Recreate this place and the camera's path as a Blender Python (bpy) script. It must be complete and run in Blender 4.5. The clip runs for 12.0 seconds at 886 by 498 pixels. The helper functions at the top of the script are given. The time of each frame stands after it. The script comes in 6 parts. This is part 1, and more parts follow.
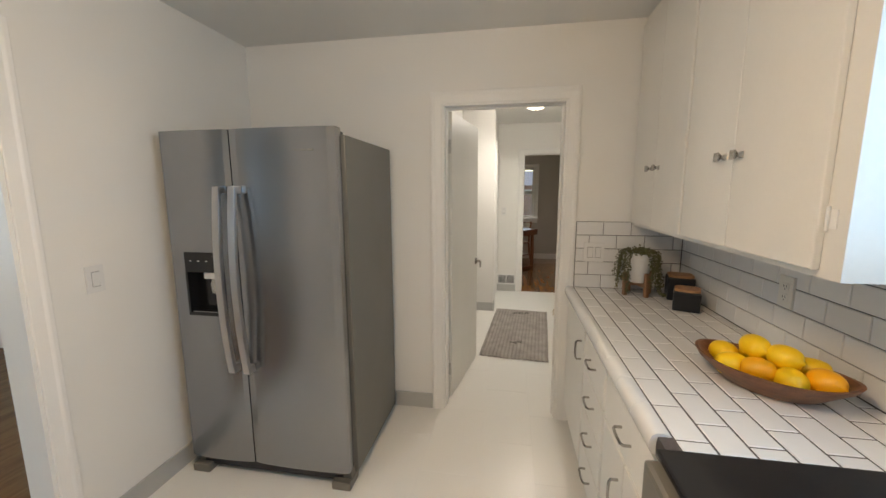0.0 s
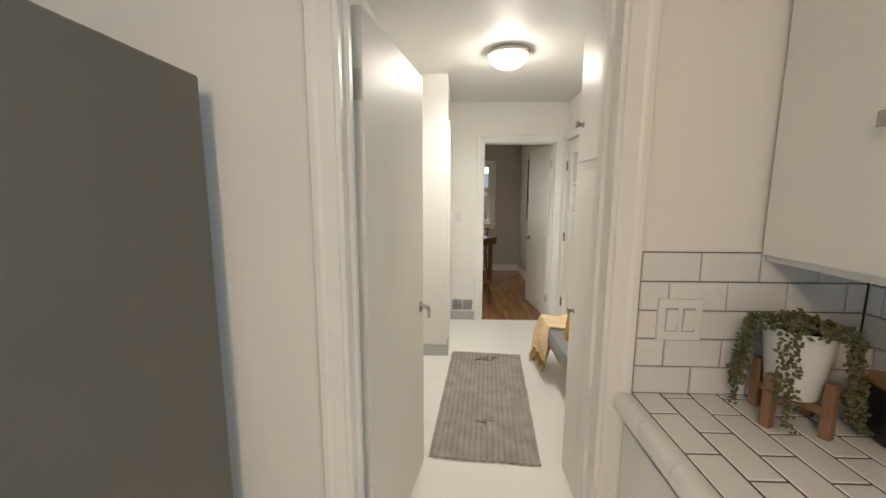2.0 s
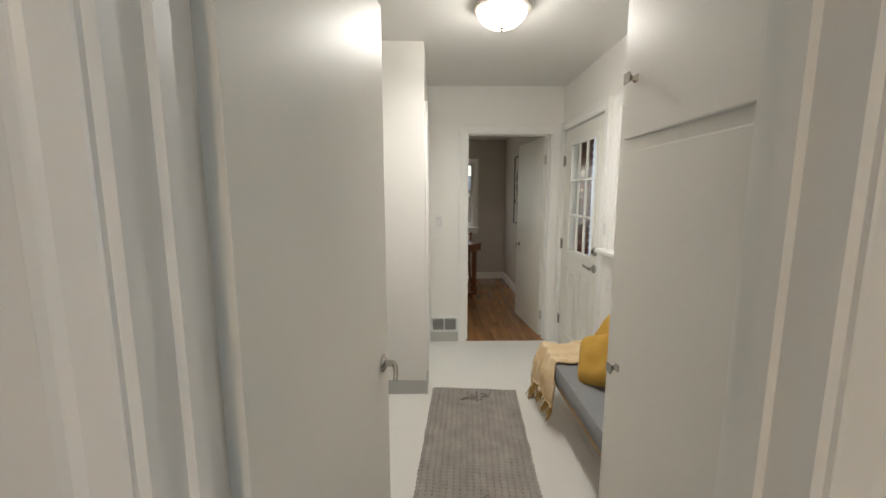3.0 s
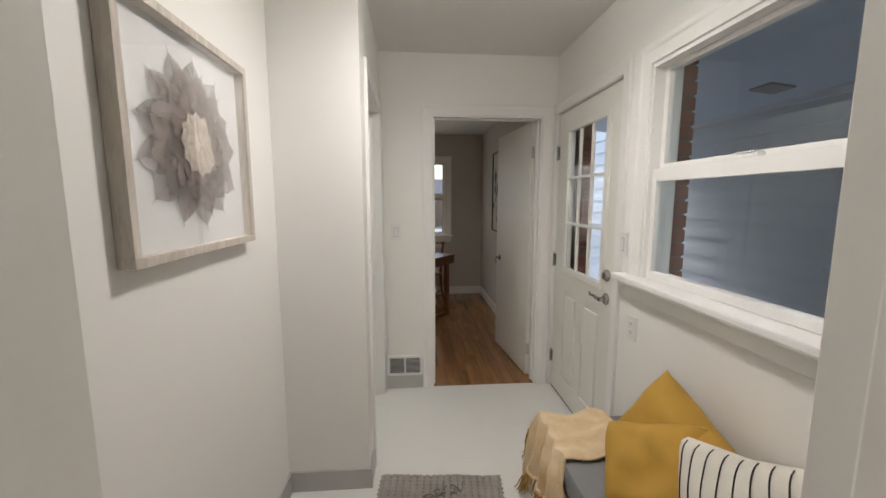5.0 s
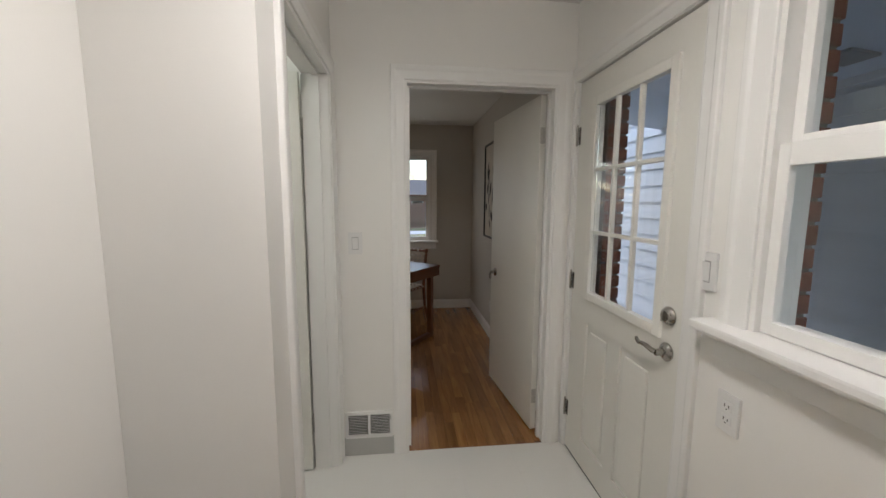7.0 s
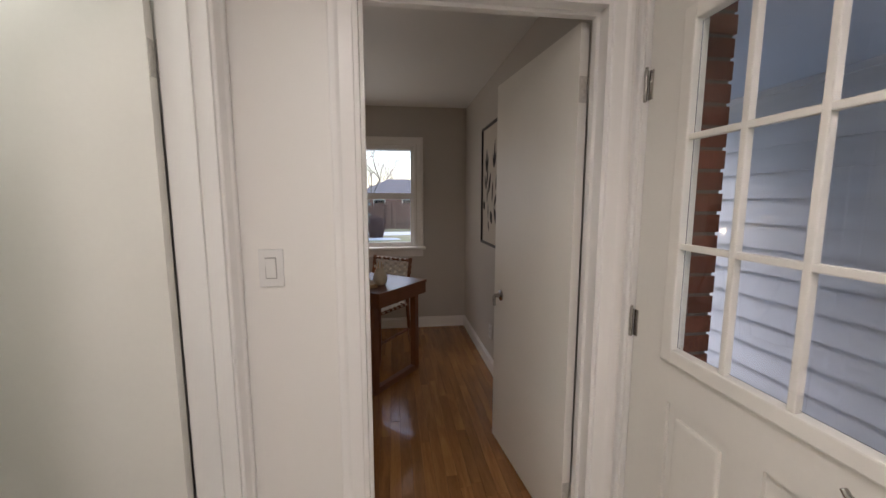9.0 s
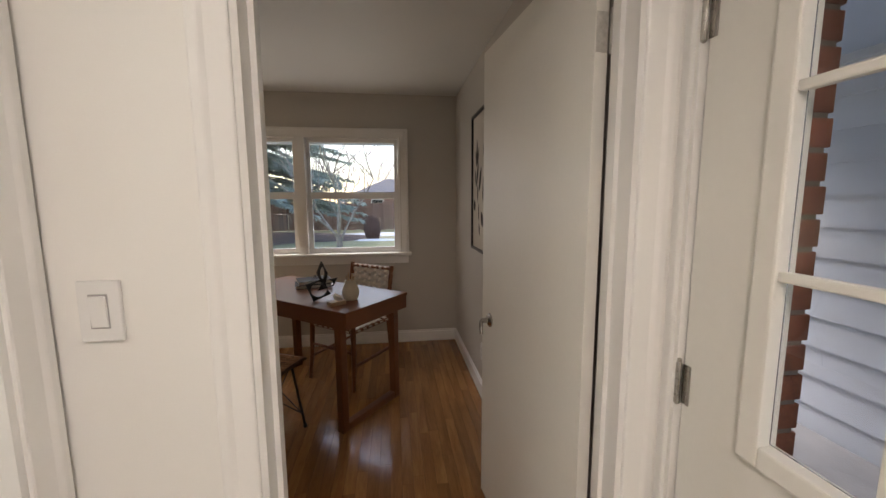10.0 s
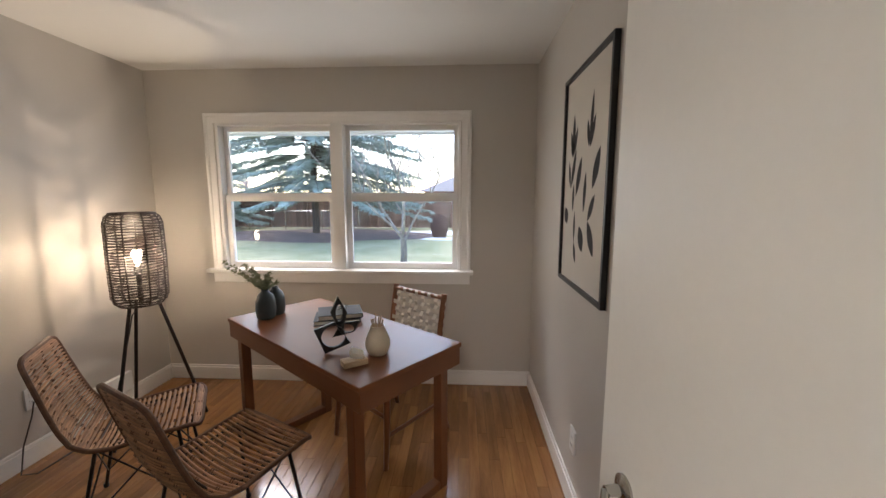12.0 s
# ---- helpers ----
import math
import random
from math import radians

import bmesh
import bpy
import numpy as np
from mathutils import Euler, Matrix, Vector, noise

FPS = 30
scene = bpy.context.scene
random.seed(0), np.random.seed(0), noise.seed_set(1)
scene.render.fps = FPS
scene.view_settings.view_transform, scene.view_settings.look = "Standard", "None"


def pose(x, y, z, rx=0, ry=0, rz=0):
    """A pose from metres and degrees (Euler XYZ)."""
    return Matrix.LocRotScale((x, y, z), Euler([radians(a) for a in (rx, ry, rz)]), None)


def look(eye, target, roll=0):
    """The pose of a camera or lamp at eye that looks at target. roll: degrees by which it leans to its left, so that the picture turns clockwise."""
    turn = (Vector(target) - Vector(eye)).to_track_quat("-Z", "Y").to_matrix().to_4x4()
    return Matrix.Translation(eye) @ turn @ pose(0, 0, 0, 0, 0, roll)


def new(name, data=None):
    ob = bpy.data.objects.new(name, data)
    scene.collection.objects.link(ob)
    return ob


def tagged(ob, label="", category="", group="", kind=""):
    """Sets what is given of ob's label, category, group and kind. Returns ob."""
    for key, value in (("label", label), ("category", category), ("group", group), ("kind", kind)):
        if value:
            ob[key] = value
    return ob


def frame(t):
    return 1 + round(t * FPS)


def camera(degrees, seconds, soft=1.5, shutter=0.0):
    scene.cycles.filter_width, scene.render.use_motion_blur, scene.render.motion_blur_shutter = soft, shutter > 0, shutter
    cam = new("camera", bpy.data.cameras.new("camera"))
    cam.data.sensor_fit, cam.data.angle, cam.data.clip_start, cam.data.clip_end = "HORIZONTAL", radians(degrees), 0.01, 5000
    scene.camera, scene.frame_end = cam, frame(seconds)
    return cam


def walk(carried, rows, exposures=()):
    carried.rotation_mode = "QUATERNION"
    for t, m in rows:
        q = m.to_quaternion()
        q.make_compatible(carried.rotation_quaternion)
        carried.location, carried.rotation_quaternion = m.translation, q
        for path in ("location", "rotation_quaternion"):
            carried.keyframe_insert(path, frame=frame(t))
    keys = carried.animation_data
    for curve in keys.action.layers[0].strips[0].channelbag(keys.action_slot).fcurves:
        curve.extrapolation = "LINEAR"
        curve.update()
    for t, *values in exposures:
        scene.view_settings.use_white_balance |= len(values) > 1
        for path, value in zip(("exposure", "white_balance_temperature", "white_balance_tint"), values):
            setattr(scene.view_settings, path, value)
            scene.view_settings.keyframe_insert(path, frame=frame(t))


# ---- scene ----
cam = camera(98.3, 12.0)
PATH = [
    (0, (-0.227, -5.783, 1.496), (-0.565, -3.834, 1.197), -0.2),
    (0.5, (-0.249, -5.448, 1.476), (-0.528, -3.49, 1.178), 0.1),
    (1, (-0.312, -5.097, 1.489), (-0.509, -3.129, 1.195), 0.0),
    (1.5, (-0.314, -4.757, 1.472), (-0.441, -2.782, 1.183), 0.1),
    (2, (-0.327, -4.396, 1.466), (-0.399, -2.418, 1.177), 0.2),
    (2.5, (-0.36, -4.037, 1.456), (-0.383, -2.057, 1.176), 0.1),
    (3, (-0.33, -3.727, 1.442), (-0.297, -1.746, 1.167), -0.0),
    (5, (-0.181, -2.852, 1.431), (-0.029, -0.874, 1.176), 0.0),
    (5.5, (-0.136, -2.688, 1.432), (0.028, -0.71, 1.181), 0.1),
    (6, (-0.092, -2.507, 1.419), (0.082, -0.53, 1.166), 0.1),
    (6.5, (-0.08, -2.297, 1.422), (0.115, -0.322, 1.171), 0.2),
    (8.5, (0.016, -1.484, 1.402), (0.261, 0.486, 1.156), 0.1),
    (9, (0.061, -1.266, 1.4), (0.316, 0.702, 1.151), 0.0),
    (9.5, (0.163, -1.045, 1.409), (0.42, 0.922, 1.155), 0.2),
    (10, (0.236, -0.83, 1.399), (0.491, 1.138, 1.148), -0.3),
    (10.5, (0.26, -0.578, 1.406), (0.496, 1.39, 1.142), 0.0),
    (11, (0.27, -0.314, 1.41), (0.472, 1.658, 1.145), 0.1),
    (11.5, (0.311, -0.086, 1.428), (0.402, 1.894, 1.16), 0.0),
    (12, (0.324, 0.043, 1.449), (0.223, 2.023, 1.183), 0.0),
]
EXPOSURES = [(0.0, 1.22, 6950, 10), (1.0, 1.55, 6800, 10), (2.0, 1.5, 6800, 9), (3.0, 1.12, 6500, 8), (5.0, 0.9, 6400, 12), (6.5, 0.75, 6350, 12), (8.5, 0.9, 6450, 17),
             (9.0, 1.05, 6600, 20), (10.0, 1.3, 6950, 18), (10.6, 1.4, 6450, 17), (11.2, 2.0, 6450, 16), (12.0, 2.2, 6400, 16)]
walk(cam, [(t, look(eye, target, roll)) for t, eye, target, roll in PATH], EXPOSURES)

# ---- world and light ----
world = bpy.data.worlds.new("world")
scene.world = world
world.use_nodes = True
wn = world.node_tree.nodes
sky = wn.new("ShaderNodeTexSky")
sky.sky_type = "NISHITA"
sky.sun_disc = False
sky.sun_elevation = radians(48)
sky.sun_rotation = radians(-32)
sky.air_density, sky.dust_density, sky.ozone_density = 1.3, 0.6, 2.0
wn["Background"].inputs["Strength"].default_value = 0.15
world.node_tree.links.new(sky.outputs["Color"], wn["Background"].inputs["Color"])

sun_data = bpy.data.lights.new("sun", "SUN")
sun_data.energy, sun_data.angle, sun_data.color = 1.5, radians(40), (1.0, 0.98, 0.95)
sun_ob = new("sun", sun_data)
sun_ob.matrix_world = pose(0, 0, 20, -42, 0, 32)


def area_lamp(name, m, w, h, watts, color):
    d = bpy.data.lights.new(name, "AREA")
    d.shape, d.size, d.size_y, d.energy, d.color = "RECTANGLE", w, h, watts, color
    ob = new(name, d)
    ob.matrix_world = m
    return ob


def bulb(name, at, watts, color, radius):
    d = bpy.data.lights.new(name, "POINT")
    d.energy, d.color, d.shadow_soft_size = watts, color, radius
    ob = new(name, d)
    ob.location = at
    return ob


def spot(name, at, watts, color, radius):
    """The downward share of a ceiling lamp's light."""
    d = bpy.data.lights.new(name, "SPOT")
    d.energy, d.color, d.shadow_soft_size, d.spot_size, d.spot_blend = watts, color, radius, radians(172), 1.0
    ob = new(name, d)
    ob.location = at
    return ob


# daylight in the window openings, facing into the rooms
area_lamp("kitchen_window_light", look((0.80, -5.50, 1.62), (-1.0, -5.50, 1.62)), 1.0, 0.9, 5.6, (0.32, 0.64, 1.0))
area_lamp("living_window_light", look((-5.35, -6.6, 1.5), (-2.0, -5.6, 1.2)), 2.6, 1.4, 14, (0.55, 0.77, 1.0))
area_lamp("office_window_light", look((-0.605, 2.87, 1.45), (-0.605, 0.0, 1.1)), 1.7, 1.0, 1.5, (1.0, 0.98, 0.95))
# lamps that burn
bulb("hall_lamp_light", (0.018, -1.56, 2.35), 4.2, (1.0, 0.95, 0.90), 0.08)
spot("hall_lamp_down_light", (0.018, -1.56, 2.35), 25.0, (1.0, 0.95, 0.90), 0.08)
bulb("kitchen_lamp_light", (-0.60, -5.4, 2.28), 8.0, (1.0, 0.75, 0.51), 0.12)
spot("kitchen_lamp_down_light", (-0.60, -5.4, 2.34), 18.0, (1.0, 0.75, 0.51), 0.12)
bulb("floor_lamp_light", (-1.655, 2.25, 1.11), 3.5, (1.0, 0.80, 0.57), 0.014)
bulb("side_room_light", (-1.2, -0.55, 2.2), 3.6, (0.95, 1.0, 0.92), 0.12)


# ---- materials ----
def mat(name, color, rough=0.5, metal=0.0, var=0.06, scale=6.0, grain=120.0, bump=0.05, spec=0.5, stretch=(1, 1, 1), color2=None, coat=0.0, emit=0.0, rvar=0.1):
    """A surface with soft stains, fine grain, uneven gloss and a small relief, at real size in object space."""
    m = bpy.data.materials.new(name)
    m.use_nodes = True
    n, l = m.node_tree.nodes, m.node_tree.links
    b = n["Principled BSDF"]
    b.inputs["Metallic"].default_value = metal
    b.inputs["Specular IOR Level"].default_value = spec
    b.inputs["Coat Weight"].default_value = coat
    geo = n.new("ShaderNodeTexCoord")
    mp = n.new("ShaderNodeMapping")
    mp.inputs["Scale"].default_value = stretch
    l.new(geo.outputs["Object"], mp.inputs["Vector"])
    big, fine = n.new("ShaderNodeTexNoise"), n.new("ShaderNodeTexNoise")
    big.inputs["Scale"].default_value, big.inputs["Detail"].default_value = scale, 5
    fine.inputs["Scale"].default_value, fine.inputs["Detail"].default_value = grain, 3
    l.new(mp.outputs["Vector"], big.inputs["Vector"])
    l.new(mp.outputs["Vector"], fine.inputs["Vector"])
    add = n.new("ShaderNodeMath")
    add.operation = "MULTIPLY_ADD"
    add.inputs[1].default_value = 0.35
    l.new(fine.outputs["Fac"], add.inputs[0])
    l.new(big.outputs["Fac"], add.inputs[2])
    ramp = n.new("ShaderNodeValToRGB")
    c = color
    c2 = color2 or tuple(max(0, x * (1 - 2.2 * var)) for x in c)
    ramp.color_ramp.elements[0].position, ramp.color_ramp.elements[1].position = 0.42, 0.92
    ramp.color_ramp.elements[0].color = (*c2, 1)
    ramp.color_ramp.elements[1].color = (*(min(1, x * (1 + 0.5 * var)) for x in c), 1)
    l.new(add.outputs[0], ramp.inputs["Fac"])
    rnd = n.new("ShaderNodeObjectInfo")
    hsv = n.new("ShaderNodeHueSaturation")
    vr = n.new("ShaderNodeMapRange")
    vr.inputs["To Min"].default_value, vr.inputs["To Max"].default_value = 1 - var, 1 + var
    l.new(rnd.outputs["Random"], vr.inputs["Value"])
    l.new(vr.outputs["Result"], hsv.inputs["Value"])
    l.new(ramp.outputs["Color"], hsv.inputs["Color"])
    l.new(hsv.outputs["Color"], b.inputs["Base Color"])
    rr = n.new("ShaderNodeMapRange")
    rr.inputs["To Min"].default_value, rr.inputs["To Max"].default_value = max(0.02, rough - rvar), min(1, rough + rvar)
    l.new(big.outputs["Fac"], rr.inputs["Value"])
    l.new(rr.outputs["Result"], b.inputs["Roughness"])
    if bump:
        bp = n.new("ShaderNodeBump")
        bp.inputs["Strength"].default_value, bp.inputs["Distance"].default_value = bump, 0.004
        l.new(add.outputs[0], bp.inputs["Height"])
        l.new(bp.outputs["Normal"], b.inputs["Normal"])
    if emit:
        l.new(hsv.outputs["Color"], b.inputs["Emission Color"])
        b.inputs["Emission Strength"].default_value = emit
    return m


def wood(name, light, dark, rough=0.35, along=(1, 1, 1), ring=9.0, coat=0.0, spread=0.25, spec=0.5, relief=0.08, rvar=0.09):
    """Grain drawn out along one axis; every piece has its own tone and its own cut of the grain."""
    m = bpy.data.materials.new(name)
    m.use_nodes = True
    n, l = m.node_tree.nodes, m.node_tree.links
    b = n["Principled BSDF"]
    tc, info = n.new("ShaderNodeTexCoord"), n.new("ShaderNodeObjectInfo")
    off = n.new("ShaderNodeVectorMath")
    off.operation = "MULTIPLY_ADD"
    off.inputs[1].default_value = (37, 53, 71)
    l.new(info.outputs["Random"], off.inputs[0])
    l.new(tc.outputs["Object"], off.inputs[2])
    mp = n.new("ShaderNodeMapping")
    mp.inputs["Scale"].default_value = along
    l.new(off.outputs[0], mp.inputs["Vector"])
    a, f = n.new("ShaderNodeTexNoise"), n.new("ShaderNodeTexNoise")
    a.inputs["Scale"].default_value, a.inputs["Detail"].default_value, a.inputs["Distortion"].default_value = ring, 6, 0.8
    f.inputs["Scale"].default_value, f.inputs["Detail"].default_value = ring * 9, 3
    l.new(mp.outputs["Vector"], a.inputs["Vector"])
    l.new(mp.outputs["Vector"], f.inputs["Vector"])
    mix = n.new("ShaderNodeMath")
    mix.operation = "MULTIPLY_ADD"
    mix.inputs[1].default_value = 0.4
    l.new(f.outputs["Fac"], mix.inputs[0])
    l.new(a.outputs["Fac"], mix.inputs[2])
    ramp = n.new("ShaderNodeValToRGB")
    ramp.color_ramp.elements[0].position, ramp.color_ramp.elements[1].position = 0.45, 0.9
    ramp.color_ramp.elements[0].color, ramp.color_ramp.elements[1].color = (*dark, 1), (*light, 1)
    l.new(mix.outputs[0], ramp.inputs["Fac"])
    hsv, vr = n.new("ShaderNodeHueSaturation"), n.new("ShaderNodeMapRange")
    vr.inputs["To Min"].default_value, vr.inputs["To Max"].default_value = 1 - spread, 1 + spread
    l.new(info.outputs["Random"], vr.inputs["Value"])
    l.new(vr.outputs["Result"], hsv.inputs["Value"])
    l.new(ramp.outputs["Color"], hsv.inputs["Color"])
    l.new(hsv.outputs["Color"], b.inputs["Base Color"])
    rr = n.new("ShaderNodeMapRange")
    rr.inputs["To Min"].default_value, rr.inputs["To Max"].default_value = rough - rvar, rough + rvar
    l.new(a.outputs["Fac"], rr.inputs["Value"])
    l.new(rr.outputs["Result"], b.inputs["Roughness"])
    b.inputs["Coat Weight"].default_value = coat
    b.inputs["Specular IOR Level"].default_value = spec
    bp = n.new("ShaderNodeBump")
    bp.inputs["Strength"].default_value, bp.inputs["Distance"].default_value = relief, 0.002
    l.new(mix.outputs[0], bp.inputs["Height"])
    l.new(bp.outputs["Normal"], b.inputs["Normal"])
    return m


def glass_mat(name, tint=(1, 1, 1), rough=0.0):
    m = bpy.data.materials.new(name)
    m.use_nodes = True
    b = m.node_tree.nodes["Principled BSDF"]
    b.inputs["Base Color"].default_value = (*tint, 1)
    b.inputs["Transmission Weight"].default_value = 1
    b.inputs["Roughness"].default_value = rough
    b.inputs["IOR"].default_value = 1.45
    return m


def glow(name, color, strength):
    m = bpy.data.materials.new(name)
    m.use_nodes = True
    b = m.node_tree.nodes["Principled BSDF"]
    b.inputs["Base Color"].default_value = (*color, 1)
    b.inputs["Emission Color"].default_value = (*color, 1)
    b.inputs["Emission Strength"].default_value = strength
    return m


WALL_W = mat("white wall paint", (0.84, 0.825, 0.79), 0.45, rvar=0.03, var=0.015, scale=1.3, grain=260, bump=0.05)
WALL_G = mat("greige wall paint", (0.56, 0.53, 0.485), 0.5, var=0.015, scale=1.3, grain=260, bump=0.05, rvar=0.03)
CEIL = mat("ceiling paint", (0.78, 0.775, 0.75), 0.55, var=0.015, scale=1.1, grain=200, bump=0.06, rvar=0.03)
TRIM = mat("gloss trim paint", (0.85, 0.84, 0.815), 0.36, var=0.012, scale=3, grain=90, bump=0.0, rvar=0.02)
DOORW = mat("door paint", (0.81, 0.795, 0.74), 0.43, var=0.02, scale=2.5, grain=60, bump=0.06, rvar=0.03)
CABW = mat("cabinet paint", (0.80, 0.78, 0.735), 0.3, var=0.02, scale=3, grain=70, bump=0.05, rvar=0.03)
BASEG = mat("grey baseboard paint", (0.50, 0.50, 0.48), 0.4, var=0.03, scale=5)
FLOORT = mat("pale floor tile", (0.79, 0.78, 0.745), 0.3, var=0.003, scale=2.2, grain=60, bump=0.02)
GROUT_F = mat("pale floor joint", (0.80, 0.79, 0.76), 0.5, var=0.03)
OAK = wood("oak plank", (0.36, 0.175, 0.062), (0.215, 0.094, 0.032), 0.20, (7, 0.6, 7), 3.0, coat=0.3, spread=0.2)
OAK_GAP = mat("plank joint", (0.14, 0.065, 0.03), 0.7)
STEEL = mat("brushed stainless steel", (0.33, 0.335, 0.35), 0.25, 1.0, var=0.006, scale=2, grain=40, bump=0.0, stretch=(30, 30, 0.6), rvar=0.012)
HANDLE_S = mat("satin steel handle", (0.60, 0.60, 0.61), 0.34, 1.0, var=0.01, scale=3, grain=40, bump=0.0, rvar=0.01)
STEEL_SIDE = mat("grey painted fridge side", (0.16, 0.15, 0.13), 0.42, 0.0, var=0.03, scale=4, grain=400, bump=0.05)
CHROME = mat("satin nickel", (0.47, 0.45, 0.42), 0.22, 1.0, var=0.04, scale=30, bump=0.0)
HINGE_M = mat("painted hinge", (0.62, 0.60, 0.56), 0.35, 0.3, var=0.1, scale=60, bump=0.1)
BLACKP = mat("black plastic", (0.012, 0.012, 0.014), 0.2, var=0.1, bump=0.0)
DARKG = mat("dark gasket", (0.03, 0.03, 0.032), 0.6)
PLASTIC_W = mat("white plastic plate", (0.77, 0.765, 0.75), 0.3, var=0.01, bump=0.0)
CREAM_P = mat("cream plastic plate", (0.74, 0.71, 0.65), 0.35, var=0.01, bump=0.0)
SUBWAY = mat("white glazed tile", (0.79, 0.785, 0.775), 0.13, var=0.02, scale=4, grain=30, bump=0.03, rvar=0.05)
GROUT_K = mat("dark grout", (0.085, 0.07, 0.065), 0.8, var=0.2, scale=15)
GLASS = glass_mat("window glass")
BRICK = mat("red brick", (0.25, 0.085, 0.05), 0.85, var=0.2, scale=14, grain=160, bump=0.5)
MORTAR = mat("brick mortar", (0.19, 0.15, 0.13), 0.9, var=0.1, scale=30, bump=0.4)
# siding and porch ceiling carry the skylight's blue in their base colours
SIDING = mat("white lap siding tinted for skylight", (0.77, 0.81, 0.87), 0.45, var=0.03, scale=3, stretch=(1, 0.3, 3))
PORCH_C = mat("porch ceiling paint tinted for skylight", (0.55, 0.65, 0.78), 0.6, var=0.03, scale=2)
CONCRETE = mat("porch concrete", (0.52, 0.51, 0.50), 0.85, var=0.12, scale=5, bump=0.4)


# ---- mesh helpers ----
def box(bm, x0, y0, z0, x1, y1, z1, bevel=0.0, m=None):
    r = bmesh.ops.create_cube(bm, size=1.0)
    vs = r["verts"]
    for v in vs:
        v.co = Vector(((x0 + x1) / 2 + v.co.x * (x1 - x0), (y0 + y1) / 2 + v.co.y * (y1 - y0), (z0 + z1) / 2 + v.co.z * (z1 - z0)))
    if bevel:
        es = list({e for v in vs for e in v.link_edges})
        g = bmesh.ops.bevel(bm, geom=es, offset=bevel, segments=2, profile=0.6, affect="EDGES")
        vs = list({v for f in g["faces"] for v in f.verts} | {v for v in vs if v.is_valid})
    if m is not None:
        bmesh.ops.transform(bm, matrix=m, verts=vs)
    return vs


def tube(bm, pts, radius, sides=8, r2=None, closed=False):
    """A round bar along points; the radius may run from radius to r2."""
    pts = [Vector(p) for p in pts]
    rings = []
    n = len(pts)
    ref = None
    for i, p in enumerate(pts):
        if closed:
            d = pts[(i + 1) % n] - pts[i - 1]
        else:
            d = pts[min(i + 1, n - 1)] - pts[max(i - 1, 0)]
        d.normalize()
        if ref is None:
            ref = d.orthogonal().normalized()
        a = (ref - d * ref.dot(d))
        a = a.normalized() if a.length > 1e-5 else d.orthogonal().normalized()
        ref = a
        b = d.cross(a)
        r = radius if r2 is None else radius + (r2 - radius) * i / max(1, n - 1)
        rings.append([bm.verts.new(p + r * (math.cos(2 * math.pi * k / sides) * a + math.sin(2 * math.pi * k / sides) * b)) for k in range(sides)])
    for i in range(n if closed else n - 1):
        A, B = rings[i], rings[(i + 1) % n]
        for k in range(sides):
            bm.faces.new((A[k], A[(k + 1) % sides], B[(k + 1) % sides], B[k]))
    if not closed:
        bm.faces.new(list(reversed(rings[0])))
        bm.faces.new(rings[-1])
    return [v for r in rings for v in r]


def lathe(bm, profile, sides=32, at=(0, 0, 0), m=None):
    """Turns (radius, height) pairs about the z axis."""
    at = Vector(at)
    rings = []
    for r, z in profile:
        if r < 1e-5:
            rings.append([bm.verts.new(at + Vector((0, 0, z)))])
        else:
            rings.append([bm.verts.new(at + Vector((r * math.cos(2 * math.pi * k / sides), r * math.sin(2 * math.pi * k / sides), z))) for k in range(sides)])
    for A, B in zip(rings, rings[1:]):
        for k in range(sides):
            j = (k + 1) % sides
            if len(A) == 1 and len(B) == 1:
                continue
            if len(A) == 1:
                bm.faces.new((A[0], B[j], B[k]))
            elif len(B) == 1:
                bm.faces.new((A[k], A[j], B[0]))
            else:
                bm.faces.new((A[k], A[j], B[j], B[k]))
    vs = [v for r in rings for v in r]
    if m is not None:
        bmesh.ops.transform(bm, matrix=m, verts=vs)
    return vs


def mesh_of(bm, name, material, smooth=False):
    bmesh.ops.recalc_face_normals(bm, faces=bm.faces)
    me = bpy.data.meshes.new(name)
    bm.to_mesh(me)
    bm.free()
    me.materials.append(material)
    if smooth:
        for p in me.polygons:
            p.use_smooth = True
        me.set_sharp_from_angle(angle=radians(40))
    return me


def part(name, bm, material, parent=None, label="", smooth=False, m=None):
    ob = new(name, mesh_of(bm, name, material, smooth))
    if parent is not None:
        ob.parent = parent
    if m is not None:
        ob.matrix_basis = m
    if label:
        tagged(ob, label)
    return ob


def share(name, me, parent, m, label=""):
    ob = new(name, me)
    ob.parent = parent
    ob.matrix_basis = m
    if label:
        tagged(ob, label)
    return ob


def thing(name, at, turn=0.0, label="", category="", group=""):
    ob = new(name)
    ob.matrix_basis = pose(*at, 0, 0, turn)
    return tagged(ob, label, category, group)


def boxes(name, material, spans, parent=None, label="", bevel=0.0):
    bm = bmesh.new()
    for s in spans:
        box(bm, *s, bevel=bevel)
    return part(name, bm, material, parent, label)


def setting(ob, label, category):
    return tagged(ob, label, category, "", "structure")


# ---- large structure ----
HK, HO = 2.44, 2.375          # ceilings of kitchen and hall, of the office
XR = 0.862                    # inner face of the hall's outside wall
XO = 0.848                    # inner face of the office's side wall
YK, YK2 = -3.345, -3.215      # kitchen wall, its two faces
YO, YO2 = -0.05, 0.05         # office wall, its two faces
YW = 2.89                     # window wall
KX0, KX1 = -0.655, 0.103      # kitchen doorway
OX0, OX1 = -0.05, 0.763        # office doorway
DH = 2.03
XL = -1.97                    # kitchen side wall
XT = 0.785                    # kitchen tiled wall
XN, XP = -0.80, -0.41         # hall nook wall, hall narrow wall
YP = -1.07                    # face of the jog
SD0, SD1 = -0.86, -0.125      # side doorway
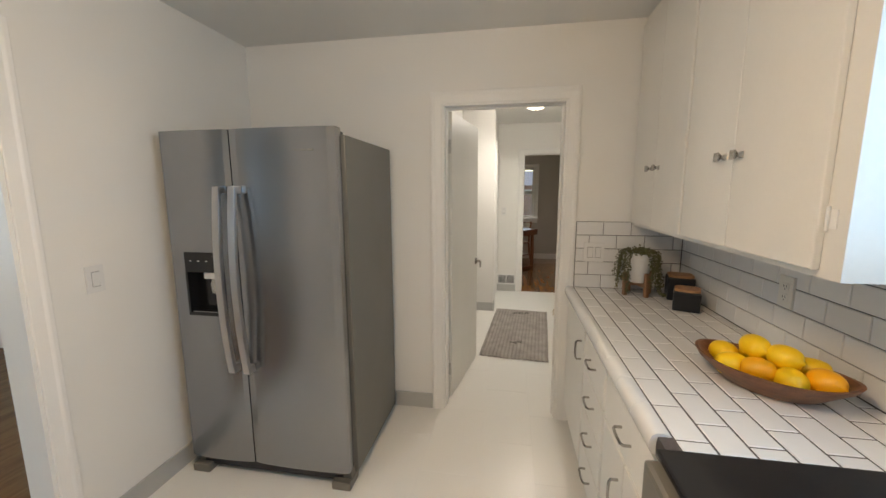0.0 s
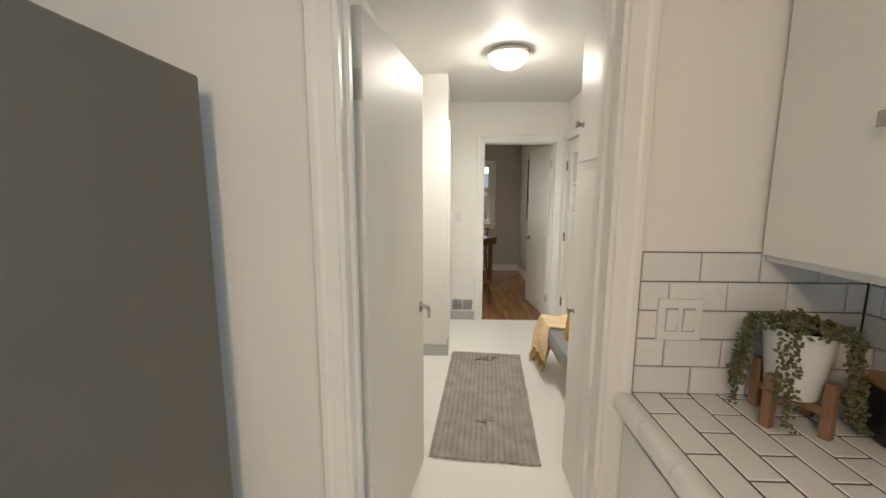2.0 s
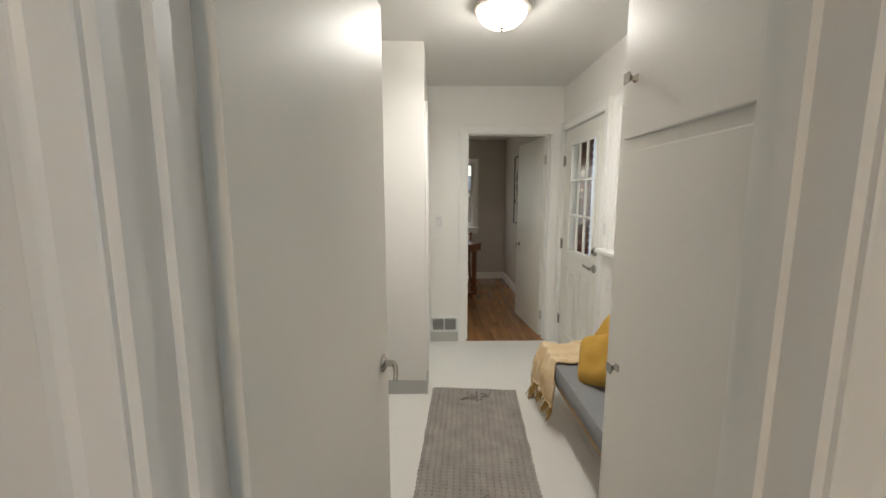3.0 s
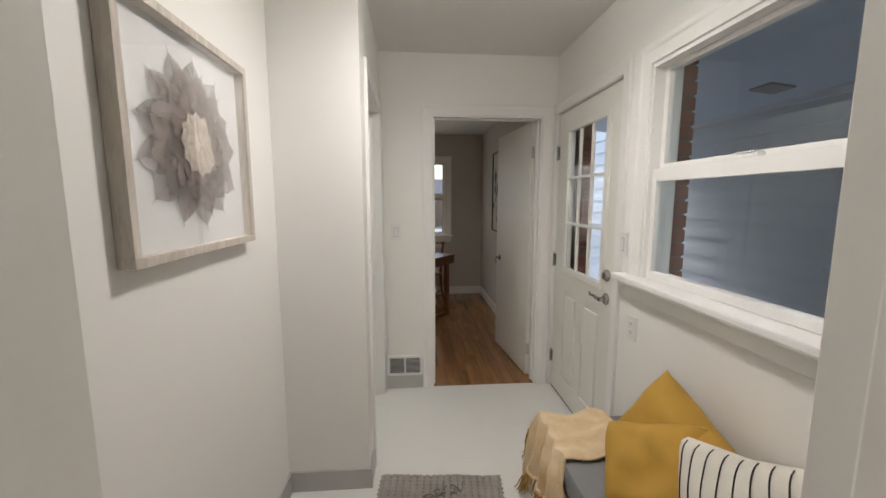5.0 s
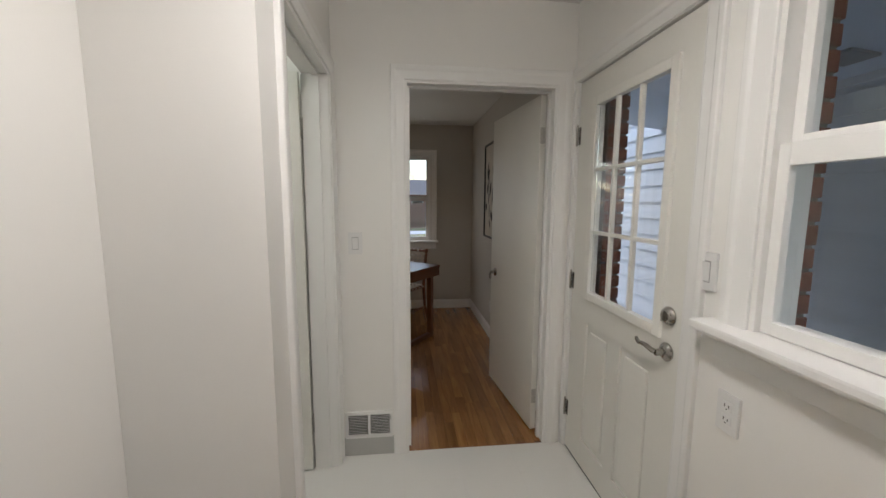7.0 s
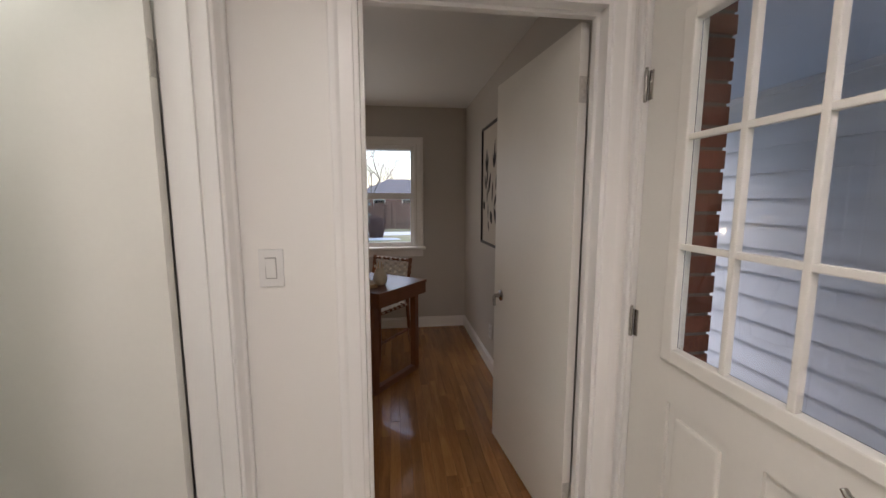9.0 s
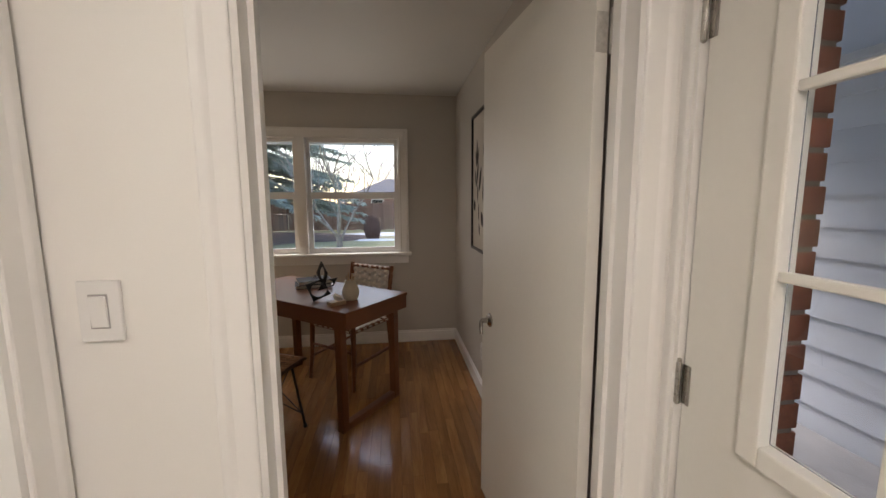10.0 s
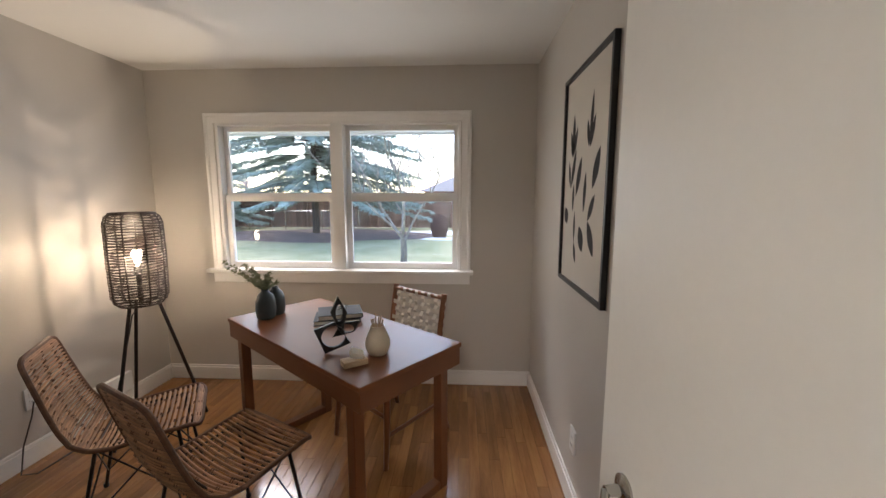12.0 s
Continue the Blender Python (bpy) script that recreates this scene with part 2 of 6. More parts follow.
BD0, BD1 = -0.947, -0.080     # back door
WN0, WN1, WNB, WNT = -2.22, -1.187, 1.075, 2.01  # hall window opening
OW0, OW1, OWB, OWT = -1.52, 0.31, 0.905, 2.0      # office window opening
LD0, LD1 = -5.55, -4.70       # opening to the living room

setting(boxes("wall_kitchen", WALL_W, [
    (XL - 0.12, YK, 0, KX0, YK2, HK), (KX1, YK, 0, XT + 0.2, YK2, HK), (KX0, YK, DH, KX1, YK2, HK)]),
    "white painted wall with the hall doorway", "wall")
setting(boxes("wall_kitchen_side", WALL_W, [
    (XL - 0.12, LD1, 0, XL, YK, HK), (XL - 0.12, -7.2, 0, XL, LD0, HK), (XL - 0.12, LD0, DH, XL, LD1, HK)]),
    "white painted kitchen wall beside the fridge", "wall")
setting(boxes("wall_kitchen_tiled", WALL_W, [
    (XT, -4.97, 0, XT + 0.2, YK, HK), (XT, -7.2, 0, XT + 0.2, -6.03, HK), (XT, -6.03, 0, XT + 0.2, -4.97, 1.14), (XT, -6.03, 2.1, XT + 0.2, -4.97, HK)]), "white wall behind the counter", "wall")
setting(boxes("wall_kitchen_back", WALL_W, [(XL - 0.12, -7.32, 0, XT + 0.2, -7.2, HK)]), "white far wall of the kitchen", "wall")
setting(boxes("wall_hall_nook", WALL_W, [(XN - 0.12, YP - 0.001, 0, XN, YK2, HK)]), "white hall wall with the flower picture", "wall")
setting(boxes("wall_hall_jog", WALL_W, [(XN - 0.12, YP, 0, XP, YP + 0.10, HK)]), "white painted jog of the hall wall", "wall")
setting(boxes("wall_hall_side", WALL_W, [
    (XP - 0.12, YP + 0.10, 0, XP, SD0, HK), (XP - 0.12, SD1, 0, XP, YO, HK), (XP - 0.12, SD0, DH, XP, SD1, HK)]),
    "white hall wall with the side doorway", "wall")
setting(boxes("wall_hall_outside", WALL_W, [
    (XR, YK2, 0, 1.0, WN0, HK), (XR, WN1, 0, 1.0, BD0, HK), (XR, BD1, 0, 1.0, YO, HK),
    (XR, WN0, 0, 1.0, WN1, WNB), (XR, WN0, WNT, 1.0, WN1, HK), (XR, BD0, DH + 0.01, 1.0, BD1, HK)]),
    "white hall wall with back door and window", "wall")
setting(boxes("wall_office_hall_side", WALL_W, [
    (-2.155, YO, 0, OX0, YO + 0.065, HK), (OX1, YO, 0, 1.0, YO + 0.065, HK), (OX0, YO, DH, OX1, YO + 0.065, HK)]),
    "white end wall of the hall", "wall")
setting(boxes("wall_office_room_side", WALL_G, [
    (-2.155, YO + 0.065, 0, OX0, YO2, HO + 0.1), (OX1, YO + 0.065, 0, 1.0, YO2, HO + 0.1), (OX0, YO + 0.065, DH, OX1, YO2, HO + 0.1)]),
    "greige office wall with the doorway", "wall")
setting(boxes("wall_office_west", WALL_G, [(-2.155, YO2, 0, -2.035, YW, HO + 0.1)]), "greige office wall behind the floor lamp", "wall")
setting(boxes("wall_office_east", WALL_G, [(XO, YO2, 0, 1.0, YW, HO + 0.1)]), "greige office wall with the leaf picture", "wall")
setting(boxes("wall_office_north", WALL_G, [
    (-2.155, YW, 0, OW0, YW + 0.15, HO + 0.1), (OW1, YW, 0, 1.0, YW + 0.15, HO + 0.1),
    (OW0, YW, 0, OW1, YW + 0.15, OWB), (OW0, YW, OWT, OW1, YW + 0.15, HO + 0.1)]),
    "greige office wall with the double window", "wall")
setting(boxes("ceiling_kitchen", CEIL, [(XL - 0.12, -7.32, HK, XT + 0.2, YK2, HK + 0.12)]), "white kitchen ceiling", "ceiling")
setting(boxes("ceiling_hall", CEIL, [(-2.3, YK2, HK, 1.0, YO, HK + 0.12)]), "white hall ceiling", "ceiling")
setting(boxes("ceiling_office", CEIL, [(-2.155, YO2, HO, 1.0, YW + 0.15, HO + 0.12)]), "off-white office ceiling", "ceiling")
# closed rooms beyond the side openings
setting(boxes("wall_side_room", WALL_W, [
    (-2.3, -1.07, 0, -2.18, YO, HK), (-2.3, YP - 0.1, 0, XN - 0.12, YP, HK)]), "white walls of the side room", "wall")
setting(boxes("wall_living", WALL_W, [
    (-5.6, -9.1, 0, -5.48, -7.9, 2.44), (-5.6, -5.3, 0, -5.48, -2.9, 2.44), (-5.6, -7.9, 0, -5.48, -5.3, 0.8), (-5.6, -7.9, 2.2, -5.48, -5.3, 2.44),
    (-5.48, -3.02, 0, XL - 0.12, -2.9, 2.44), (-5.48, -9.1, 0, XL - 0.12, -8.98, 2.44), (XL - 0.2, -8.98, 0, XL - 0.12, -7.32, 2.44)]),
    "white walls of the living room", "wall")
setting(boxes("ceiling_living", CEIL, [(-5.6, -9.1, 2.44, XL - 0.12, -2.9, 2.56)]), "white living room ceiling", "ceiling")


# ---- trim ----
def casing(bm, axis, face, out, a0, a1, z0, z1, w=0.075, d=0.018, sill=False):
    """Mitred, moulded casing round an opening; axis is the way the wall runs, face its plane, out the side it stands proud to."""
    prof = ((0.004, 0.0), (0.004, 0.009), (0.007, 0.011), (w - 0.030, 0.0135), (w - 0.022, d - 0.001), (w - 0.018, d), (w - 0.004, d), (w - 0.001, d - 0.002), (w, d - 0.005), (w, 0.0))
    rows = []
    for i, t in prof:
        f = face + out * t
        rows.append([bm.verts.new((u, f, z) if axis == "x" else (f, u, z)) for u, z in ((a0 - i, z0), (a0 - i, z1 + i), (a1 + i, z1 + i), (a1 + i, z0))])
    for r, s in zip(rows, rows[1:]):
        for k in range(3):
            bm.faces.new((r[k], r[k + 1], s[k + 1], s[k]))
    bmesh.ops.recalc_face_normals(bm, faces=bm.faces[:])


def jamb(bm, axis, f0, f1, a0, a1, z1, t=0.016, stop=None):
    """The lining of a doorway, with its stop."""
    def slab(u0, u1, g0, g1, w0, w1):
        if axis == "x":
            box(bm, u0, g0, w0, u1, g1, w1)
        else:
            box(bm, g0, u0, w0, g1, u1, w1)
    slab(a0, a0 + t, f0, f1, 0, z1)
    slab(a1 - t, a1, f0, f1, 0, z1)
    slab(a0 + t, a1 - t, f0, f1, z1 - t, z1)
    if stop:
        slab(a0 + t, a0 + t + 0.012, stop[0], stop[1], 0, z1 - t)
        slab(a1 - t - 0.012, a1 - t, stop[0], stop[1], 0, z1 - t)
        slab(a0 + t + 0.012, a1 - t - 0.012, stop[0], stop[1], z1 - t - 0.012, z1 - t)


def doorway(name, axis, f0, f1, a0, a1, z1, stop, sides=(True, True), label="white painted door casing", w=0.075):
    bm = bmesh.new()
    jamb(bm, axis, f0 - 0.002, f1 + 0.002, a0, a1, z1, stop=stop)
    if sides[0]:
        casing(bm, axis, f0, -1, a0 + 0.006, a1 - 0.006, 0, z1 - 0.006, w)
    if sides[1]:
        casing(bm, axis, f1, 1, a0 + 0.006, a1 - 0.006, 0, z1 - 0.006, w)
    return setting(part(name, bm, TRIM), label, "door trim")


doorway("trim_kitchen_doorway", "x", YK, YK2, KX0, KX1, DH, (-3.29, -3.262))
doorway("trim_office_doorway", "x", YO, YO2, OX0, OX1, DH, (0.0, 0.03), w=0.075)
doorway("trim_side_doorway", "y", XP - 0.12, XP, SD0, SD1, DH, (-0.48, -0.452))
doorway("trim_living_opening", "y", XL - 0.12, XL, LD0, LD1, DH, None)
bm = bmesh.new()
jamb(bm, "y", XR - 0.002, 1.0, BD0, BD1, DH + 0.01, t=0.004, stop=(XR + 0.058, XR + 0.085))
casing(bm, "y", XR, -1, BD0 - 0.006, BD1 + 0.006, 0, DH + 0.006)
setting(part("trim_back_doorway", bm, TRIM), "white painted casing of the back door", "door trim")


def baseboard(name, spans, h=0.1, t=0.014, material=None, cap=True, label="baseboard"):
    bm = bmesh.new()
    for axis, face, out, a0, a1 in spans:
        for tt, z0, z1 in ((t, 0.0, h - 0.018), (t * 0.6, h - 0.018, h)) if cap else ((t, 0.0, h),):
            f0, f1 = sorted((face, face + out * tt))
            if axis == "x":
                box(bm, a0, f0, z0, a1, f1, z1, bevel=0.002)
            else:
                box(bm, f0, a0, z0, f1, a1, z1, bevel=0.002)
    return setting(part(name, bm, material or TRIM), label, "baseboard")


baseboard("baseboard_kitchen", [("x", YK, -1, XL, KX0 - 0.07), ("y", XL, 1, LD1 + 0.075, YK - 0.016)], 0.105, 0.012, BASEG, False, "light grey painted kitchen baseboard")
baseboard("baseboard_hall", [
    ("x", YP, -1, XN, XP - 0.002), ("y", XN, 1, YK2, YP - 0.014), ("x", YO, -1, XP, OX0 - 0.07),
    ("y", XR, -1, WN0, BD0 - 0.08), ("y", XP, 1, YP - 0.012, SD0 - 0.072)], 0.105, 0.012, BASEG, False, "light grey painted hall baseboard")
baseboard("baseboard_office", [
    ("x", YW, -1, -2.035, XO), ("y", XO, -1, YO2, YW - 0.016), ("y", -2.035, 1, YO2, YW - 0.016), ("x", YO2, 1, -2.02, OX0 - 0.07)],
    0.115, 0.016, TRIM, True, "white moulded office baseboard")

# ---- floors ----
ft = boxes("floor_hall_kitchen", GROUT_F, [(XL - 0.12, -7.32, -0.12, 1.0, YO, -0.0008)])
setting(ft, "pale floor in kitchen and hall with faint joints", "floor")
fo = boxes("floor_office", OAK_GAP, [(-2.155, YO, -0.12, 1.0, YW + 0.1, -0.006)])
setting(fo, "varnished oak strip floor in the office", "floor")
setting(boxes("floor_living", OAK, [(-5.6, -9.1, -0.12, XL - 0.12, -2.9, -0.002)]), "brown oak floor in the living room", "floor")
setting(boxes("floor_side_room", FLOORT, [(-2.3, YP, -0.12, XL - 0.12, YO, -0.001)]), "pale floor in the side room", "floor")


# ---- doors ----
def knob_set(parent, x, z, y0, y1, lever=False):
    """Round rose and knob on both faces of a leaf lying in x and z, its faces at y0 and y1."""
    for y, s in ((y0, -1), (y1, 1)):
        bm = bmesh.new()
        turn = pose(x, y, z, 90 if s < 0 else -90)
        lathe(bm, [(0, 0), (0.030, 0), (0.030, 0.005), (0.022, 0.010), (0.012, 0.013), (0.010, 0.040), (0, 0.042)], 24, m=turn)
        yy = y + s * 0.038
        tube(bm, [(x, yy, z), (x - 0.012, yy + s * 0.008, z - 0.006), (x - 0.026, yy + s * 0.012, z - 0.024), (x - 0.034, yy + s * 0.012, z - 0.046)], 0.009, 10, 0.007)
        part("lever", bm, CHROME, parent, "satin nickel door lever", smooth=True)


def hinge(parent, z, side, t=0.035, h=0.09, r=0.006):
    """A butt hinge at the leaf's edge, its barrel on the side y = side."""
    bm = bmesh.new()
    y = side * (t / 2 + r * 0.6)
    lathe(bm, [(0, -h / 2 - 0.006), (r * 0.7, -h / 2 - 0.006), (r * 0.8, -h / 2), (r, -h / 2), (r, h / 2), (r * 0.8, h / 2), (r * 0.8, h / 2 + 0.008), (0, h / 2 + 0.01)], 10, (-0.004, y, z))
    box(bm, 0.0015, -t / 2 + 0.004, z - h / 2, 0.0045, t / 2 - 0.002, z + h / 2)
    box(bm, -0.028, y - 0.0015, z - h / 2, -0.004, y + 0.0015, z + h / 2)
    return part("hinge", bm, HINGE_M, parent, "butt hinge", smooth=True)


def slab_door(name, at, turn, w, h, knob_x, label, knob_z=0.9, t=0.035):
    """A flush leaf; the hinge is at the origin, the leaf runs along its own x."""
    d = thing(name, at, turn, label, "door")
    bm = bmesh.new()
    box(bm, 0.004, -t / 2, 0.012, w, t / 2, h, bevel=0.0015)
    leaf = part("leaf", bm, DOORW, d)
    knob_set(d, knob_x, knob_z, -t / 2, t / 2)
    bm = bmesh.new()
    box(bm, w - 0.001, -0.011, knob_z - 0.028, w + 0.0015, 0.011, knob_z + 0.028)
    part("latch_plate", bm, CHROME, d)
    return d


kd = slab_door("door_kitchen", (-0.632, -3.195, 0), math.degrees(math.atan2(0.715, 0.115)), 0.735, 2.012, 0.675, "white painted flush door, standing open into the hall")
for z in (0.22, 1.79):
    hinge(kd, z, 1)
od = slab_door("door_office", (0.733, 0.067, 0), 96.2, 0.775, 2.012, 0.675, "white painted flush door, standing open into the office", 0.885)
for z in (0.23, 1.79):
    hinge(od, z, -1)
sd = slab_door("door_side_room", (-0.538, -0.152, 0), 181, 0.72, 2.012, 0.66, "white painted flush door, standing open into the side room")
for z in (0.25, 1.76):
    hinge(sd, z, -1)


# ---- windows ----
def sash(parent, name, axis, face, a0, a1, z0, z1, stile, rail_b, rail_t, d):
    """One sash: its frame and its pane; face is its middle plane."""
    def slab(bm, u0, u1, w0, w1, h):
        if axis == "x":
            box(bm, u0, face - h, w0, u1, face + h, w1, bevel=0.002)
        else:
            box(bm, face - h, u0, w0, face + h, u1, w1, bevel=0.002)
    bm = bmesh.new()
    slab(bm, a0, a0 + stile, z0, z1, d / 2)
    slab(bm, a1 - stile, a1, z0, z1, d / 2)
    slab(bm, a0 + stile, a1 - stile, z0, z0 + rail_b, d / 2)
    slab(bm, a0 + stile, a1 - stile, z1 - rail_t, z1, d / 2)
    s = part(name, bm, TRIM, parent)
    bm = bmesh.new()
    if axis == "x":
        box(bm, a0 + stile - 0.004, face - 0.002, z0 + rail_b - 0.004, a1 - stile + 0.004, face + 0.002, z1 - rail_t + 0.004)
    else:
        box(bm, face - 0.002, a0 + stile - 0.004, z0 + rail_b - 0.004, face + 0.002, a1 - stile + 0.004, z1 - rail_t + 0.004)
    g = part("pane", bm, GLASS, s, "clear window glass")
    g.visible_shadow = False
    return s


# hall window, in the outside wall
win = thing("window_hall", (0, 0, 0), 0, "white double-hung window with a deep sill above the bench", "window")
win["kind"] = "structure"
bm = bmesh.new()
casing(bm, "y", XR, -1, WN0, WN1, WNB, WNT, w=0.085, d=0.02)
for s in ((XR, WN0, WNB, 0.985, WN0 + 0.012, WNT), (XR, WN1 - 0.012, WNB, 0.985, WN1, WNT), (XR, WN0 + 0.012, WNT - 0.014, 0.985, WN1 - 0.012, WNT), (XR + 0.06, WN0 + 0.012, WNB, 0.995, WN1 - 0.012, WNB + 0.018)):
    box(bm, *s)
part("window_frame", bm, TRIM, win)
bm = bmesh.new()
box(bm, XR - 0.075, WN0 - 0.12, WNB - 0.028, XR + 0.06, WN1 + 0.13, WNB + 0.002, bevel=0.008)
part("window_sill", bm, TRIM, win)
bm = bmesh.new()
box(bm, XR - 0.02, WN0 - 0.09, WNB - 0.105, XR - 0.001, WN1 + 0.09, WNB - 0.028, bevel=0.003)
box(bm, XR - 0.034, WN0 - 0.09, WNB - 0.05, XR - 0.02, WN1 + 0.10, WNB - 0.028, bevel=0.006)
part("apron", bm, TRIM, win)
sash(win, "lower_sash", "y", XR + 0.030, WN0 + 0.014, WN1 - 0.013, WNB + 0.004, 1.566, 0.030, 0.034, 0.056, 0.026)
sash(win, "upper_sash", "y", XR + 0.060, WN0 + 0.014, WN1 - 0.013, 1.560, WNT - 0.015, 0.028, 0.027, 0.02, 0.026)
bm = bmesh.new()
box(bm, XR + 0.018, -1.72, 1.566, XR + 0.045, -1.66, 1.579, bevel=0.003)
box(bm, XR + 0.013, -1.70, 1.579, XR + 0.029, -1.64, 1.587, bevel=0.003)
part("sash_lock", bm, PLASTIC_W, win, "white plastic sash lock")

# office double window
ow = thing("window_office", (0, 0, 0), 0, "pair of white double-hung windows in one casing", "window")
ow["kind"] = "structure"
bm = bmesh.new()
casing(bm, "x", YW, -1, OW0, OW1, OWB, OWT - 0.01, w=0.075, d=0.02)
MID0, MID1 = -0.645, -0.558
for s in ((OW0, YW, OWB, OW0 + 0.02, YW + 0.14, OWT), (OW1 - 0.02, YW, OWB, OW1, YW + 0.14, OWT), (OW0 + 0.02, YW, OWT - 0.02, OW1 - 0.02, YW + 0.14, OWT),
          (MID0, YW - 0.012, OWB, MID1, YW + 0.14, OWT - 0.02), (OW0 + 0.02, YW + 0.045, OWB, OW1 - 0.02, YW + 0.16, OWB + 0.014)):
    box(bm, *s)
part("window_frame", bm, TRIM, ow)
bm = bmesh.new()
box(bm, OW0 - 0.115, YW - 0.06, OWB - 0.028, OW1 + 0.095, YW + 0.045, OWB + 0.001, bevel=0.007)
part("window_sill", bm, TRIM, ow)
bm = bmesh.new()
box(bm, OW0 - 0.08, YW - 0.018, OWB - 0.105, OW1 + 0.07, YW - 0.001, OWB - 0.028, bevel=0.003)
part("apron", bm, TRIM, ow)
for a0, a1 in ((OW0 + 0.022, MID0 - 0.002), (MID1 + 0.002, OW1 - 0.022)):
    sash(ow, "lower_sash", "x", YW + 0.05, a0, a1, OWB + 0.004, 1.470, 0.04, 0.045, 0.050, 0.028)
    sash(ow, "upper_sash", "x", YW + 0.085, a0, a1, 1.455, OWT - 0.02, 0.032, 0.03, 0.035, 0.028)

# kitchen and living room windows, out of view, seen in the gloss of the fridge
kw = thing("window_kitchen", (0, 0, 0), 0, "white kitchen window past the range", "window")
kw["kind"] = "structure"
sash(kw, "fixed_sash", "y", XT + 0.1, -6.03, -4.97, 1.14, 2.1, 0.05, 0.05, 0.05, 0.04)
lw = thing("window_living", (0, 0, 0), 0, "wide white living room window", "window")
lw["kind"] = "structure"
for a0, a1 in ((-7.9, -7.03), (-7.03, -6.17), (-6.17, -5.3)):
    sash(lw, "fixed_sash", "y", -5.54, a0, a1, 0.8, 2.2, 0.05, 0.05, 0.05, 0.04)

# ---- back door ----
bd = thing("door_back", (XR + 0.012, BD1 - 0.011, 0), -90, "closed white panelled back door with nine small panes", "door")
BW, BH, BT = 0.845, 2.03, 0.042
G0, G1, GZ0, GZ1 = 0.178, 0.712, 0.955, 1.890    # glazed part, along the leaf from the hinge


def door_skin(bm):
    # stiles and rails round the glazing and round two raised panels
    for x0, x1, z0, z1 in ((0, G0, 0.01, BH), (G1, BW, 0.01, BH), (G0, G1, GZ1, BH), (G0, G1, 0.80, GZ0), (G0, G1, 0.01, 0.16)):
        box(bm, x0, 0, z0, x1, BT, z1)
    box(bm, 0.405, 0.0, 0.16, 0.485, BT, 0.80)
    for x0, x1 in ((G0, 0.405), (0.485, G1)):
        box(bm, x0, 0.010, 0.16, x1, BT - 0.010, 0.80)


bm = bmesh.new()
door_skin(bm)
part("leaf", bm, DOORW, bd)
for x0, x1 in ((G0, 0.405), (0.485, G1)):
    bm = bmesh.new()
    box(bm, x0 + 0.035, -0.001, 0.195, x1 - 0.035, 0.012, 0.765, bevel=0.008)
    part("raised_panel", bm, DOORW, bd)
bm = bmesh.new()
for x0, x1, z0, z1 in ((G0 - 0.03, G0 + 0.012, GZ0 - 0.03, GZ1 + 0.03), (G1 - 0.012, G1 + 0.03, GZ0 - 0.03, GZ1 + 0.03),
                       (G0 + 0.012, G1 - 0.012, GZ1 - 0.012, GZ1 + 0.03), (G0 + 0.012, G1 - 0.012, GZ0 - 0.03, GZ0 + 0.012)):
    box(bm, x0, -0.012, z0, x1, 0.020, z1, bevel=0.005)
part("glazing_frame", bm, DOORW, bd)
gx = [G0 + 0.012 + (G1 - G0 - 0.024) * k / 3 for k in range(4)]
gz = [GZ0 + 0.012 + (GZ1 - GZ0 - 0.024) * k / 3 for k in range(4)]
for x in gx[1:3]:
    bm = bmesh.new()
    box(bm, x - 0.009, -0.008, gz[0], x + 0.009, 0.014, gz[3], bevel=0.004)
    part("muntin", bm, DOORW, bd)
for z in gz[1:3]:
    bm = bmesh.new()
    box(bm, gx[0], -0.007, z - 0.009, gx[3], 0.013, z + 0.009, bevel=0.004)
    part("muntin", bm, DOORW, bd)
for i in range(3):
    for j in range(3):
        bm = bmesh.new()
        box(bm, gx[i] + 0.008, 0.003, gz[j] + 0.008, gx[i + 1] - 0.008, 0.007, gz[j + 1] - 0.008)
        g = part("pane", bm, GLASS, bd, "small clear pane")
        g.visible_shadow = False
for z in (0.245, 0.99, 1.762):
    bm = bmesh.new()
    lathe(bm, [(0, -0.052), (0.004, -0.05), (0.0065, -0.046), (0.0065, 0.046), (0.004, 0.05), (0.005, 0.056), (0, 0.058)], 12, (-0.004, -0.010, z))
    for k in (-0.028, -0.009, 0.009, 0.028):
        lathe(bm, [(0.0072, k - 0.001), (0.0072, k + 0.001)], 12, (-0.004, -0.010, z))
    box(bm, 0.0, -0.003, z - 0.045, 0.02, -0.0005, z + 0.045)
    part("hinge", bm, CHROME, bd, "satin nickel hinge", smooth=True)
bm = bmesh.new()
lathe(bm, [(0, 0), (0.033, 0), (0.034, 0.006), (0.028, 0.016), (0.018, 0.020), (0.018, 0.023), (0, 0.023)], 28, m=pose(0.777, 0, 1.02, 90))
box(bm, 0.775, -0.034, 1.002, 0.779, -0.02, 1.038, bevel=0.002)
part("deadbolt", bm, CHROME, bd, "satin nickel deadbolt", smooth=True)
bm = bmesh.new()
lathe(bm, [(0, 0), (0.033, 0), (0.034, 0.006), (0.026, 0.014), (0.013, 0.018), (0.012, 0.045), (0, 0.047)], 28, m=pose(0.777, 0, 0.888, 90))
tube(bm, [(0.777, -0.042, 0.888), (0.755, -0.047, 0.890), (0.73, -0.05, 0.897), (0.705, -0.05, 0.896), (0.685, -0.048, 0.890), (0.668, -0.045, 0.896), (0.660, -0.043, 0.903)], 0.010, 10, 0.006)
part("lever", bm, CHROME, bd, "satin nickel lever handle", smooth=True)
bm = bmesh.new()
box(bm, 0.0, 0.002, -0.002, BW, BT - 0.002, 0.012)
part("sweep", bm, DARKG, bd, "dark rubber door sweep")

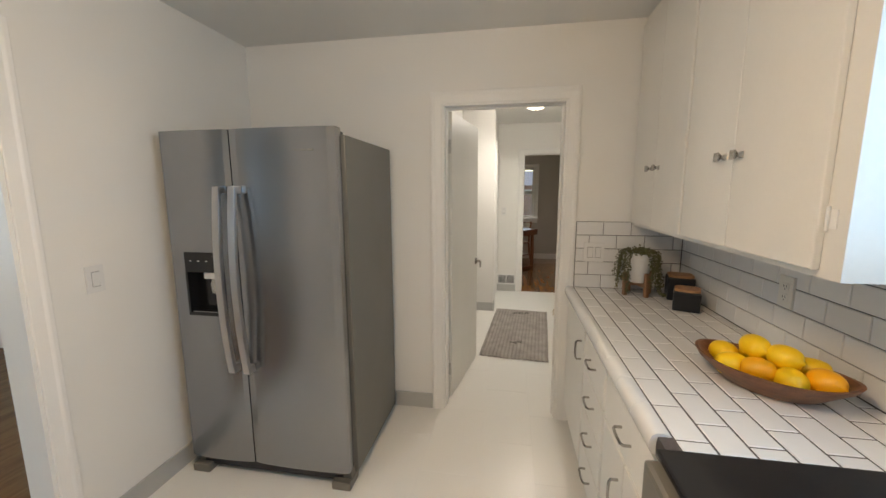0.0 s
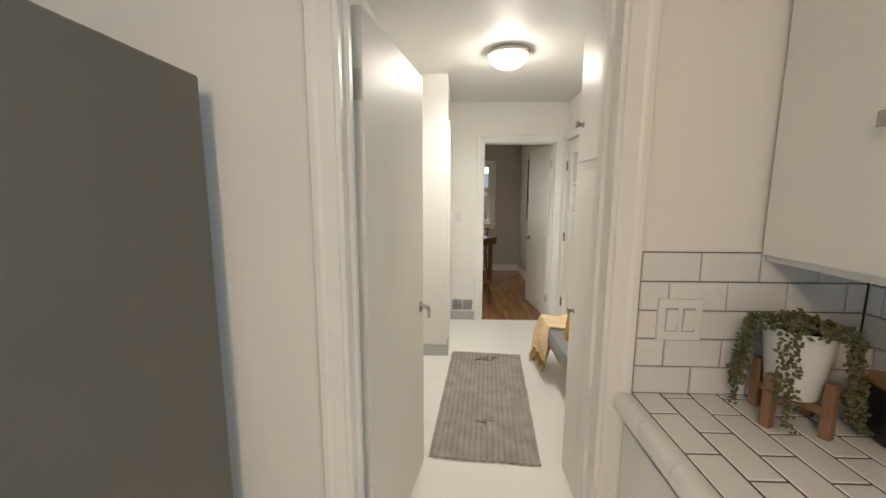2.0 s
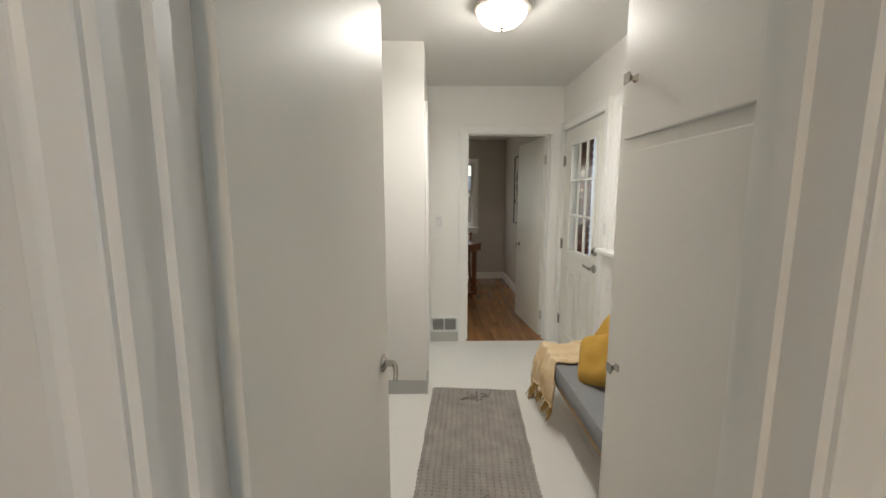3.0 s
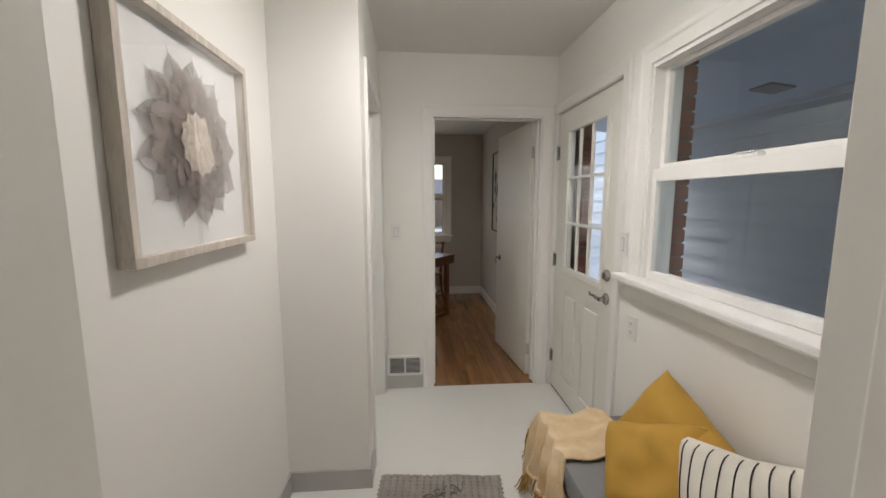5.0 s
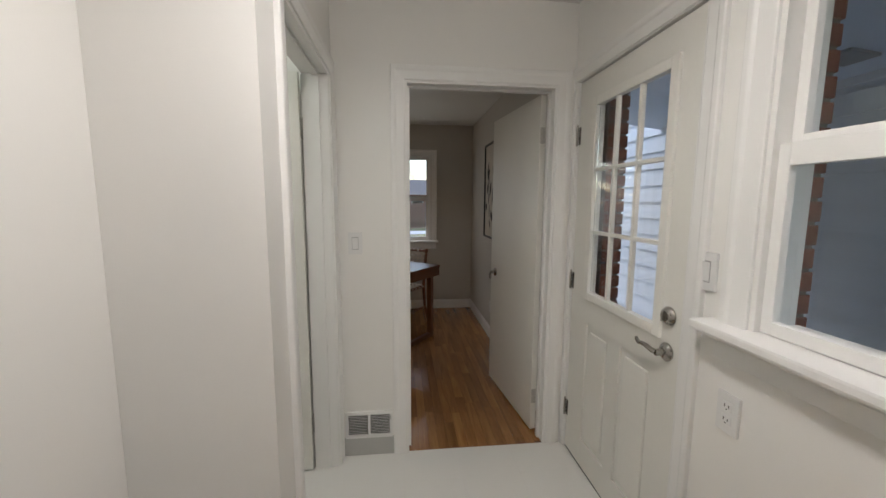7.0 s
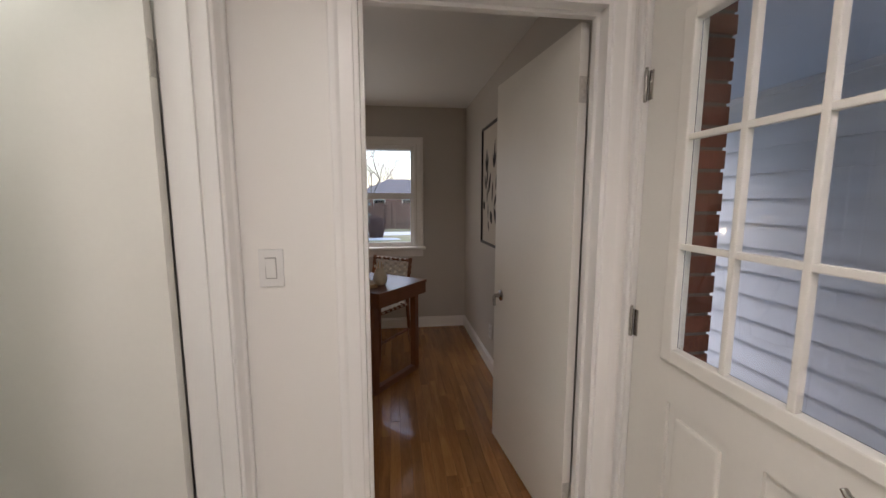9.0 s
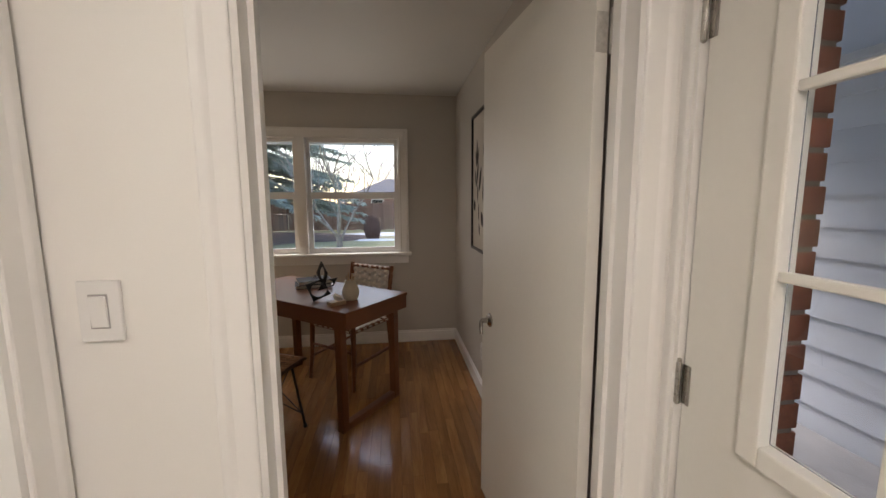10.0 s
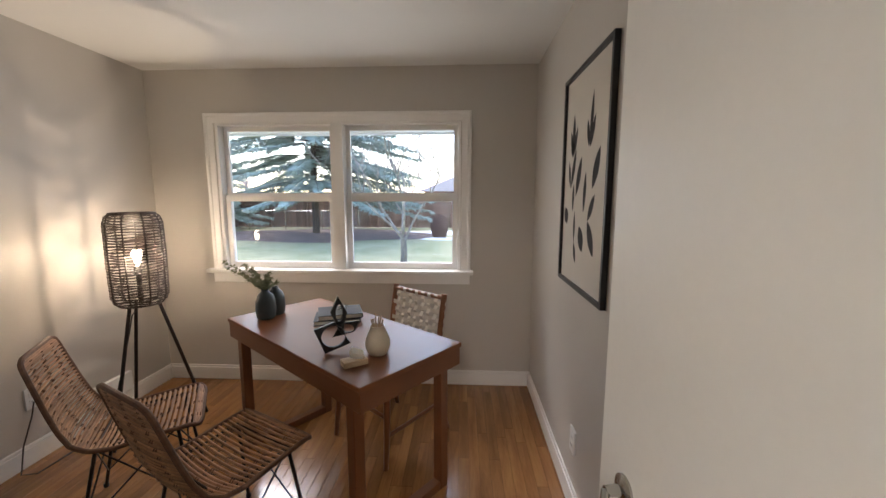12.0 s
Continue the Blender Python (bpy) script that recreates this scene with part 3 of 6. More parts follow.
# ---- porch outside ----
setting(boxes("ground_porch", CONCRETE, [(1.0, -3.6, -0.35, 2.95, 9.0, -0.12)]), "grey concrete porch slab", "porch floor")
bm = bmesh.new()
vs = [bm.verts.new(p) for p in ((0.9, -3.8, 2.50), (3.3, -3.8, 2.24), (3.3, 2.3, 2.24), (0.9, 2.3, 2.50), (0.9, -3.8, 2.62), (3.3, -3.8, 2.36), (3.3, 2.3, 2.36), (0.9, 2.3, 2.62))]
for q in ((0, 1, 2, 3), (4, 7, 6, 5), (0, 4, 5, 1), (1, 5, 6, 2), (2, 6, 7, 3), (3, 7, 4, 0)):
    bm.faces.new([vs[i] for i in q])
setting(part("ceiling_porch", bm, PORCH_C), "shaded painted porch ceiling", "ceiling")
sid = setting(boxes("wall_garage", SIDING, [(3.02, -3.8, -0.4, 3.14, 9.0, 3.0)]), "white lap-sided garage wall across the porch", "wall")
VENTG = mat("grey vent paint", (0.26, 0.29, 0.33), 0.5)
pv = thing("ceiling_vent", (2.65, 0.10, 2.302), 0, "dark square vent in the porch ceiling", "vent")
bm = bmesh.new()
box(bm, -0.105, -0.10, -0.008, 0.105, 0.10, 0.012, bevel=0.004, m=pose(0, 0, 0, 0, 6.2, 0))
part("frame", bm, VENTG, pv)
gw = thing("garage_window", (2.965, -0.75, 1.02), 0, "dark glazed window in the garage wall", "window")
bm = bmesh.new()
box(bm, -0.015, -0.38, -0.36, 0.02, 0.38, 0.36, bevel=0.006)
part("window_frame", bm, BLACKP, gw)
bm = bmesh.new()
box(bm, -0.02, -0.34, -0.32, -0.016, 0.34, 0.32)
part("pane", bm, BLACKP, gw)


# ---- kitchen ----
WALNUT = wood("walnut bowl", (0.30, 0.13, 0.06), (0.13, 0.05, 0.022), 0.4, (2, 9, 9), 4.0)
LIDW = wood("light wood lid", (0.45, 0.25, 0.12), (0.30, 0.15, 0.065), 0.45, (9, 1, 9), 5.0)
STANDW = wood("wooden plant stand", (0.32, 0.18, 0.10), (0.20, 0.10, 0.05), 0.5, (9, 9, 1), 5.0)
CANB = mat("matt black enamel", (0.010, 0.010, 0.012), 0.42, var=0.1, scale=20, bump=0.02)
LEMON = mat("lemon peel", (0.92, 0.62, 0.015), 0.38, var=0.10, scale=12, grain=240, bump=0.35, color2=(0.88, 0.50, 0.01))
ORANGE = mat("deep yellow lemon peel", (0.90, 0.44, 0.01), 0.38, var=0.08, scale=12, grain=240, bump=0.35, color2=(0.86, 0.36, 0.008))
POTW = mat("white glazed pot", (0.80, 0.79, 0.77), 0.25, var=0.02, bump=0.02)
SUCC = mat("succulent leaf", (0.18, 0.175, 0.07), 0.5, var=0.3, scale=30, bump=0.05, color2=(0.10, 0.098, 0.036))
SOIL = mat("potting soil", (0.05, 0.035, 0.025), 0.95, var=0.3, scale=40, bump=0.8)

fr = thing("refrigerator", (-1.435, -3.43, 0), 0, "stainless steel side-by-side fridge with water dispenser", "fridge")
bm = bmesh.new()
box(bm, -0.445, -0.655, 0.05, 0.462, 0.015, 1.752, bevel=0.006)
part("body", bm, STEEL_SIDE, fr, "grey painted fridge body")
bm = bmesh.new()
box(bm, -0.435, -0.668, 0.10, 0.435, -0.655, 1.748)
part("gasket", bm, DARKG, fr)


def fridge_door(x0, x1, hole=None):
    """A door skin whose front is gently bowed; a rectangle may be left open for the dispenser."""
    bm = bmesh.new()
    n = 14
    xs = sorted(set([x0 + (x1 - x0) * i / n for i in range(n + 1)] + ([hole[0], hole[1]] if hole else [])))
    zs = [0.095, hole[2], hole[3], 1.78] if hole else [0.095, 1.78]
    def y_at(x):
        u = 2 * (x - x0) / (x1 - x0) - 1
        return -0.74 + 0.010 * u * u + 0.004 * max(0, abs(u) - 0.95) / 0.05
    grid = [[bm.verts.new((x, y_at(x), z)) for x in xs] for z in zs]
    for j in range(len(zs) - 1):
        for i in range(len(xs) - 1):
            if hole and j == 1 and hole[0] - 1e-6 <= xs[i] and xs[i + 1] <= hole[1] + 1e-6:
                continue
            bm.faces.new((grid[j][i], grid[j][i + 1], grid[j + 1][i + 1], grid[j + 1][i]))
    back = [[bm.verts.new((x, -0.670, z)) for x in (x0, x1)] for z in (0.095, 1.78)]
    bm.faces.new((back[0][0], back[1][0], back[1][1], back[0][1]))
    bm.faces.new([grid[0][i] for i in range(len(xs))] + [back[0][1], back[0][0]])
    bm.faces.new([grid[-1][i] for i in range(len(xs))] + [back[1][1], back[1][0]])
    bm.faces.new([grid[j][0] for j in range(len(zs))] + [back[1][0], back[0][0]])
    bm.faces.new([grid[j][-1] for j in range(len(zs))] + [back[1][1], back[0][1]])
    return bm


ld = part("door", fridge_door(-0.447, -0.079, (-0.365, -0.155, 0.885, 1.205)), STEEL, fr, "narrow stainless steel freezer door")
rd = part("door", fridge_door(-0.073, 0.447), STEEL, fr, "wide stainless steel fridge door")
bm = bmesh.new()
box(bm, -0.365, -0.742, 1.105, -0.155, -0.70, 1.205, bevel=0.004)
part("control_panel", bm, BLACKP, ld, "glossy black control panel")
bm = bmesh.new()
for s in ((-0.365, -0.742, 0.885, -0.353, -0.675, 1.105), (-0.167, -0.742, 0.885, -0.155, -0.675, 1.105), (-0.353, -0.742, 0.885, -0.167, -0.675, 0.9), (-0.353, -0.684, 0.9, -0.167, -0.675, 1.105)):
    box(bm, *s)
part("dispenser", bm, BLACKP, ld, "black dispenser recess")
bm = bmesh.new()
box(bm, -0.345, -0.738, 0.9, -0.175, -0.69, 0.906, bevel=0.002)
part("drip_tray", bm, STEEL, ld, "shiny drip tray")
bm = bmesh.new()
box(bm, -0.275, -0.728, 1.07, -0.215, -0.70, 1.102, bevel=0.004)
part("chute", bm, PLASTIC_W, ld, "grey ice chute")
bm = bmesh.new()
lathe(bm, [(0, 0), (0.020, 0), (0.024, 0.05), (0.016, 0.07), (0, 0.07)], 16, (-0.222, -0.716, 1.0))
part("spout", bm, CHROME, ld, "grey water paddle", smooth=True)
for i in range(4):
    bm = bmesh.new()
    box(bm, -0.335 + i * 0.045, -0.7435, 1.16, -0.325 + i * 0.045, -0.7422, 1.164)
    part("indicator", bm, PLASTIC_W, ld)
for x, own in ((-0.118, ld), (-0.038, rd)):
    bm = bmesh.new()
    pts = []
    for k in range(13):
        u = k / 12
        pts.append((x, -0.752 - 0.055 * math.sin(math.pi * (0.08 + 0.84 * u)) ** 0.7, 0.615 + 0.905 * u))
    w = 0.019
    rows = []
    for p in pts:
        y = p[1]
        rows.append([bm.verts.new((p[0] + dx, y + dy, p[2])) for dx, dy in ((-w, 0.0), (-w * 0.85, -0.014), (w * 0.85, -0.014), (w, 0.0), (w * 0.8, 0.008), (-w * 0.8, 0.008))])
    for A, B in zip(rows, rows[1:]):
        for k in range(6):
            bm.faces.new((A[k], A[(k + 1) % 6], B[(k + 1) % 6], B[k]))
    bm.faces.new(rows[0])
    bm.faces.new(rows[-1])
    for z in (0.63, 1.505):
        box(bm, x - 0.013, -0.765, z - 0.018, x + 0.013, -0.735, z + 0.018, bevel=0.003)
    part("handle", bm, HANDLE_S, own, "curved satin steel handle", smooth=True)
bm = bmesh.new()
for i, wd in enumerate((0.008, 0.005, 0.012, 0.006, 0.014, 0.010)):
    box(bm, 0.255 + i * 0.016, -0.741, 1.676, 0.255 + i * 0.016 + wd, -0.7385, 1.684)
part("badge", bm, CHROME, rd, "small unreadable metal badge")
bm = bmesh.new()
box(bm, -0.40, -0.70, 0.03, 0.40, -0.60, 0.09)
part("kick_grille", bm, DARKG, fr, "dark kick grille")
for x in (-0.40, 0.40):
    bm = bmesh.new()
    box(bm, x - 0.05, -0.735, 0.0, x + 0.05, -0.62, 0.045, bevel=0.006)
    box(bm, x - 0.04, -0.70, 0.04, x + 0.045, -0.62, 0.095, bevel=0.004)
    part("foot", bm, STEEL_SIDE, fr, "grey plastic foot cover")
for x in (-0.38, 0.38):
    bm = bmesh.new()
    box(bm, x - 0.05, -0.72, 1.752, x + 0.05, -0.60, 1.772, bevel=0.005)
    part("hinge_cover", bm, STEEL_SIDE, fr)


def bow_knob(parent, at, turn):
    """A flared square knob on a waisted stem."""
    bm = bmesh.new()
    rings = []
    for r, d in ((0.011, 0.0), (0.009, 0.003), (0.0055, 0.010), (0.0055, 0.014), (0.013, 0.024), (0.015, 0.027), (0.014, 0.029)):
        rings.append([bm.verts.new((r * sx, -d, r * sz)) for sx, sz in ((-1, -1), (1, -1), (1, 1), (-1, 1))])
    for A, B in zip(rings, rings[1:]):
        for k in range(4):
            bm.faces.new((A[k], A[(k + 1) % 4], B[(k + 1) % 4], B[k]))
    bm.faces.new(rings[0])
    bm.faces.new(rings[-1])
    ob = part("knob", bm, CHROME, parent, "satin nickel knob")
    ob.matrix_basis = pose(*at, 0, 0, turn)
    return ob


def cabinet(name, at, turn, w, d, h, label, doors, drawers=(), toe=0.0, group=""):
    """Carcass behind its own y = 0; doors and drawer fronts as (x0, z0, x1, z1)."""
    c = thing(name, at, turn, label, "cabinet", group)
    bm = bmesh.new()
    box(bm, 0, 0, toe, w, d, h, bevel=0.0015)
    if toe:
        box(bm, 0.002, 0.06, 0, w - 0.002, d, toe)
    part("body", bm, CABW, c)
    out = []
    for kind, spans in (("door", doors), ("drawer", drawers)):
        for x0, z0, x1, z1 in spans:
            bm = bmesh.new()
            box(bm, x0, -0.019, z0, x1, -0.001, z1, bevel=0.004)
            out.append(part(kind, bm, CABW, c))
    return c, out


# wall cabinets; the front looks towards -x
upper, ud = cabinet("wall_cabinet", (0.50, -3.35, 1.29), -90, 0.67, 0.283, HK - 1.29 - 0.002, "cream-white painted wall cabinet with two doors",
                    [(0.012, 0.018, 0.3345, 1.10), (0.336, 0.018, 0.662, 1.10)], group="wall cabinets")
for d, x in zip(ud, (0.29, 0.385)):
    bow_knob(d, (x, -0.019, 0.315), 0)
upper2, ud2 = cabinet("wall_cabinet", (0.50, -4.0205, 1.29), -90, 0.795, 0.283, HK - 1.29 - 0.002, "cream-white painted wall cabinet with two doors and a bare blue-lit end",
                      [(0.012, 0.018, 0.3535, 1.10), (0.355, 0.018, 0.735, 1.10)], group="wall cabinets")
for d, x in zip(ud2, (0.305, 0.40)):
    bow_knob(d, (x, -0.019, 0.315), 0)
for c, x in ((upper2, 0.743), (upper, 0.667)):
    for z in (0.14, 0.95):
        bm = bmesh.new()
        lathe(bm, [(0, -0.03), (0.004, -0.028), (0.004, 0.028), (0, 0.03)], 8, (x, -0.006, z))
        box(bm, x, -0.003, z - 0.022, x + 0.022, -0.0005, z + 0.022)
        part("hinge", bm, TRIM, c, "painted cabinet hinge")


def pull(parent, at, upright):
    bm = bmesh.new()
    L = 0.048
    pts = [(-L, 0, 0), (-L, -0.022, 0), (-L * 0.8, -0.028, 0), (0, -0.030, 0), (L * 0.8, -0.028, 0), (L, -0.022, 0), (L, 0, 0)]
    if upright:
        pts = [(0, y, x) for x, y, z in pts]
    tube(bm, pts, 0.005, 8)
    ob = part("pull", bm, CHROME, parent, "satin nickel bar pull", smooth=True)
    ob.matrix_basis = pose(*at)
    return ob


BC = "base cabinets under the tiled counter"
b1, f1 = cabinet("base_cabinet", (0.165, YK - 0.004, 0), -90, 0.575, 0.60, 0.845, "white painted base cabinet with one door", [(0.03, 0.12, 0.56, 0.825)], toe=0.09, group=BC)
pull(f1[0], (0.505, -0.019, 0.70), True)
b2, f2 = cabinet("base_cabinet", (0.165, YK - 0.5805, 0), -90, 0.41, 0.60, 0.845, "white painted base cabinet with four drawers", [],
                 [(0.015, 0.12 + k * 0.178, 0.395, 0.288 + k * 0.178) for k in range(4)], 0.09, BC)
for k, d in enumerate(f2):
    pull(d, (0.205, -0.019, 0.12 + 0.095 + k * 0.178), False)
b3, f3 = cabinet("base_cabinet", (0.165, YK - 0.992, 0), -90, 0.55, 0.60, 0.845, "white painted base cabinet with drawer and doors",
                 [(0.015, 0.12, 0.27, 0.64), (0.275, 0.12, 0.535, 0.64)], [(0.015, 0.655, 0.535, 0.825)], 0.09, BC)
pull(f3[0], (0.225, -0.019, 0.50), True)
pull(f3[1], (0.32, -0.019, 0.50), True)
pull(f3[2], (0.275, -0.019, 0.74), False)
b4, f4 = cabinet("base_cabinet", (0.165, -5.68, 0), -90, 1.4, 0.60, 0.845, "white painted base cabinet past the range", [(0.02, 0.12, 0.45, 0.825), (0.46, 0.12, 0.92, 0.825), (0.93, 0.12, 1.38, 0.825)], toe=0.09, group=BC)

rg = thing("range", (0.12, -5.29, 0), -90, "black slide-in electric range with glass top", "range")
bm = bmesh.new()
box(bm, -0.378, 0.02, 0.03, 0.378, 0.645, 0.895, bevel=0.004)
part("body", bm, BLACKP, rg)
bm = bmesh.new()
box(bm, -0.38, -0.005, 0.895, 0.38, 0.645, 0.912, bevel=0.006)
part("cooktop", bm, BLACKP, rg, "black ceramic glass cooktop")
bm = bmesh.new()
box(bm, -0.375, -0.02, 0.22, 0.375, 0.018, 0.74, bevel=0.006)
oven = part("oven_door", bm, BLACKP, rg)
bm = bmesh.new()
tube(bm, [(-0.33, -0.02, 0.69), (-0.33, -0.055, 0.70), (0.33, -0.055, 0.70), (0.33, -0.02, 0.69)], 0.011, 10)
part("handle", bm, CHROME, oven, "steel bar handle", smooth=True)
bm = bmesh.new()
box(bm, -0.378, -0.03, 0.77, 0.378, 0.018, 0.885, bevel=0.012)
part("control_panel", bm, STEEL_SIDE, rg, "dark grey control panel")

# counter: bed, rounded edge caps, then tiles laid in running bond
ctr = thing("countertop", (0, 0, 0), 0, "white tiled counter with dark joints and rounded edge caps", "countertop")
bm = bmesh.new()
box(bm, 0.142, -4.905, 0.847, XT, YK - 0.003, 0.9012)
part("bed", bm, GROUT_K, ctr, "dark grout bed")
bm = bmesh.new()
box(bm, 0.142, -7.15, 0.847, XT, -5.675, 0.903)
part("far_run", bm, SUBWAY, ctr)
L = 0.150
bm = bmesh.new()
prof = [(0.140, 0.853), (0.128, 0.858), (0.124, 0.872), (0.124, 0.888), (0.129, 0.902), (0.140, 0.909), (0.156, 0.909), (0.172, 0.905), (0.176, 0.8975), (0.140, 0.890)]
ra = [bm.verts.new((x, -L / 2 + 0.0015, z)) for x, z in prof]
rb = [bm.verts.new((x, L / 2 - 0.0015, z)) for x, z in prof]
for k in range(len(prof)):
    j = (k + 1) % len(prof)
    bm.faces.new((ra[k], ra[j], rb[j], rb[k]))
bm.faces.new(ra)
bm.faces.new(rb)
cap = mesh_of(bm, "edge_cap", SUBWAY, True)
y = YK - 0.006 - L / 2
while y > -4.90 + L / 2 - 0.03:
    share("edge_cap", cap, ctr, pose(0, y, 0))
    y -= L


def tile_mesh(name, w, h, d, material, bev=0.0025):
    """A tile lying in x and y, its face up."""
    bm = bmesh.new()
    a = [bm.verts.new((sx * w / 2, sy * h / 2, 0)) for sx, sy in ((-1, -1), (1, -1), (1, 1), (-1, 1))]
    b = [bm.verts.new((sx * w / 2, sy * h / 2, d - bev)) for sx, sy in ((-1, -1), (1, -1), (1, 1), (-1, 1))]
    c = [bm.verts.new((sx * (w / 2 - bev), sy * (h / 2 - bev), d)) for sx, sy in ((-1, -1), (1, -1), (1, 1), (-1, 1))]
    for A, B in ((a, b), (b, c)):
        for k in range(4):
            bm.faces.new((A[k], A[(k + 1) % 4], B[(k + 1) % 4], B[k]))
    bm.faces.new(c)
    return mesh_of(bm, name, material)


TW, TH, TG = 0.1535, 0.0785, 0.0032
tile_cache = {}


def tile(parent, m, w, h, name="tile", material=None, d=0.007):
    key = (round(w, 4), round(h, 4), name)
    if key not in tile_cache:
        tile_cache[key] = tile_mesh(name, w, h, d, material or SUBWAY)
    return share(name, tile_cache[key], parent, m)


def lay(parent, u0, u1, v0, v1, place, tw=TW, th=TH, gap=TG, start=0.0, name="tile", material=None, skip=None, bond=0.5):
    """Running bond over a rectangle u by v; place(u, v) gives the pose of a tile's middle."""
    v, row = v0, 0
    while v < v1 - 0.012:
        h = min(th, v1 - v)
        u = u0 - start - (tw + gap) * (bond if row % 2 else 0)
        while u < u1 - 0.008:
            a, b = max(u, u0), min(u + tw, u1)
            if b - a > 0.012 and not (skip and skip(a, b, v, v + h)):
                tile(parent, place((a + b) / 2, v + h / 2), b - a, h, name, material)
            u += tw + gap
        v += h + gap
        row += 1


lay(ctr, 3.350, 4.90, 0.179, XT - 0.010, lambda u, v: pose(v, -u, 0.8965, 0, 0, 90), tw=0.151, th=0.0745, gap=0.005, start=0.05)

# splashback behind the counter, on both walls
sb = thing("splashback_doorway_wall", (0, 0, 0), 0, "white subway tile splashback with dark joints", "splashback", "splashbacks")
bm = bmesh.new()
box(bm, 0.176, YK - 0.004, 0.90, XT - 0.001, YK - 0.0005, 1.311)
part("grout", bm, GROUT_K, sb)
lay(sb, 0.178, XT - 0.012, 0.905, 1.312, lambda u, v: pose(u, YK - 0.0035, v, 90, 0, 0), th=0.0782, start=0.0)
sb2 = thing("splashback_counter_wall", (0, 0, 0), 0, "white subway tile splashback with dark joints", "splashback", "splashbacks")
bm = bmesh.new()
box(bm, XT - 0.004, -5.7, 0.90, XT - 0.0005, YK - 0.012, 1.311)
part("grout", bm, GROUT_K, sb2)
lay(sb2, 3.357, 5.7, 0.905, 1.312, lambda u, v: pose(XT - 0.0035, -u, v, 90, 0, -90), th=0.0782, start=0.04)


# grey that stands in for the shadow in the seam round a rocker
PLATE_SHADE = mat("painted seam shadow", (0.36, 0.35, 0.34), 0.5, var=0.01, bump=0.0)


def plate(name, at, turn, kind, material, label, w=0.072, gang=1):
    """A wall plate in its own x and z, facing -y."""
    t = thing(name, at, turn, label, "switch" if kind == "rocker" else "outlet")
    bm = bmesh.new()
    W = w + 0.046 * (gang - 1)
    box(bm, -W / 2, -0.0095, -0.058, W / 2, 0.0, 0.058, bevel=0.0025)
    part("plate", bm, material, t)
    for g in range(gang):
        x = (g - (gang - 1) / 2) * 0.046
        if kind == "rocker":
            bm = bmesh.new()
            box(bm, x - 0.0165, -0.0108, -0.033, x + 0.0165, -0.007, 0.033, bevel=0.001)
            part("surround", bm, PLATE_SHADE, t, "grey line painted as shadow round the rocker")
            bm = bmesh.new()
            box(bm, x - 0.0145, -0.004, -0.030, x + 0.0145, 0.002, 0.030, bevel=0.0015, m=pose(0, -0.0106, 0, 5, 0, 0))
            part("rocker", bm, material, t)
        else:
            for z in (-0.02, 0.02):
                bm = bmesh.new()
                box(bm, x - 0.017, -0.0115, z - 0.014, x + 0.017, -0.008, z + 0.014, bevel=0.003)
                rec = part("receptacle", bm, material, t)
                bm = bmesh.new()
                box(bm, x - 0.008, -0.0122, z - 0.002, x - 0.0055, -0.0112, z + 0.007)
                box(bm, x + 0.0055, -0.0122, z - 0.002, x + 0.008, -0.0112, z + 0.006)
                box(bm, x - 0.002, -0.0122, z - 0.010, x + 0.002, -0.0112, z - 0.006)
                part("slot", bm, DARKG, rec)
        for z in (-0.045, 0.045):
            bm = bmesh.new()
            lathe(bm, [(0, 0), (0.003, 0), (0.0025, 0.001), (0, 0.001)], 8, m=pose(x, -0.009, z, 90))
            part("screw", bm, material, t)
    return t


plate("light_switch", (0.284, YK - 0.0105, 1.125), 0, "rocker", PLASTIC_W, "white double rocker switch on the tiles", gang=2)
plate("wall_outlet", (XT - 0.0105, -4.24, 1.13), -90, "outlet", CREAM_P, "cream wall outlet on the tiles")
plate("light_switch", (XL + 0.0005, -4.462, 1.13), 90, "rocker", PLASTIC_W, "white dimmer switch on the kitchen wall")
plate("light_switch", (-0.31, YO - 0.0005, 1.197), 0, "rocker", PLASTIC_W, "white rocker switch beside the office door")
plate("light_switch", (XR - 0.0005, -1.035, 1.212), -90, "rocker", PLASTIC_W, "white rocker switch beside the back door")
plate("wall_outlet", (XR - 0.0005, -1.155, 0.822), -90, "outlet", PLASTIC_W, "white wall outlet under the hall window sill")
plate("wall_outlet", (XO - 0.0005, 1.72, 0.33), -90, "outlet", PLASTIC_W, "white wall outlet low on the office wall")
plate("wall_outlet", (-2.0345, 1.90, 0.36), 90, "outlet", PLASTIC_W, "white wall outlet behind the rattan chair")

# trailing plant on its stand
pl = thing("potted_plant", (0.505, -3.475, 0.9045), 20, "trailing succulent in a white pot on a wooden stand", "plant")
bm = bmesh.new()
lathe(bm, [(0, 0.075), (0.048, 0.075), (0.054, 0.085), (0.071, 0.235), (0.074, 0.245), (0.069, 0.245), (0.064, 0.225), (0, 0.222)], 36)
part("pot", bm, POTW, pl, "white ceramic pot", smooth=True)
bm = bmesh.new()
lathe(bm, [(0, 0.226), (0.071, 0.228)], 24)
part("soil", bm, SOIL, pl)
for k in range(4):
    a = k * math.pi / 2
    bm = bmesh.new()
    box(bm, 0.066, -0.011, 0.0, 0.088, 0.011, 0.135, bevel=0.003, m=pose(0, 0, 0, 0, 0, math.degrees(a)))
    part("stand_leg", bm, STANDW, pl, "wooden stand leg")
bm = bmesh.new()
box(bm, -0.07, -0.009, 0.055, 0.07, 0.009, 0.073)
box(bm, -0.009, -0.07, 0.054, 0.009, 0.07, 0.0725)
part("stand_cross", bm, STANDW, pl)
bm = bmesh.new()
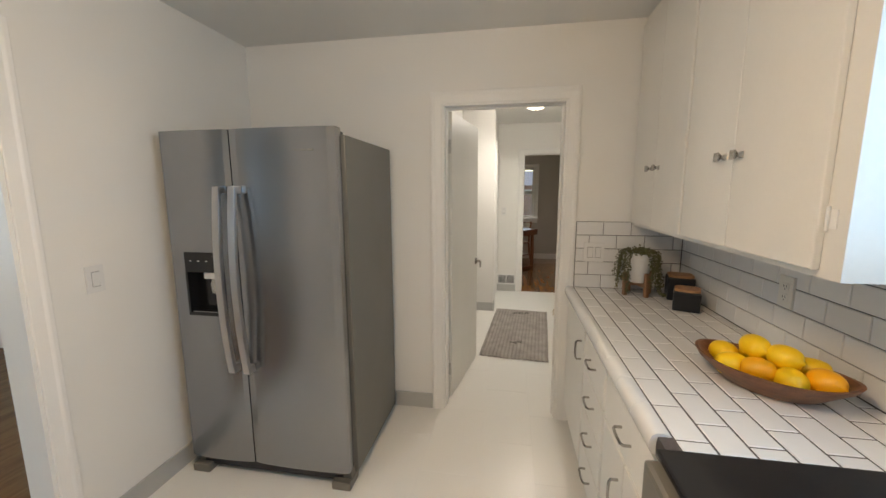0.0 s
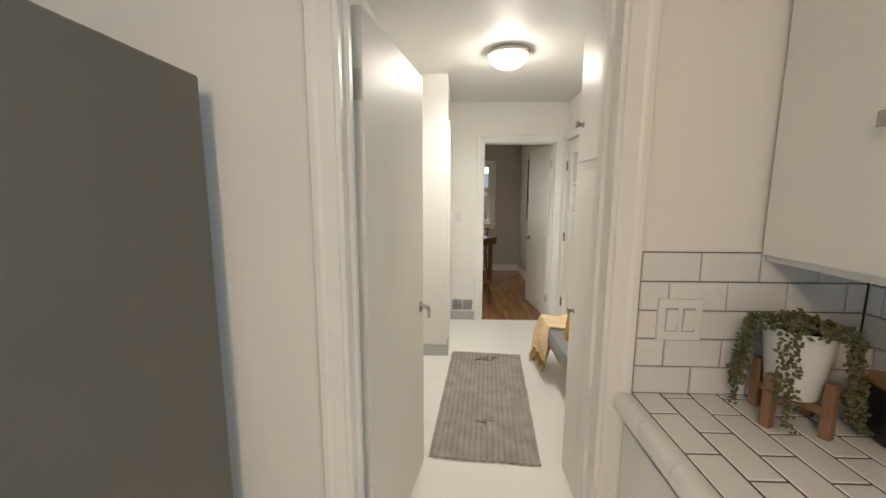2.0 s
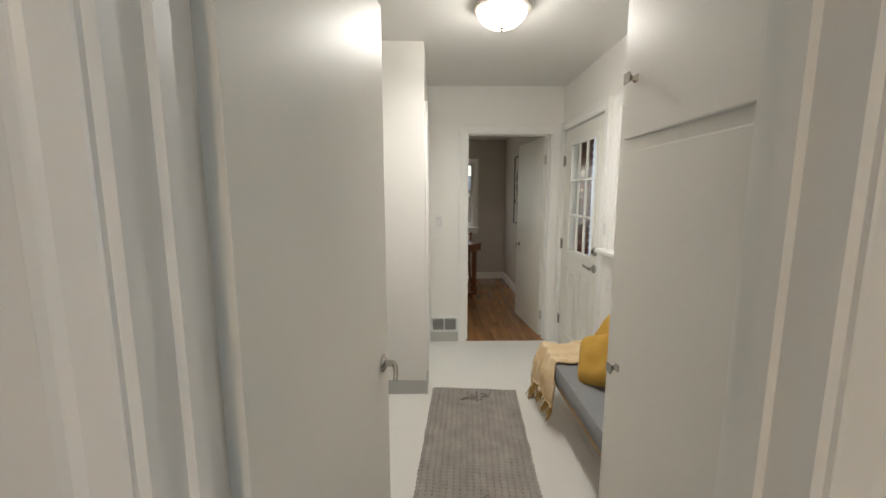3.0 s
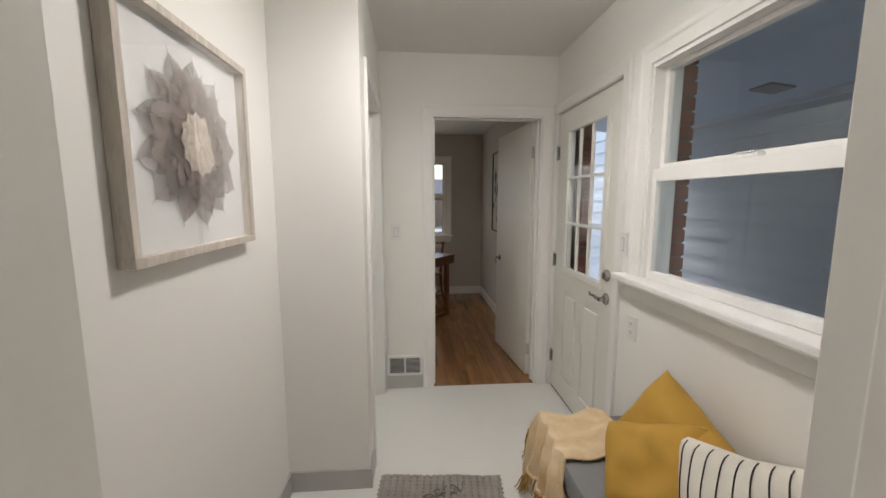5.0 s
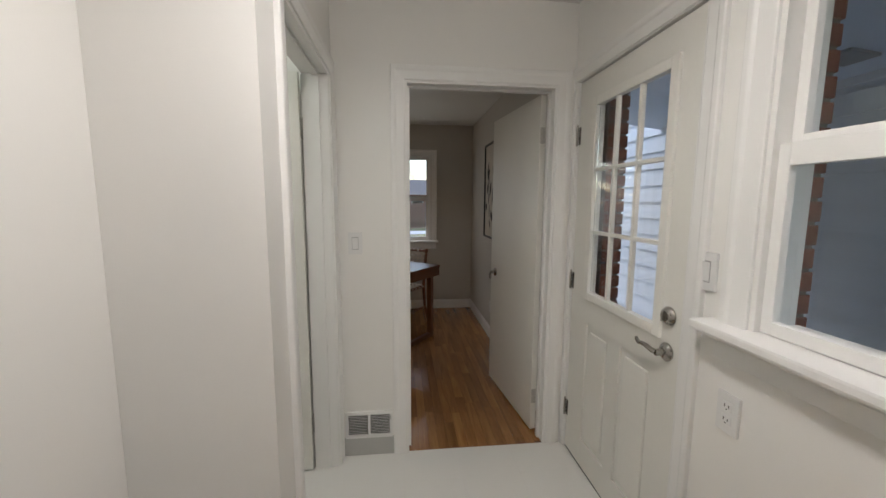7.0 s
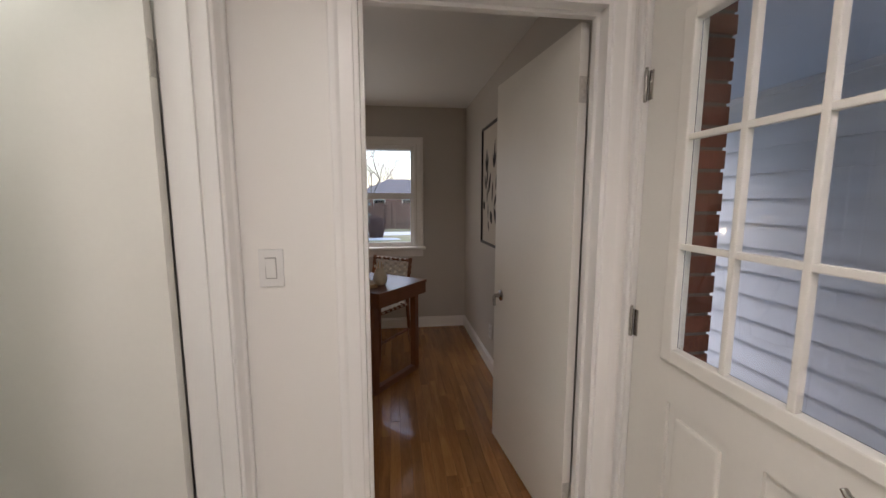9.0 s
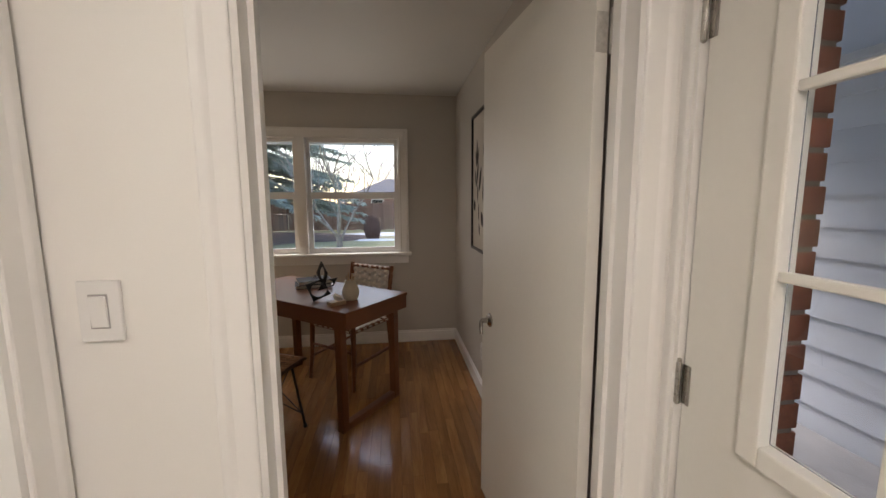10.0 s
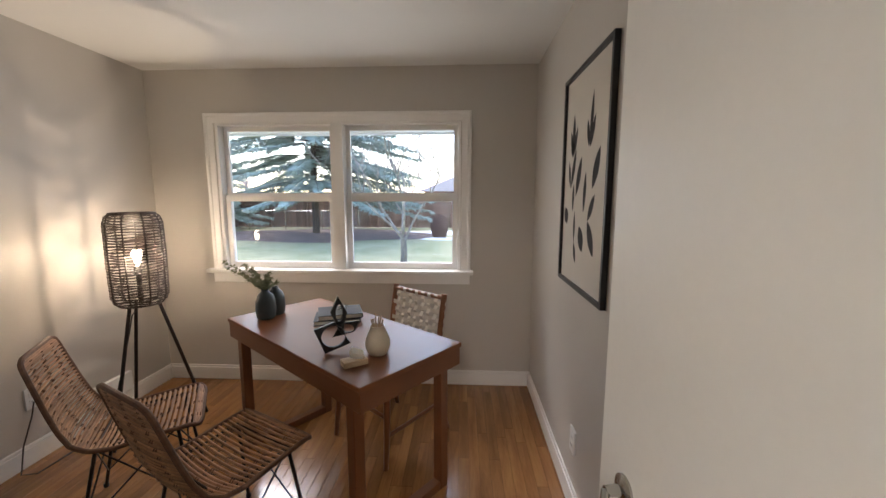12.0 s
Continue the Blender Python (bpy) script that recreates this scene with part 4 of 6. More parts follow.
rng = random.Random(4)


def leaflet(bm, c, s):
    d = Vector((rng.uniform(-1, 1), rng.uniform(-1, 1), rng.uniform(-0.6, 1))).normalized()
    a = d.orthogonal().normalized() * s * 0.55
    b = d.cross(a).normalized() * s * 0.45
    top, bot = bm.verts.new(c + d * s * 1.3), bm.verts.new(c - d * s * 0.3)
    ring = [bm.verts.new(c + d * s * 0.45 + v) for v in (a, b, -a, -b)]
    for k in range(4):
        bm.faces.new((top, ring[k], ring[(k + 1) % 4]))
        bm.faces.new((bot, ring[(k + 1) % 4], ring[k]))


for i in range(250):
    a, r = rng.uniform(0, 6.283), 0.092 * math.sqrt(rng.random())
    leaflet(bm, Vector((r * math.cos(a), r * math.sin(a), 0.238 + 0.035 * rng.random() * (1.3 - r / 0.1))), 0.011)
vines = [(1.7, 0.20), (2.0, 0.23), (2.25, 0.24), (2.5, 0.20), (-2.85, 0.18), (-2.65, 0.22), (-1.5, 0.19), (-1.25, 0.24), (-1.0, 0.23), (-0.7, 0.20), (0.2, 0.18), (1.0, 0.15)]
for a, drop in vines:
    for half in (-0.06, 0.05):
        x0, y0 = 0.088 * math.cos(a + half), 0.088 * math.sin(a + half)
        L = drop * rng.uniform(0.75, 1.05)
        out = rng.uniform(0.012, 0.03)
        n = int(L / 0.0045)
        for i in range(n):
            u = i / n
            z = max(0.012, 0.245 - L * u)
            leaflet(bm, Vector((x0 + out * math.cos(a) * (0.5 + u) + rng.uniform(-0.008, 0.008), y0 + out * math.sin(a) * (0.5 + u) + rng.uniform(-0.008, 0.008), z)), 0.0088)
for i in range(60):
    u = i / 60
    ang = -0.65
    leaflet(bm, Vector(((0.10 + 0.10 * u) * math.cos(ang - 0.3 * u) + rng.uniform(-0.007, 0.007), (0.10 + 0.10 * u) * math.sin(ang - 0.3 * u) + rng.uniform(-0.007, 0.007), max(0.009, 0.09 - 0.28 * u) + 0.006 * rng.random())), 0.0105)
part("foliage", bm, SUCC, pl, "green bead-leaved trailing vines")


def canister(at, turn, s, h, label):
    c = thing("canister", at, turn, label, "canister", "black canisters")
    bm = bmesh.new()
    box(bm, -s / 2, -s / 2, 0, s / 2, s / 2, h, bevel=0.008)
    part("jar", bm, CANB, c)
    bm = bmesh.new()
    k = s / 2 - 0.004
    ch = s * 0.16
    pts = [(-k + ch, -k), (k - ch, -k), (k, -k + ch), (k, k - ch), (k - ch, k), (-k + ch, k), (-k, k - ch), (-k, -k + ch)]
    lo = [bm.verts.new((x, y, h)) for x, y in pts]
    hi = [bm.verts.new((x, y, h + 0.011)) for x, y in pts]
    for i in range(8):
        bm.faces.new((lo[i], lo[(i + 1) % 8], hi[(i + 1) % 8], hi[i]))
    bm.faces.new(hi)
    part("lid", bm, LIDW, c, "light wooden lid")


canister((0.705, -3.535, 0.9045), -14, 0.128, 0.125, "large square black canister with a wooden lid")
canister((0.657, -3.742, 0.9045), -22, 0.118, 0.098, "small square black canister with a wooden lid")

# fruit bowl
fb = thing("fruit_bowl", (0.553, -4.545, 0.9045), -49, "long oval hollowed wooden bowl on the counter", "bowl")
bm = bmesh.new()
n, rr = 40, []
for r, z in ((0.0, 0.004), (0.55, 0.0), (0.62, 0.004), (0.95, 0.048), (1.0, 0.062), (0.955, 0.062), (0.86, 0.045), (0.55, 0.014), (0.0, 0.013)):
    row = []
    for i in range(n):
        a = 2 * math.pi * i / n
        row.append(bm.verts.new((0.200 * r * math.cos(a), 0.128 * r * math.sin(a), 1.15 * z + 0.012 * r * abs(math.cos(a)) ** 3)))
    rr.append(row)
for A, B in zip(rr, rr[1:]):
    for i in range(n):
        bm.faces.new((A[i], A[(i + 1) % n], B[(i + 1) % n], B[i]))
bmesh.ops.remove_doubles(bm, verts=bm.verts, dist=0.0004)
part("bowl", bm, WALNUT, fb, smooth=True)


def lemon(at, turns, L, r, material, label):
    bm = bmesh.new()
    prof = []
    for k in range(17):
        u = -1 + k / 8
        w = math.sqrt(max(0, 1 - abs(u) ** 2.2))
        prof.append((r * w if 0 < k < 16 else 0.0, L / 2 * u))
    prof[1] = (r * 0.30, prof[1][1] * 1.005)
    prof[15] = (r * 0.24, prof[15][1] * 1.02)
    prof[16] = (0, L / 2 * 1.10)
    lathe(bm, prof, 24)
    ob = part("lemon", bm, material, smooth=True)
    ob.matrix_basis = pose(*at, *turns)
    tagged(ob, label, "lemon", "lemons in the bowl")


fw = Matrix.Translation((0.553, -4.545, 0.9045)) @ pose(0, 0, 0, 0, 0, -49) @ Matrix.Diagonal((0.93, 1.38, 1.12, 1))
for (x, y, z), t, mt in (((-0.135, 0.01, 0.056), (90, 0, 70), LEMON), ((-0.085, -0.035, 0.050), (90, 0, 150), LEMON), ((-0.07, 0.045, 0.066), (80, 0, 20), LEMON),
                         ((0.0, 0.038, 0.062), (90, 0, 60), LEMON), ((-0.01, -0.035, 0.058), (85, 0, 100), ORANGE), ((0.07, -0.03, 0.052), (90, 0, 40), LEMON),
                         ((0.085, 0.042, 0.064), (90, 0, 110), LEMON), ((0.135, 0.0, 0.062), (88, 0, 70), ORANGE), ((0.035, 0.002, 0.094), (90, 0, 80), LEMON), ((-0.045, 0.006, 0.100), (90, 0, 55), LEMON)):
    lemon(fw @ Vector((x, y, z)), (t[0], t[1], t[2] - 50), rng.uniform(0.092, 0.104), rng.uniform(0.0345, 0.038), mt,
          "ripe yellow lemon in the wooden bowl" if mt is LEMON else "deep orange-yellow lemon in the wooden bowl")

kl = thing("ceiling_light", (-0.60, -5.4, HK), 0, "white glass flush ceiling light in the kitchen", "ceiling light")
bm = bmesh.new()
lathe(bm, [(0, 0), (0.16, 0), (0.165, -0.03), (0.15, -0.035), (0, -0.035)], 32)
part("base", bm, CHROME, kl, smooth=True)
bm = bmesh.new()
lathe(bm, [(0.145, -0.036), (0.140, -0.06), (0.11, -0.095), (0.06, -0.115), (0, -0.12)], 32)
ks = part("shade", bm, glow("lit opal glass", (1.0, 0.8, 0.58), 3.0), kl, "lit opal glass shade", smooth=True)
ks.visible_shadow = False


# ---- hall ----
RUGM = mat("grey-brown braided cotton", (0.36, 0.33, 0.305), 0.95, var=0.14, scale=9, grain=240, bump=0.6)
BENCHF = mat("grey bench fabric", (0.27, 0.275, 0.285), 0.92, var=0.05, scale=6, grain=420, bump=0.35)
MUSTARD = mat("mustard cotton", (0.56, 0.33, 0.055), 0.9, var=0.08, scale=7, grain=320, bump=0.3)
STRIPE_W = mat("off-white linen", (0.72, 0.68, 0.60), 0.9, var=0.06, scale=7, grain=320, bump=0.3)
STRIPE_D = mat("charcoal woven stripe", (0.05, 0.045, 0.045), 0.9, var=0.1, scale=30)
THROW_C = mat("cream throw wool", (0.70, 0.58, 0.42), 0.95, var=0.16, scale=9, grain=200, bump=0.7, color2=(0.56, 0.38, 0.16))
THROW_M = mat("mustard throw fringe", (0.50, 0.31, 0.09), 0.95, var=0.15, scale=20, grain=200, bump=0.5)
BEECH = wood("light oak leg", (0.45, 0.27, 0.12), (0.30, 0.165, 0.065), 0.45, (9, 9, 1), 4.0)
WASHED = wood("whitewashed frame wood", (0.62, 0.57, 0.50), (0.42, 0.37, 0.31), 0.6, (9, 9, 1.2), 5.0, spread=0.05)
MATW = mat("white art board", (0.60, 0.60, 0.585), 0.8, var=0.01, scale=3)
RING_M = mat("pale nickel lamp ring", (0.72, 0.66, 0.58), 0.35, 0.25, var=0.03, bump=0.0)
LAMPG = glow("lit frosted glass", (1.0, 0.90, 0.74), 2.2)


def petal_mat(name, color, alpha):
    m = mat(name, color, 0.8, var=0.20, scale=18, grain=140, bump=0.2)
    m.node_tree.nodes["Principled BSDF"].inputs["Alpha"].default_value = alpha
    return m


PETALS = [petal_mat("pale sheer taupe leaf", (0.36, 0.315, 0.29), 0.52), petal_mat("sheer taupe leaf", (0.31, 0.262, 0.238), 0.56),
          petal_mat("brown-grey sheer leaf", (0.26, 0.212, 0.19), 0.60), petal_mat("dark taupe leaf", (0.23, 0.183, 0.162), 0.64)]
PETAL_C = petal_mat("sheer cream leaf", (0.60, 0.53, 0.44), 0.94)

# tall cupboard beside the kitchen door
tc, td = cabinet("tall_cupboard", (0.252, -2.49, 0), -90, 0.715, 0.605, HK - 0.002, "white painted tall cupboard with upper and lower doors",
                 [(0.058, 0.10, 0.592, 1.571), (0.058, 1.608, 0.592, 2.40)])
bow_knob(td[0], (0.112, -0.019, 0.91), 0)
bow_knob(td[1], (0.112, -0.019, 1.77), 0)

# braided rug
rug = thing("rug", (-0.110, -1.750, 0), -4.6, "grey-brown braided cotton rug with frayed knots", "rug")
bm = bmesh.new()
RW, RL, nx, ny = 0.615, 1.455, 123, 291
g = []
for j in range(ny + 1):
    row = []
    for i in range(nx + 1):
        u, v = i / nx, j / ny
        x, y = (u - 0.5) * RW, (v - 0.5) * RL
        hole = math.exp(-(((x + 5) % 0.034 - 0.017) / 0.0055) ** 2 - (((y + 5) % 0.024 - 0.012) / 0.0045) ** 2)
        rib = 0.5 + 0.5 * math.cos(2 * math.pi * (x + 5) / 0.034)
        z = 0.0115 + 0.0012 * rib - 0.015 * hole + 0.0015 * noise.noise(Vector((x * 90, y * 90, 5))) + 0.004 * noise.noise(Vector((x * 5, y * 5, 2)))
        e = min(u, 1 - u) * RW
        f = min(v, 1 - v) * RL
        if min(e, f) < 0.004:
            z = 0.0015 + 0.006 * abs(math.sin(60 * (x + y)))
        x += 0.006 * noise.noise(Vector((y * 9, 1, 0))) + 0.0025 * 2 * math.sin(2 * math.pi * y / 0.03) * (1 if e < 0.004 else 0)
        y += 0.010 * noise.noise(Vector((x * 6, 5, 0)))
        row.append(bm.verts.new((x, y, z)))
    g.append(row)
for j in range(ny):
    for i in range(nx):
        bm.faces.new((g[j][i], g[j][i + 1], g[j + 1][i + 1], g[j + 1][i]))
part("weave", bm, RUGM, rug, smooth=True)
rng = random.Random(9)
for cx, cy in ((0.02, -0.36), (-0.02, 0.58), (0.06, 0.62)):
    bm = bmesh.new()
    for i in range(16):
        a = rng.uniform(0, 6.28)
        p = Vector((cx + rng.uniform(-0.05, 0.05), cy + rng.uniform(-0.03, 0.03), 0.013))
        tube(bm, [p, p + Vector((0.018 * math.cos(a), 0.018 * math.sin(a), 0.008)), p + Vector((0.036 * math.cos(a), 0.030 * math.sin(a), 0.0))], 0.0032, 5)
    part("frayed_knot", bm, STEEL_SIDE, rug, "dark frayed yarn ends")

# ceiling light
cl = thing("ceiling_light", (0.018, -1.56, HK), 0, "lit frosted glass dome light with a nickel ring", "ceiling light")
bm = bmesh.new()
lathe(bm, [(0, 0), (0.135, 0), (0.145, -0.008), (0.150, -0.020), (0.148, -0.030), (0.138, -0.034), (0.128, -0.030), (0, -0.022)], 40)
part("ring", bm, RING_M, cl, "pale nickel ring", smooth=True)
bm = bmesh.new()
lathe(bm, [(0.132, -0.031), (0.128, -0.052), (0.112, -0.078), (0.082, -0.100), (0.045, -0.112), (0, -0.116)], 40)
dome = part("shade", bm, LAMPG, cl, "lit frosted glass dome", smooth=True)
dome.visible_shadow = False
bm = bmesh.new()
lathe(bm, [(0, -0.113), (0.012, -0.115), (0.012, -0.120), (0.006, -0.124), (0.008, -0.132), (0, -0.138)], 16)
part("finial", bm, CHROME, cl, smooth=True)

# wall register
vr = thing("wall_register", (-0.256, YO - 0.0005, 0.180), 0, "white painted wall register with two louvred halves", "vent")
bm = bmesh.new()
for s in ((-0.130, -0.012, -0.078, 0.130, 0, -0.062), (-0.130, -0.012, 0.060, 0.130, 0, 0.078), (-0.130, -0.012, -0.062, -0.114, 0, 0.060), (0.114, -0.012, -0.062, 0.130, 0, 0.060), (-0.006, -0.012, -0.062, 0.006, 0, 0.060)):
    box(bm, *s, bevel=0.0015)
part("frame", bm, PLASTIC_W, vr)
bm = bmesh.new()
box(bm, -0.114, -0.002, -0.062, 0.114, 0, 0.060)
part("backing", bm, DARKG, vr)
bm = bmesh.new()
box(bm, -0.054, -0.0035, -0.001, 0.054, 0.0035, 0.001)
slat = mesh_of(bm, "slat", PLASTIC_W)
for x in (-0.060, 0.060):
    for k in range(13):
        share("slat", slat, vr, pose(x, -0.0075, -0.056 + k * 0.0093, -32, 0, 0))
bm = bmesh.new()
box(bm, 0.117, -0.020, 0.03, 0.121, -0.010, 0.05, bevel=0.001)
part("damper_lever", bm, CHROME, vr)

# bench
bn = thing("bench", (0.62, -1.82, 0), 0, "grey upholstered bench on tapered oak legs", "bench")
bm = bmesh.new()
box(bm, -0.235, -0.60, 0.315, 0.225, 0.60, 0.425, bevel=0.028)
part("cushion", bm, BENCHF, bn, smooth=True)
bm = bmesh.new()
box(bm, -0.215, -0.58, 0.275, 0.205, 0.58, 0.315, bevel=0.006)
part("seat_frame", bm, BEECH, bn, "light oak bench rail")
for sx in (-1, 1):
    for sy in (-1, 1):
        bm = bmesh.new()
        tube(bm, [(sx * 0.165, sy * 0.47, 0.285), (sx * 0.195, sy * 0.582, 0.0)], 0.022, 14, 0.012)
        part("leg", bm, BEECH, bn, "tapered light oak leg", smooth=True)


def cushion_mesh(bm, w, h, t, seed, n=26):
    """A stuffed square pillow in x and z, pointed corners, soft dents."""
    top, bot = [], []
    for j in range(n + 1):
        ra, rb = [], []
        for i in range(n + 1):
            u, v = 2 * i / n - 1, 2 * j / n - 1
            k = (1 - u ** 4) * (1 - v ** 4)
            puff = t / 2 * max(0, k) ** 0.42
            pin = 1 - 0.10 * (1 - abs(u * v)) * max(abs(u), abs(v)) ** 3
            dent = 1 + 0.18 * noise.noise(Vector((u * 1.6 + seed, v * 1.6, seed)))
            x, z = u * w / 2 * pin, v * h / 2 * pin
            ra.append(bm.verts.new((x, -puff * dent - 0.002, z)))
            rb.append(bm.verts.new((x, puff * dent, z)))
        top.append(ra)
        bot.append(rb)
    for g_ in (top, bot):
        for j in range(n):
            for i in range(n):
                bm.faces.new((g_[j][i], g_[j][i + 1], g_[j + 1][i + 1], g_[j + 1][i]))
    for k in range(n):
        for a, b in ((top[0], bot[0]), (top[n], bot[n])):
            bm.faces.new((a[k], a[k + 1], b[k + 1], b[k]))
        for c in (0, n):
            bm.faces.new((top[k][c], top[k + 1][c], bot[k + 1][c], bot[k][c]))


def pillow(m, w, h, t, material, seed, label, stripes=0):
    p = new("pillow")
    p.matrix_basis = m
    tagged(p, label, "pillow", "pillows on the bench")
    bm = bmesh.new()
    cushion_mesh(bm, w, h, t, seed)
    part("cover", bm, material, p, smooth=True)
    for k in range(stripes):
        x = (-0.5 + (k + 0.5) / stripes) * w * 0.92
        bm = bmesh.new()
        n = 24
        for j in range(n):
            q = []
            for jj in (j, j + 1):
                v = 2 * jj / n - 1
                v *= 0.96
                for dx in (-0.0022, 0.0022):
                    u = 2 * x / w
                    k_ = (1 - u ** 4) * (1 - v ** 4)
                    pin = 1 - 0.10 * (1 - abs(u * v)) * max(abs(u), abs(v)) ** 3
                    dent = 1 + 0.18 * noise.noise(Vector((u * 1.6 + seed, v * 1.6, seed)))
                    q.append(bm.verts.new((x * pin + dx, -t / 2 * max(0, k_) ** 0.42 * dent - 0.0045, v * h / 2 * pin)))
            bm.faces.new((q[0], q[1], q[3], q[2]))
        part("stripe", bm, STRIPE_D, p, "thin charcoal stripe")
    return p


# the fronts look along the bench towards the cupboard and the room
pillow(pose(0.70, -1.68, 0.580, -22, -60, -58), 0.36, 0.36, 0.18, MUSTARD, 2.0, "mustard yellow cotton pillow propped on its corner")
pillow(pose(0.625, -1.74, 0.530, -34, -22, -55), 0.34, 0.31, 0.25, MUSTARD, 5.0, "plump round mustard yellow cotton pillow in front")
pillow(pose(0.69, -2.02, 0.585, -24, -14, -62), 0.36, 0.36, 0.20, STRIPE_W, 8.0, "off-white pillow with thin charcoal stripes", 9)

# throw over the far end of the bench
th = thing("throw_blanket", (0, 0, 0), 0, "cream and mustard fringed throw draped over the bench end", "blanket")
bm = bmesh.new()
n = 40
g = []
for j in range(n + 1):
    row = []
    for i in range(n + 1):
        u, v = i / n, j / n
        s = u * 0.72                       # from the seat's middle over the front edge and down
        y = -1.145 - 0.36 * v - 0.10 * u * v
        drop = max(0.0, s - 0.33)
        x = 0.71 - min(s, 0.33) - 0.025 * min(1, drop * 12) + 0.02 * noise.noise(Vector((v * 7, u * 3, 1)))
        z = 0.438 - min(drop, 0.25) + 0.018 * noise.noise(Vector((u * 6, v * 6, 4)))
        if y > -1.215:                     # hangs over the end too
            z -= min(0.16, (y + 1.215) * 2.2) * (0.6 + 0.4 * u)
        x += 0.018 * math.sin(v * 26 + u * 3) * min(1, drop * 8)
        row.append(bm.verts.new((x, y + 0.012 * math.sin(u * 17), z + 0.006)))
    g.append(row)
for j in range(n):
    for i in range(n):
        bm.faces.new((g[j][i], g[j][i + 1], g[j + 1][i + 1], g[j + 1][i]))
edge_front = [(g[j][n].co.copy(), Vector((-1, 0, 0))) for j in range(n + 1)]
edge_end = [(g[0][i].co.copy(), Vector((0, 1, 0))) for i in range(8, n + 1)]
ob = part("cloth", bm, THROW_C, th, smooth=True)
sol = ob.modifiers.new("thick", "SOLIDIFY")
sol.thickness = 0.009
rng = random.Random(3)
bm = bmesh.new()
for p, lean in edge_front + edge_end:
    for k in range(3):
        q = p + Vector((rng.uniform(-0.004, 0.004), rng.uniform(-0.006, 0.006), rng.uniform(-0.004, 0.004)))
        w1 = Vector((rng.uniform(-0.012, 0.006), rng.uniform(-0.010, 0.010), 0)) + lean * 0.012
        w2 = w1 + Vector((rng.uniform(-0.010, 0.008), rng.uniform(-0.014, 0.014), 0)) + lean * 0.006
        drop = rng.uniform(0.055, 0.095)
        tube(bm, [q, q + w1 * 0.6 + Vector((0, 0, -0.3 * drop)), q + w1 + Vector((0, 0, -0.65 * drop)), q + w2 + Vector((0, 0, -drop))], 0.0034, 5, 0.0018)
tagged(part("fringe", bm, THROW_M, th, "mustard yarn fringe"), "", "", "", "stuff")

# flower picture: a shadow box with sheer skeleton leaves
art = thing("framed_art", (XN + 0.002, -1.709, 1.582), 90, "whitewashed shadow box with a sheer taupe leaf flower", "wall art")
AW, AH, AD = 0.307, 0.298, 0.038
for s, nm in (((-AW, -AD, AH - 0.022, AW, 0, AH), "frame_bar"), ((-AW, -AD, -AH, AW, 0, -AH + 0.022), "frame_bar"), ((-AW, -AD, -AH + 0.022, -AW + 0.022, 0, AH - 0.022), "frame_bar"), ((AW - 0.022, -AD, -AH + 0.022, AW, 0, AH - 0.022), "frame_bar")):
    bm = bmesh.new()
    box(bm, *s, bevel=0.0015)
    part(nm, bm, WASHED, art)
bm = bmesh.new()
box(bm, -AW + 0.022, -0.006, -AH + 0.022, AW - 0.022, 0, AH - 0.022)
part("backing_board", bm, MATW, art, "white art board")
rng = random.Random(6)


def leaf_shape(bm, a, r0, L, w, y):
    """A pointed leaf lying in the picture's plane, slightly cupped."""
    d, s = Vector((math.cos(a), 0, math.sin(a))), Vector((-math.sin(a), 0, math.cos(a)))
    mid, left, right = [], [], []
    n = 8
    for k in range(n + 1):
        u = k / n
        half = w * (math.sin(math.pi * u ** 0.8) ** 0.75 if 0 < u < 1 else 0) * (1.0 if u < 0.8 else 1.0 - (u - 0.8) * 2.2)
        c = d * (r0 + L * u) + Vector((0, y, 0))
        mid.append(bm.verts.new(c + Vector((0, 0.0008, 0))))
        left.append(bm.verts.new(c + s * half))
        right.append(bm.verts.new(c - s * half))
    tip = bm.verts.new(d * (r0 + L * 1.14) + Vector((0, y, 0)))
    for k in range(n):
        bm.faces.new((mid[k], mid[k + 1], left[k + 1], left[k]))
        bm.faces.new((mid[k + 1], mid[k], right[k], right[k + 1]))
    bm.faces.new((mid[n], tip, left[n]))
    bm.faces.new((right[n], tip, mid[n]))
    # midrib
    tube(bm, [d * (r0 + L * u) + Vector((0, y - 0.0012, 0)) for u in (0.0, 0.4, 0.8, 1.12)], 0.0011, 4, 0.0004)


for ring, (cnt, r0, L, w, y) in enumerate(((13, 0.105, 0.128, 0.050, -0.009), (12, 0.085, 0.118, 0.050, -0.013), (11, 0.062, 0.098, 0.044, -0.017), (10, 0.048, 0.072, 0.036, -0.020))):
    for k in range(cnt):
        bm = bmesh.new()
        a = 2 * math.pi * (k + 0.5 * ring) / cnt + rng.uniform(-0.06, 0.06)
        leaf_shape(bm, a, r0, L * rng.uniform(0.92, 1.08), w * rng.uniform(0.9, 1.1), y - 0.0004 * k)
        part("leaf", bm, PETALS[ring], art, "sheer taupe skeleton leaf" if k == 0 else "")
for ring, (cnt, r0, L, w, y) in enumerate(((12, 0.046, 0.042, 0.022, -0.0225), (9, 0.026, 0.042, 0.022, -0.025), (6, 0.005, 0.036, 0.019, -0.0275))):
    for k in range(cnt):
        bm = bmesh.new()
        a = 2 * math.pi * (k + 0.5 * ring) / cnt + rng.uniform(-0.08, 0.08)
        leaf_shape(bm, a, r0, L, w, y - 0.0003 * k)
        part("leaf", bm, PETAL_C, art, "sheer cream skeleton leaf" if k == 0 else "")
bm = bmesh.new()
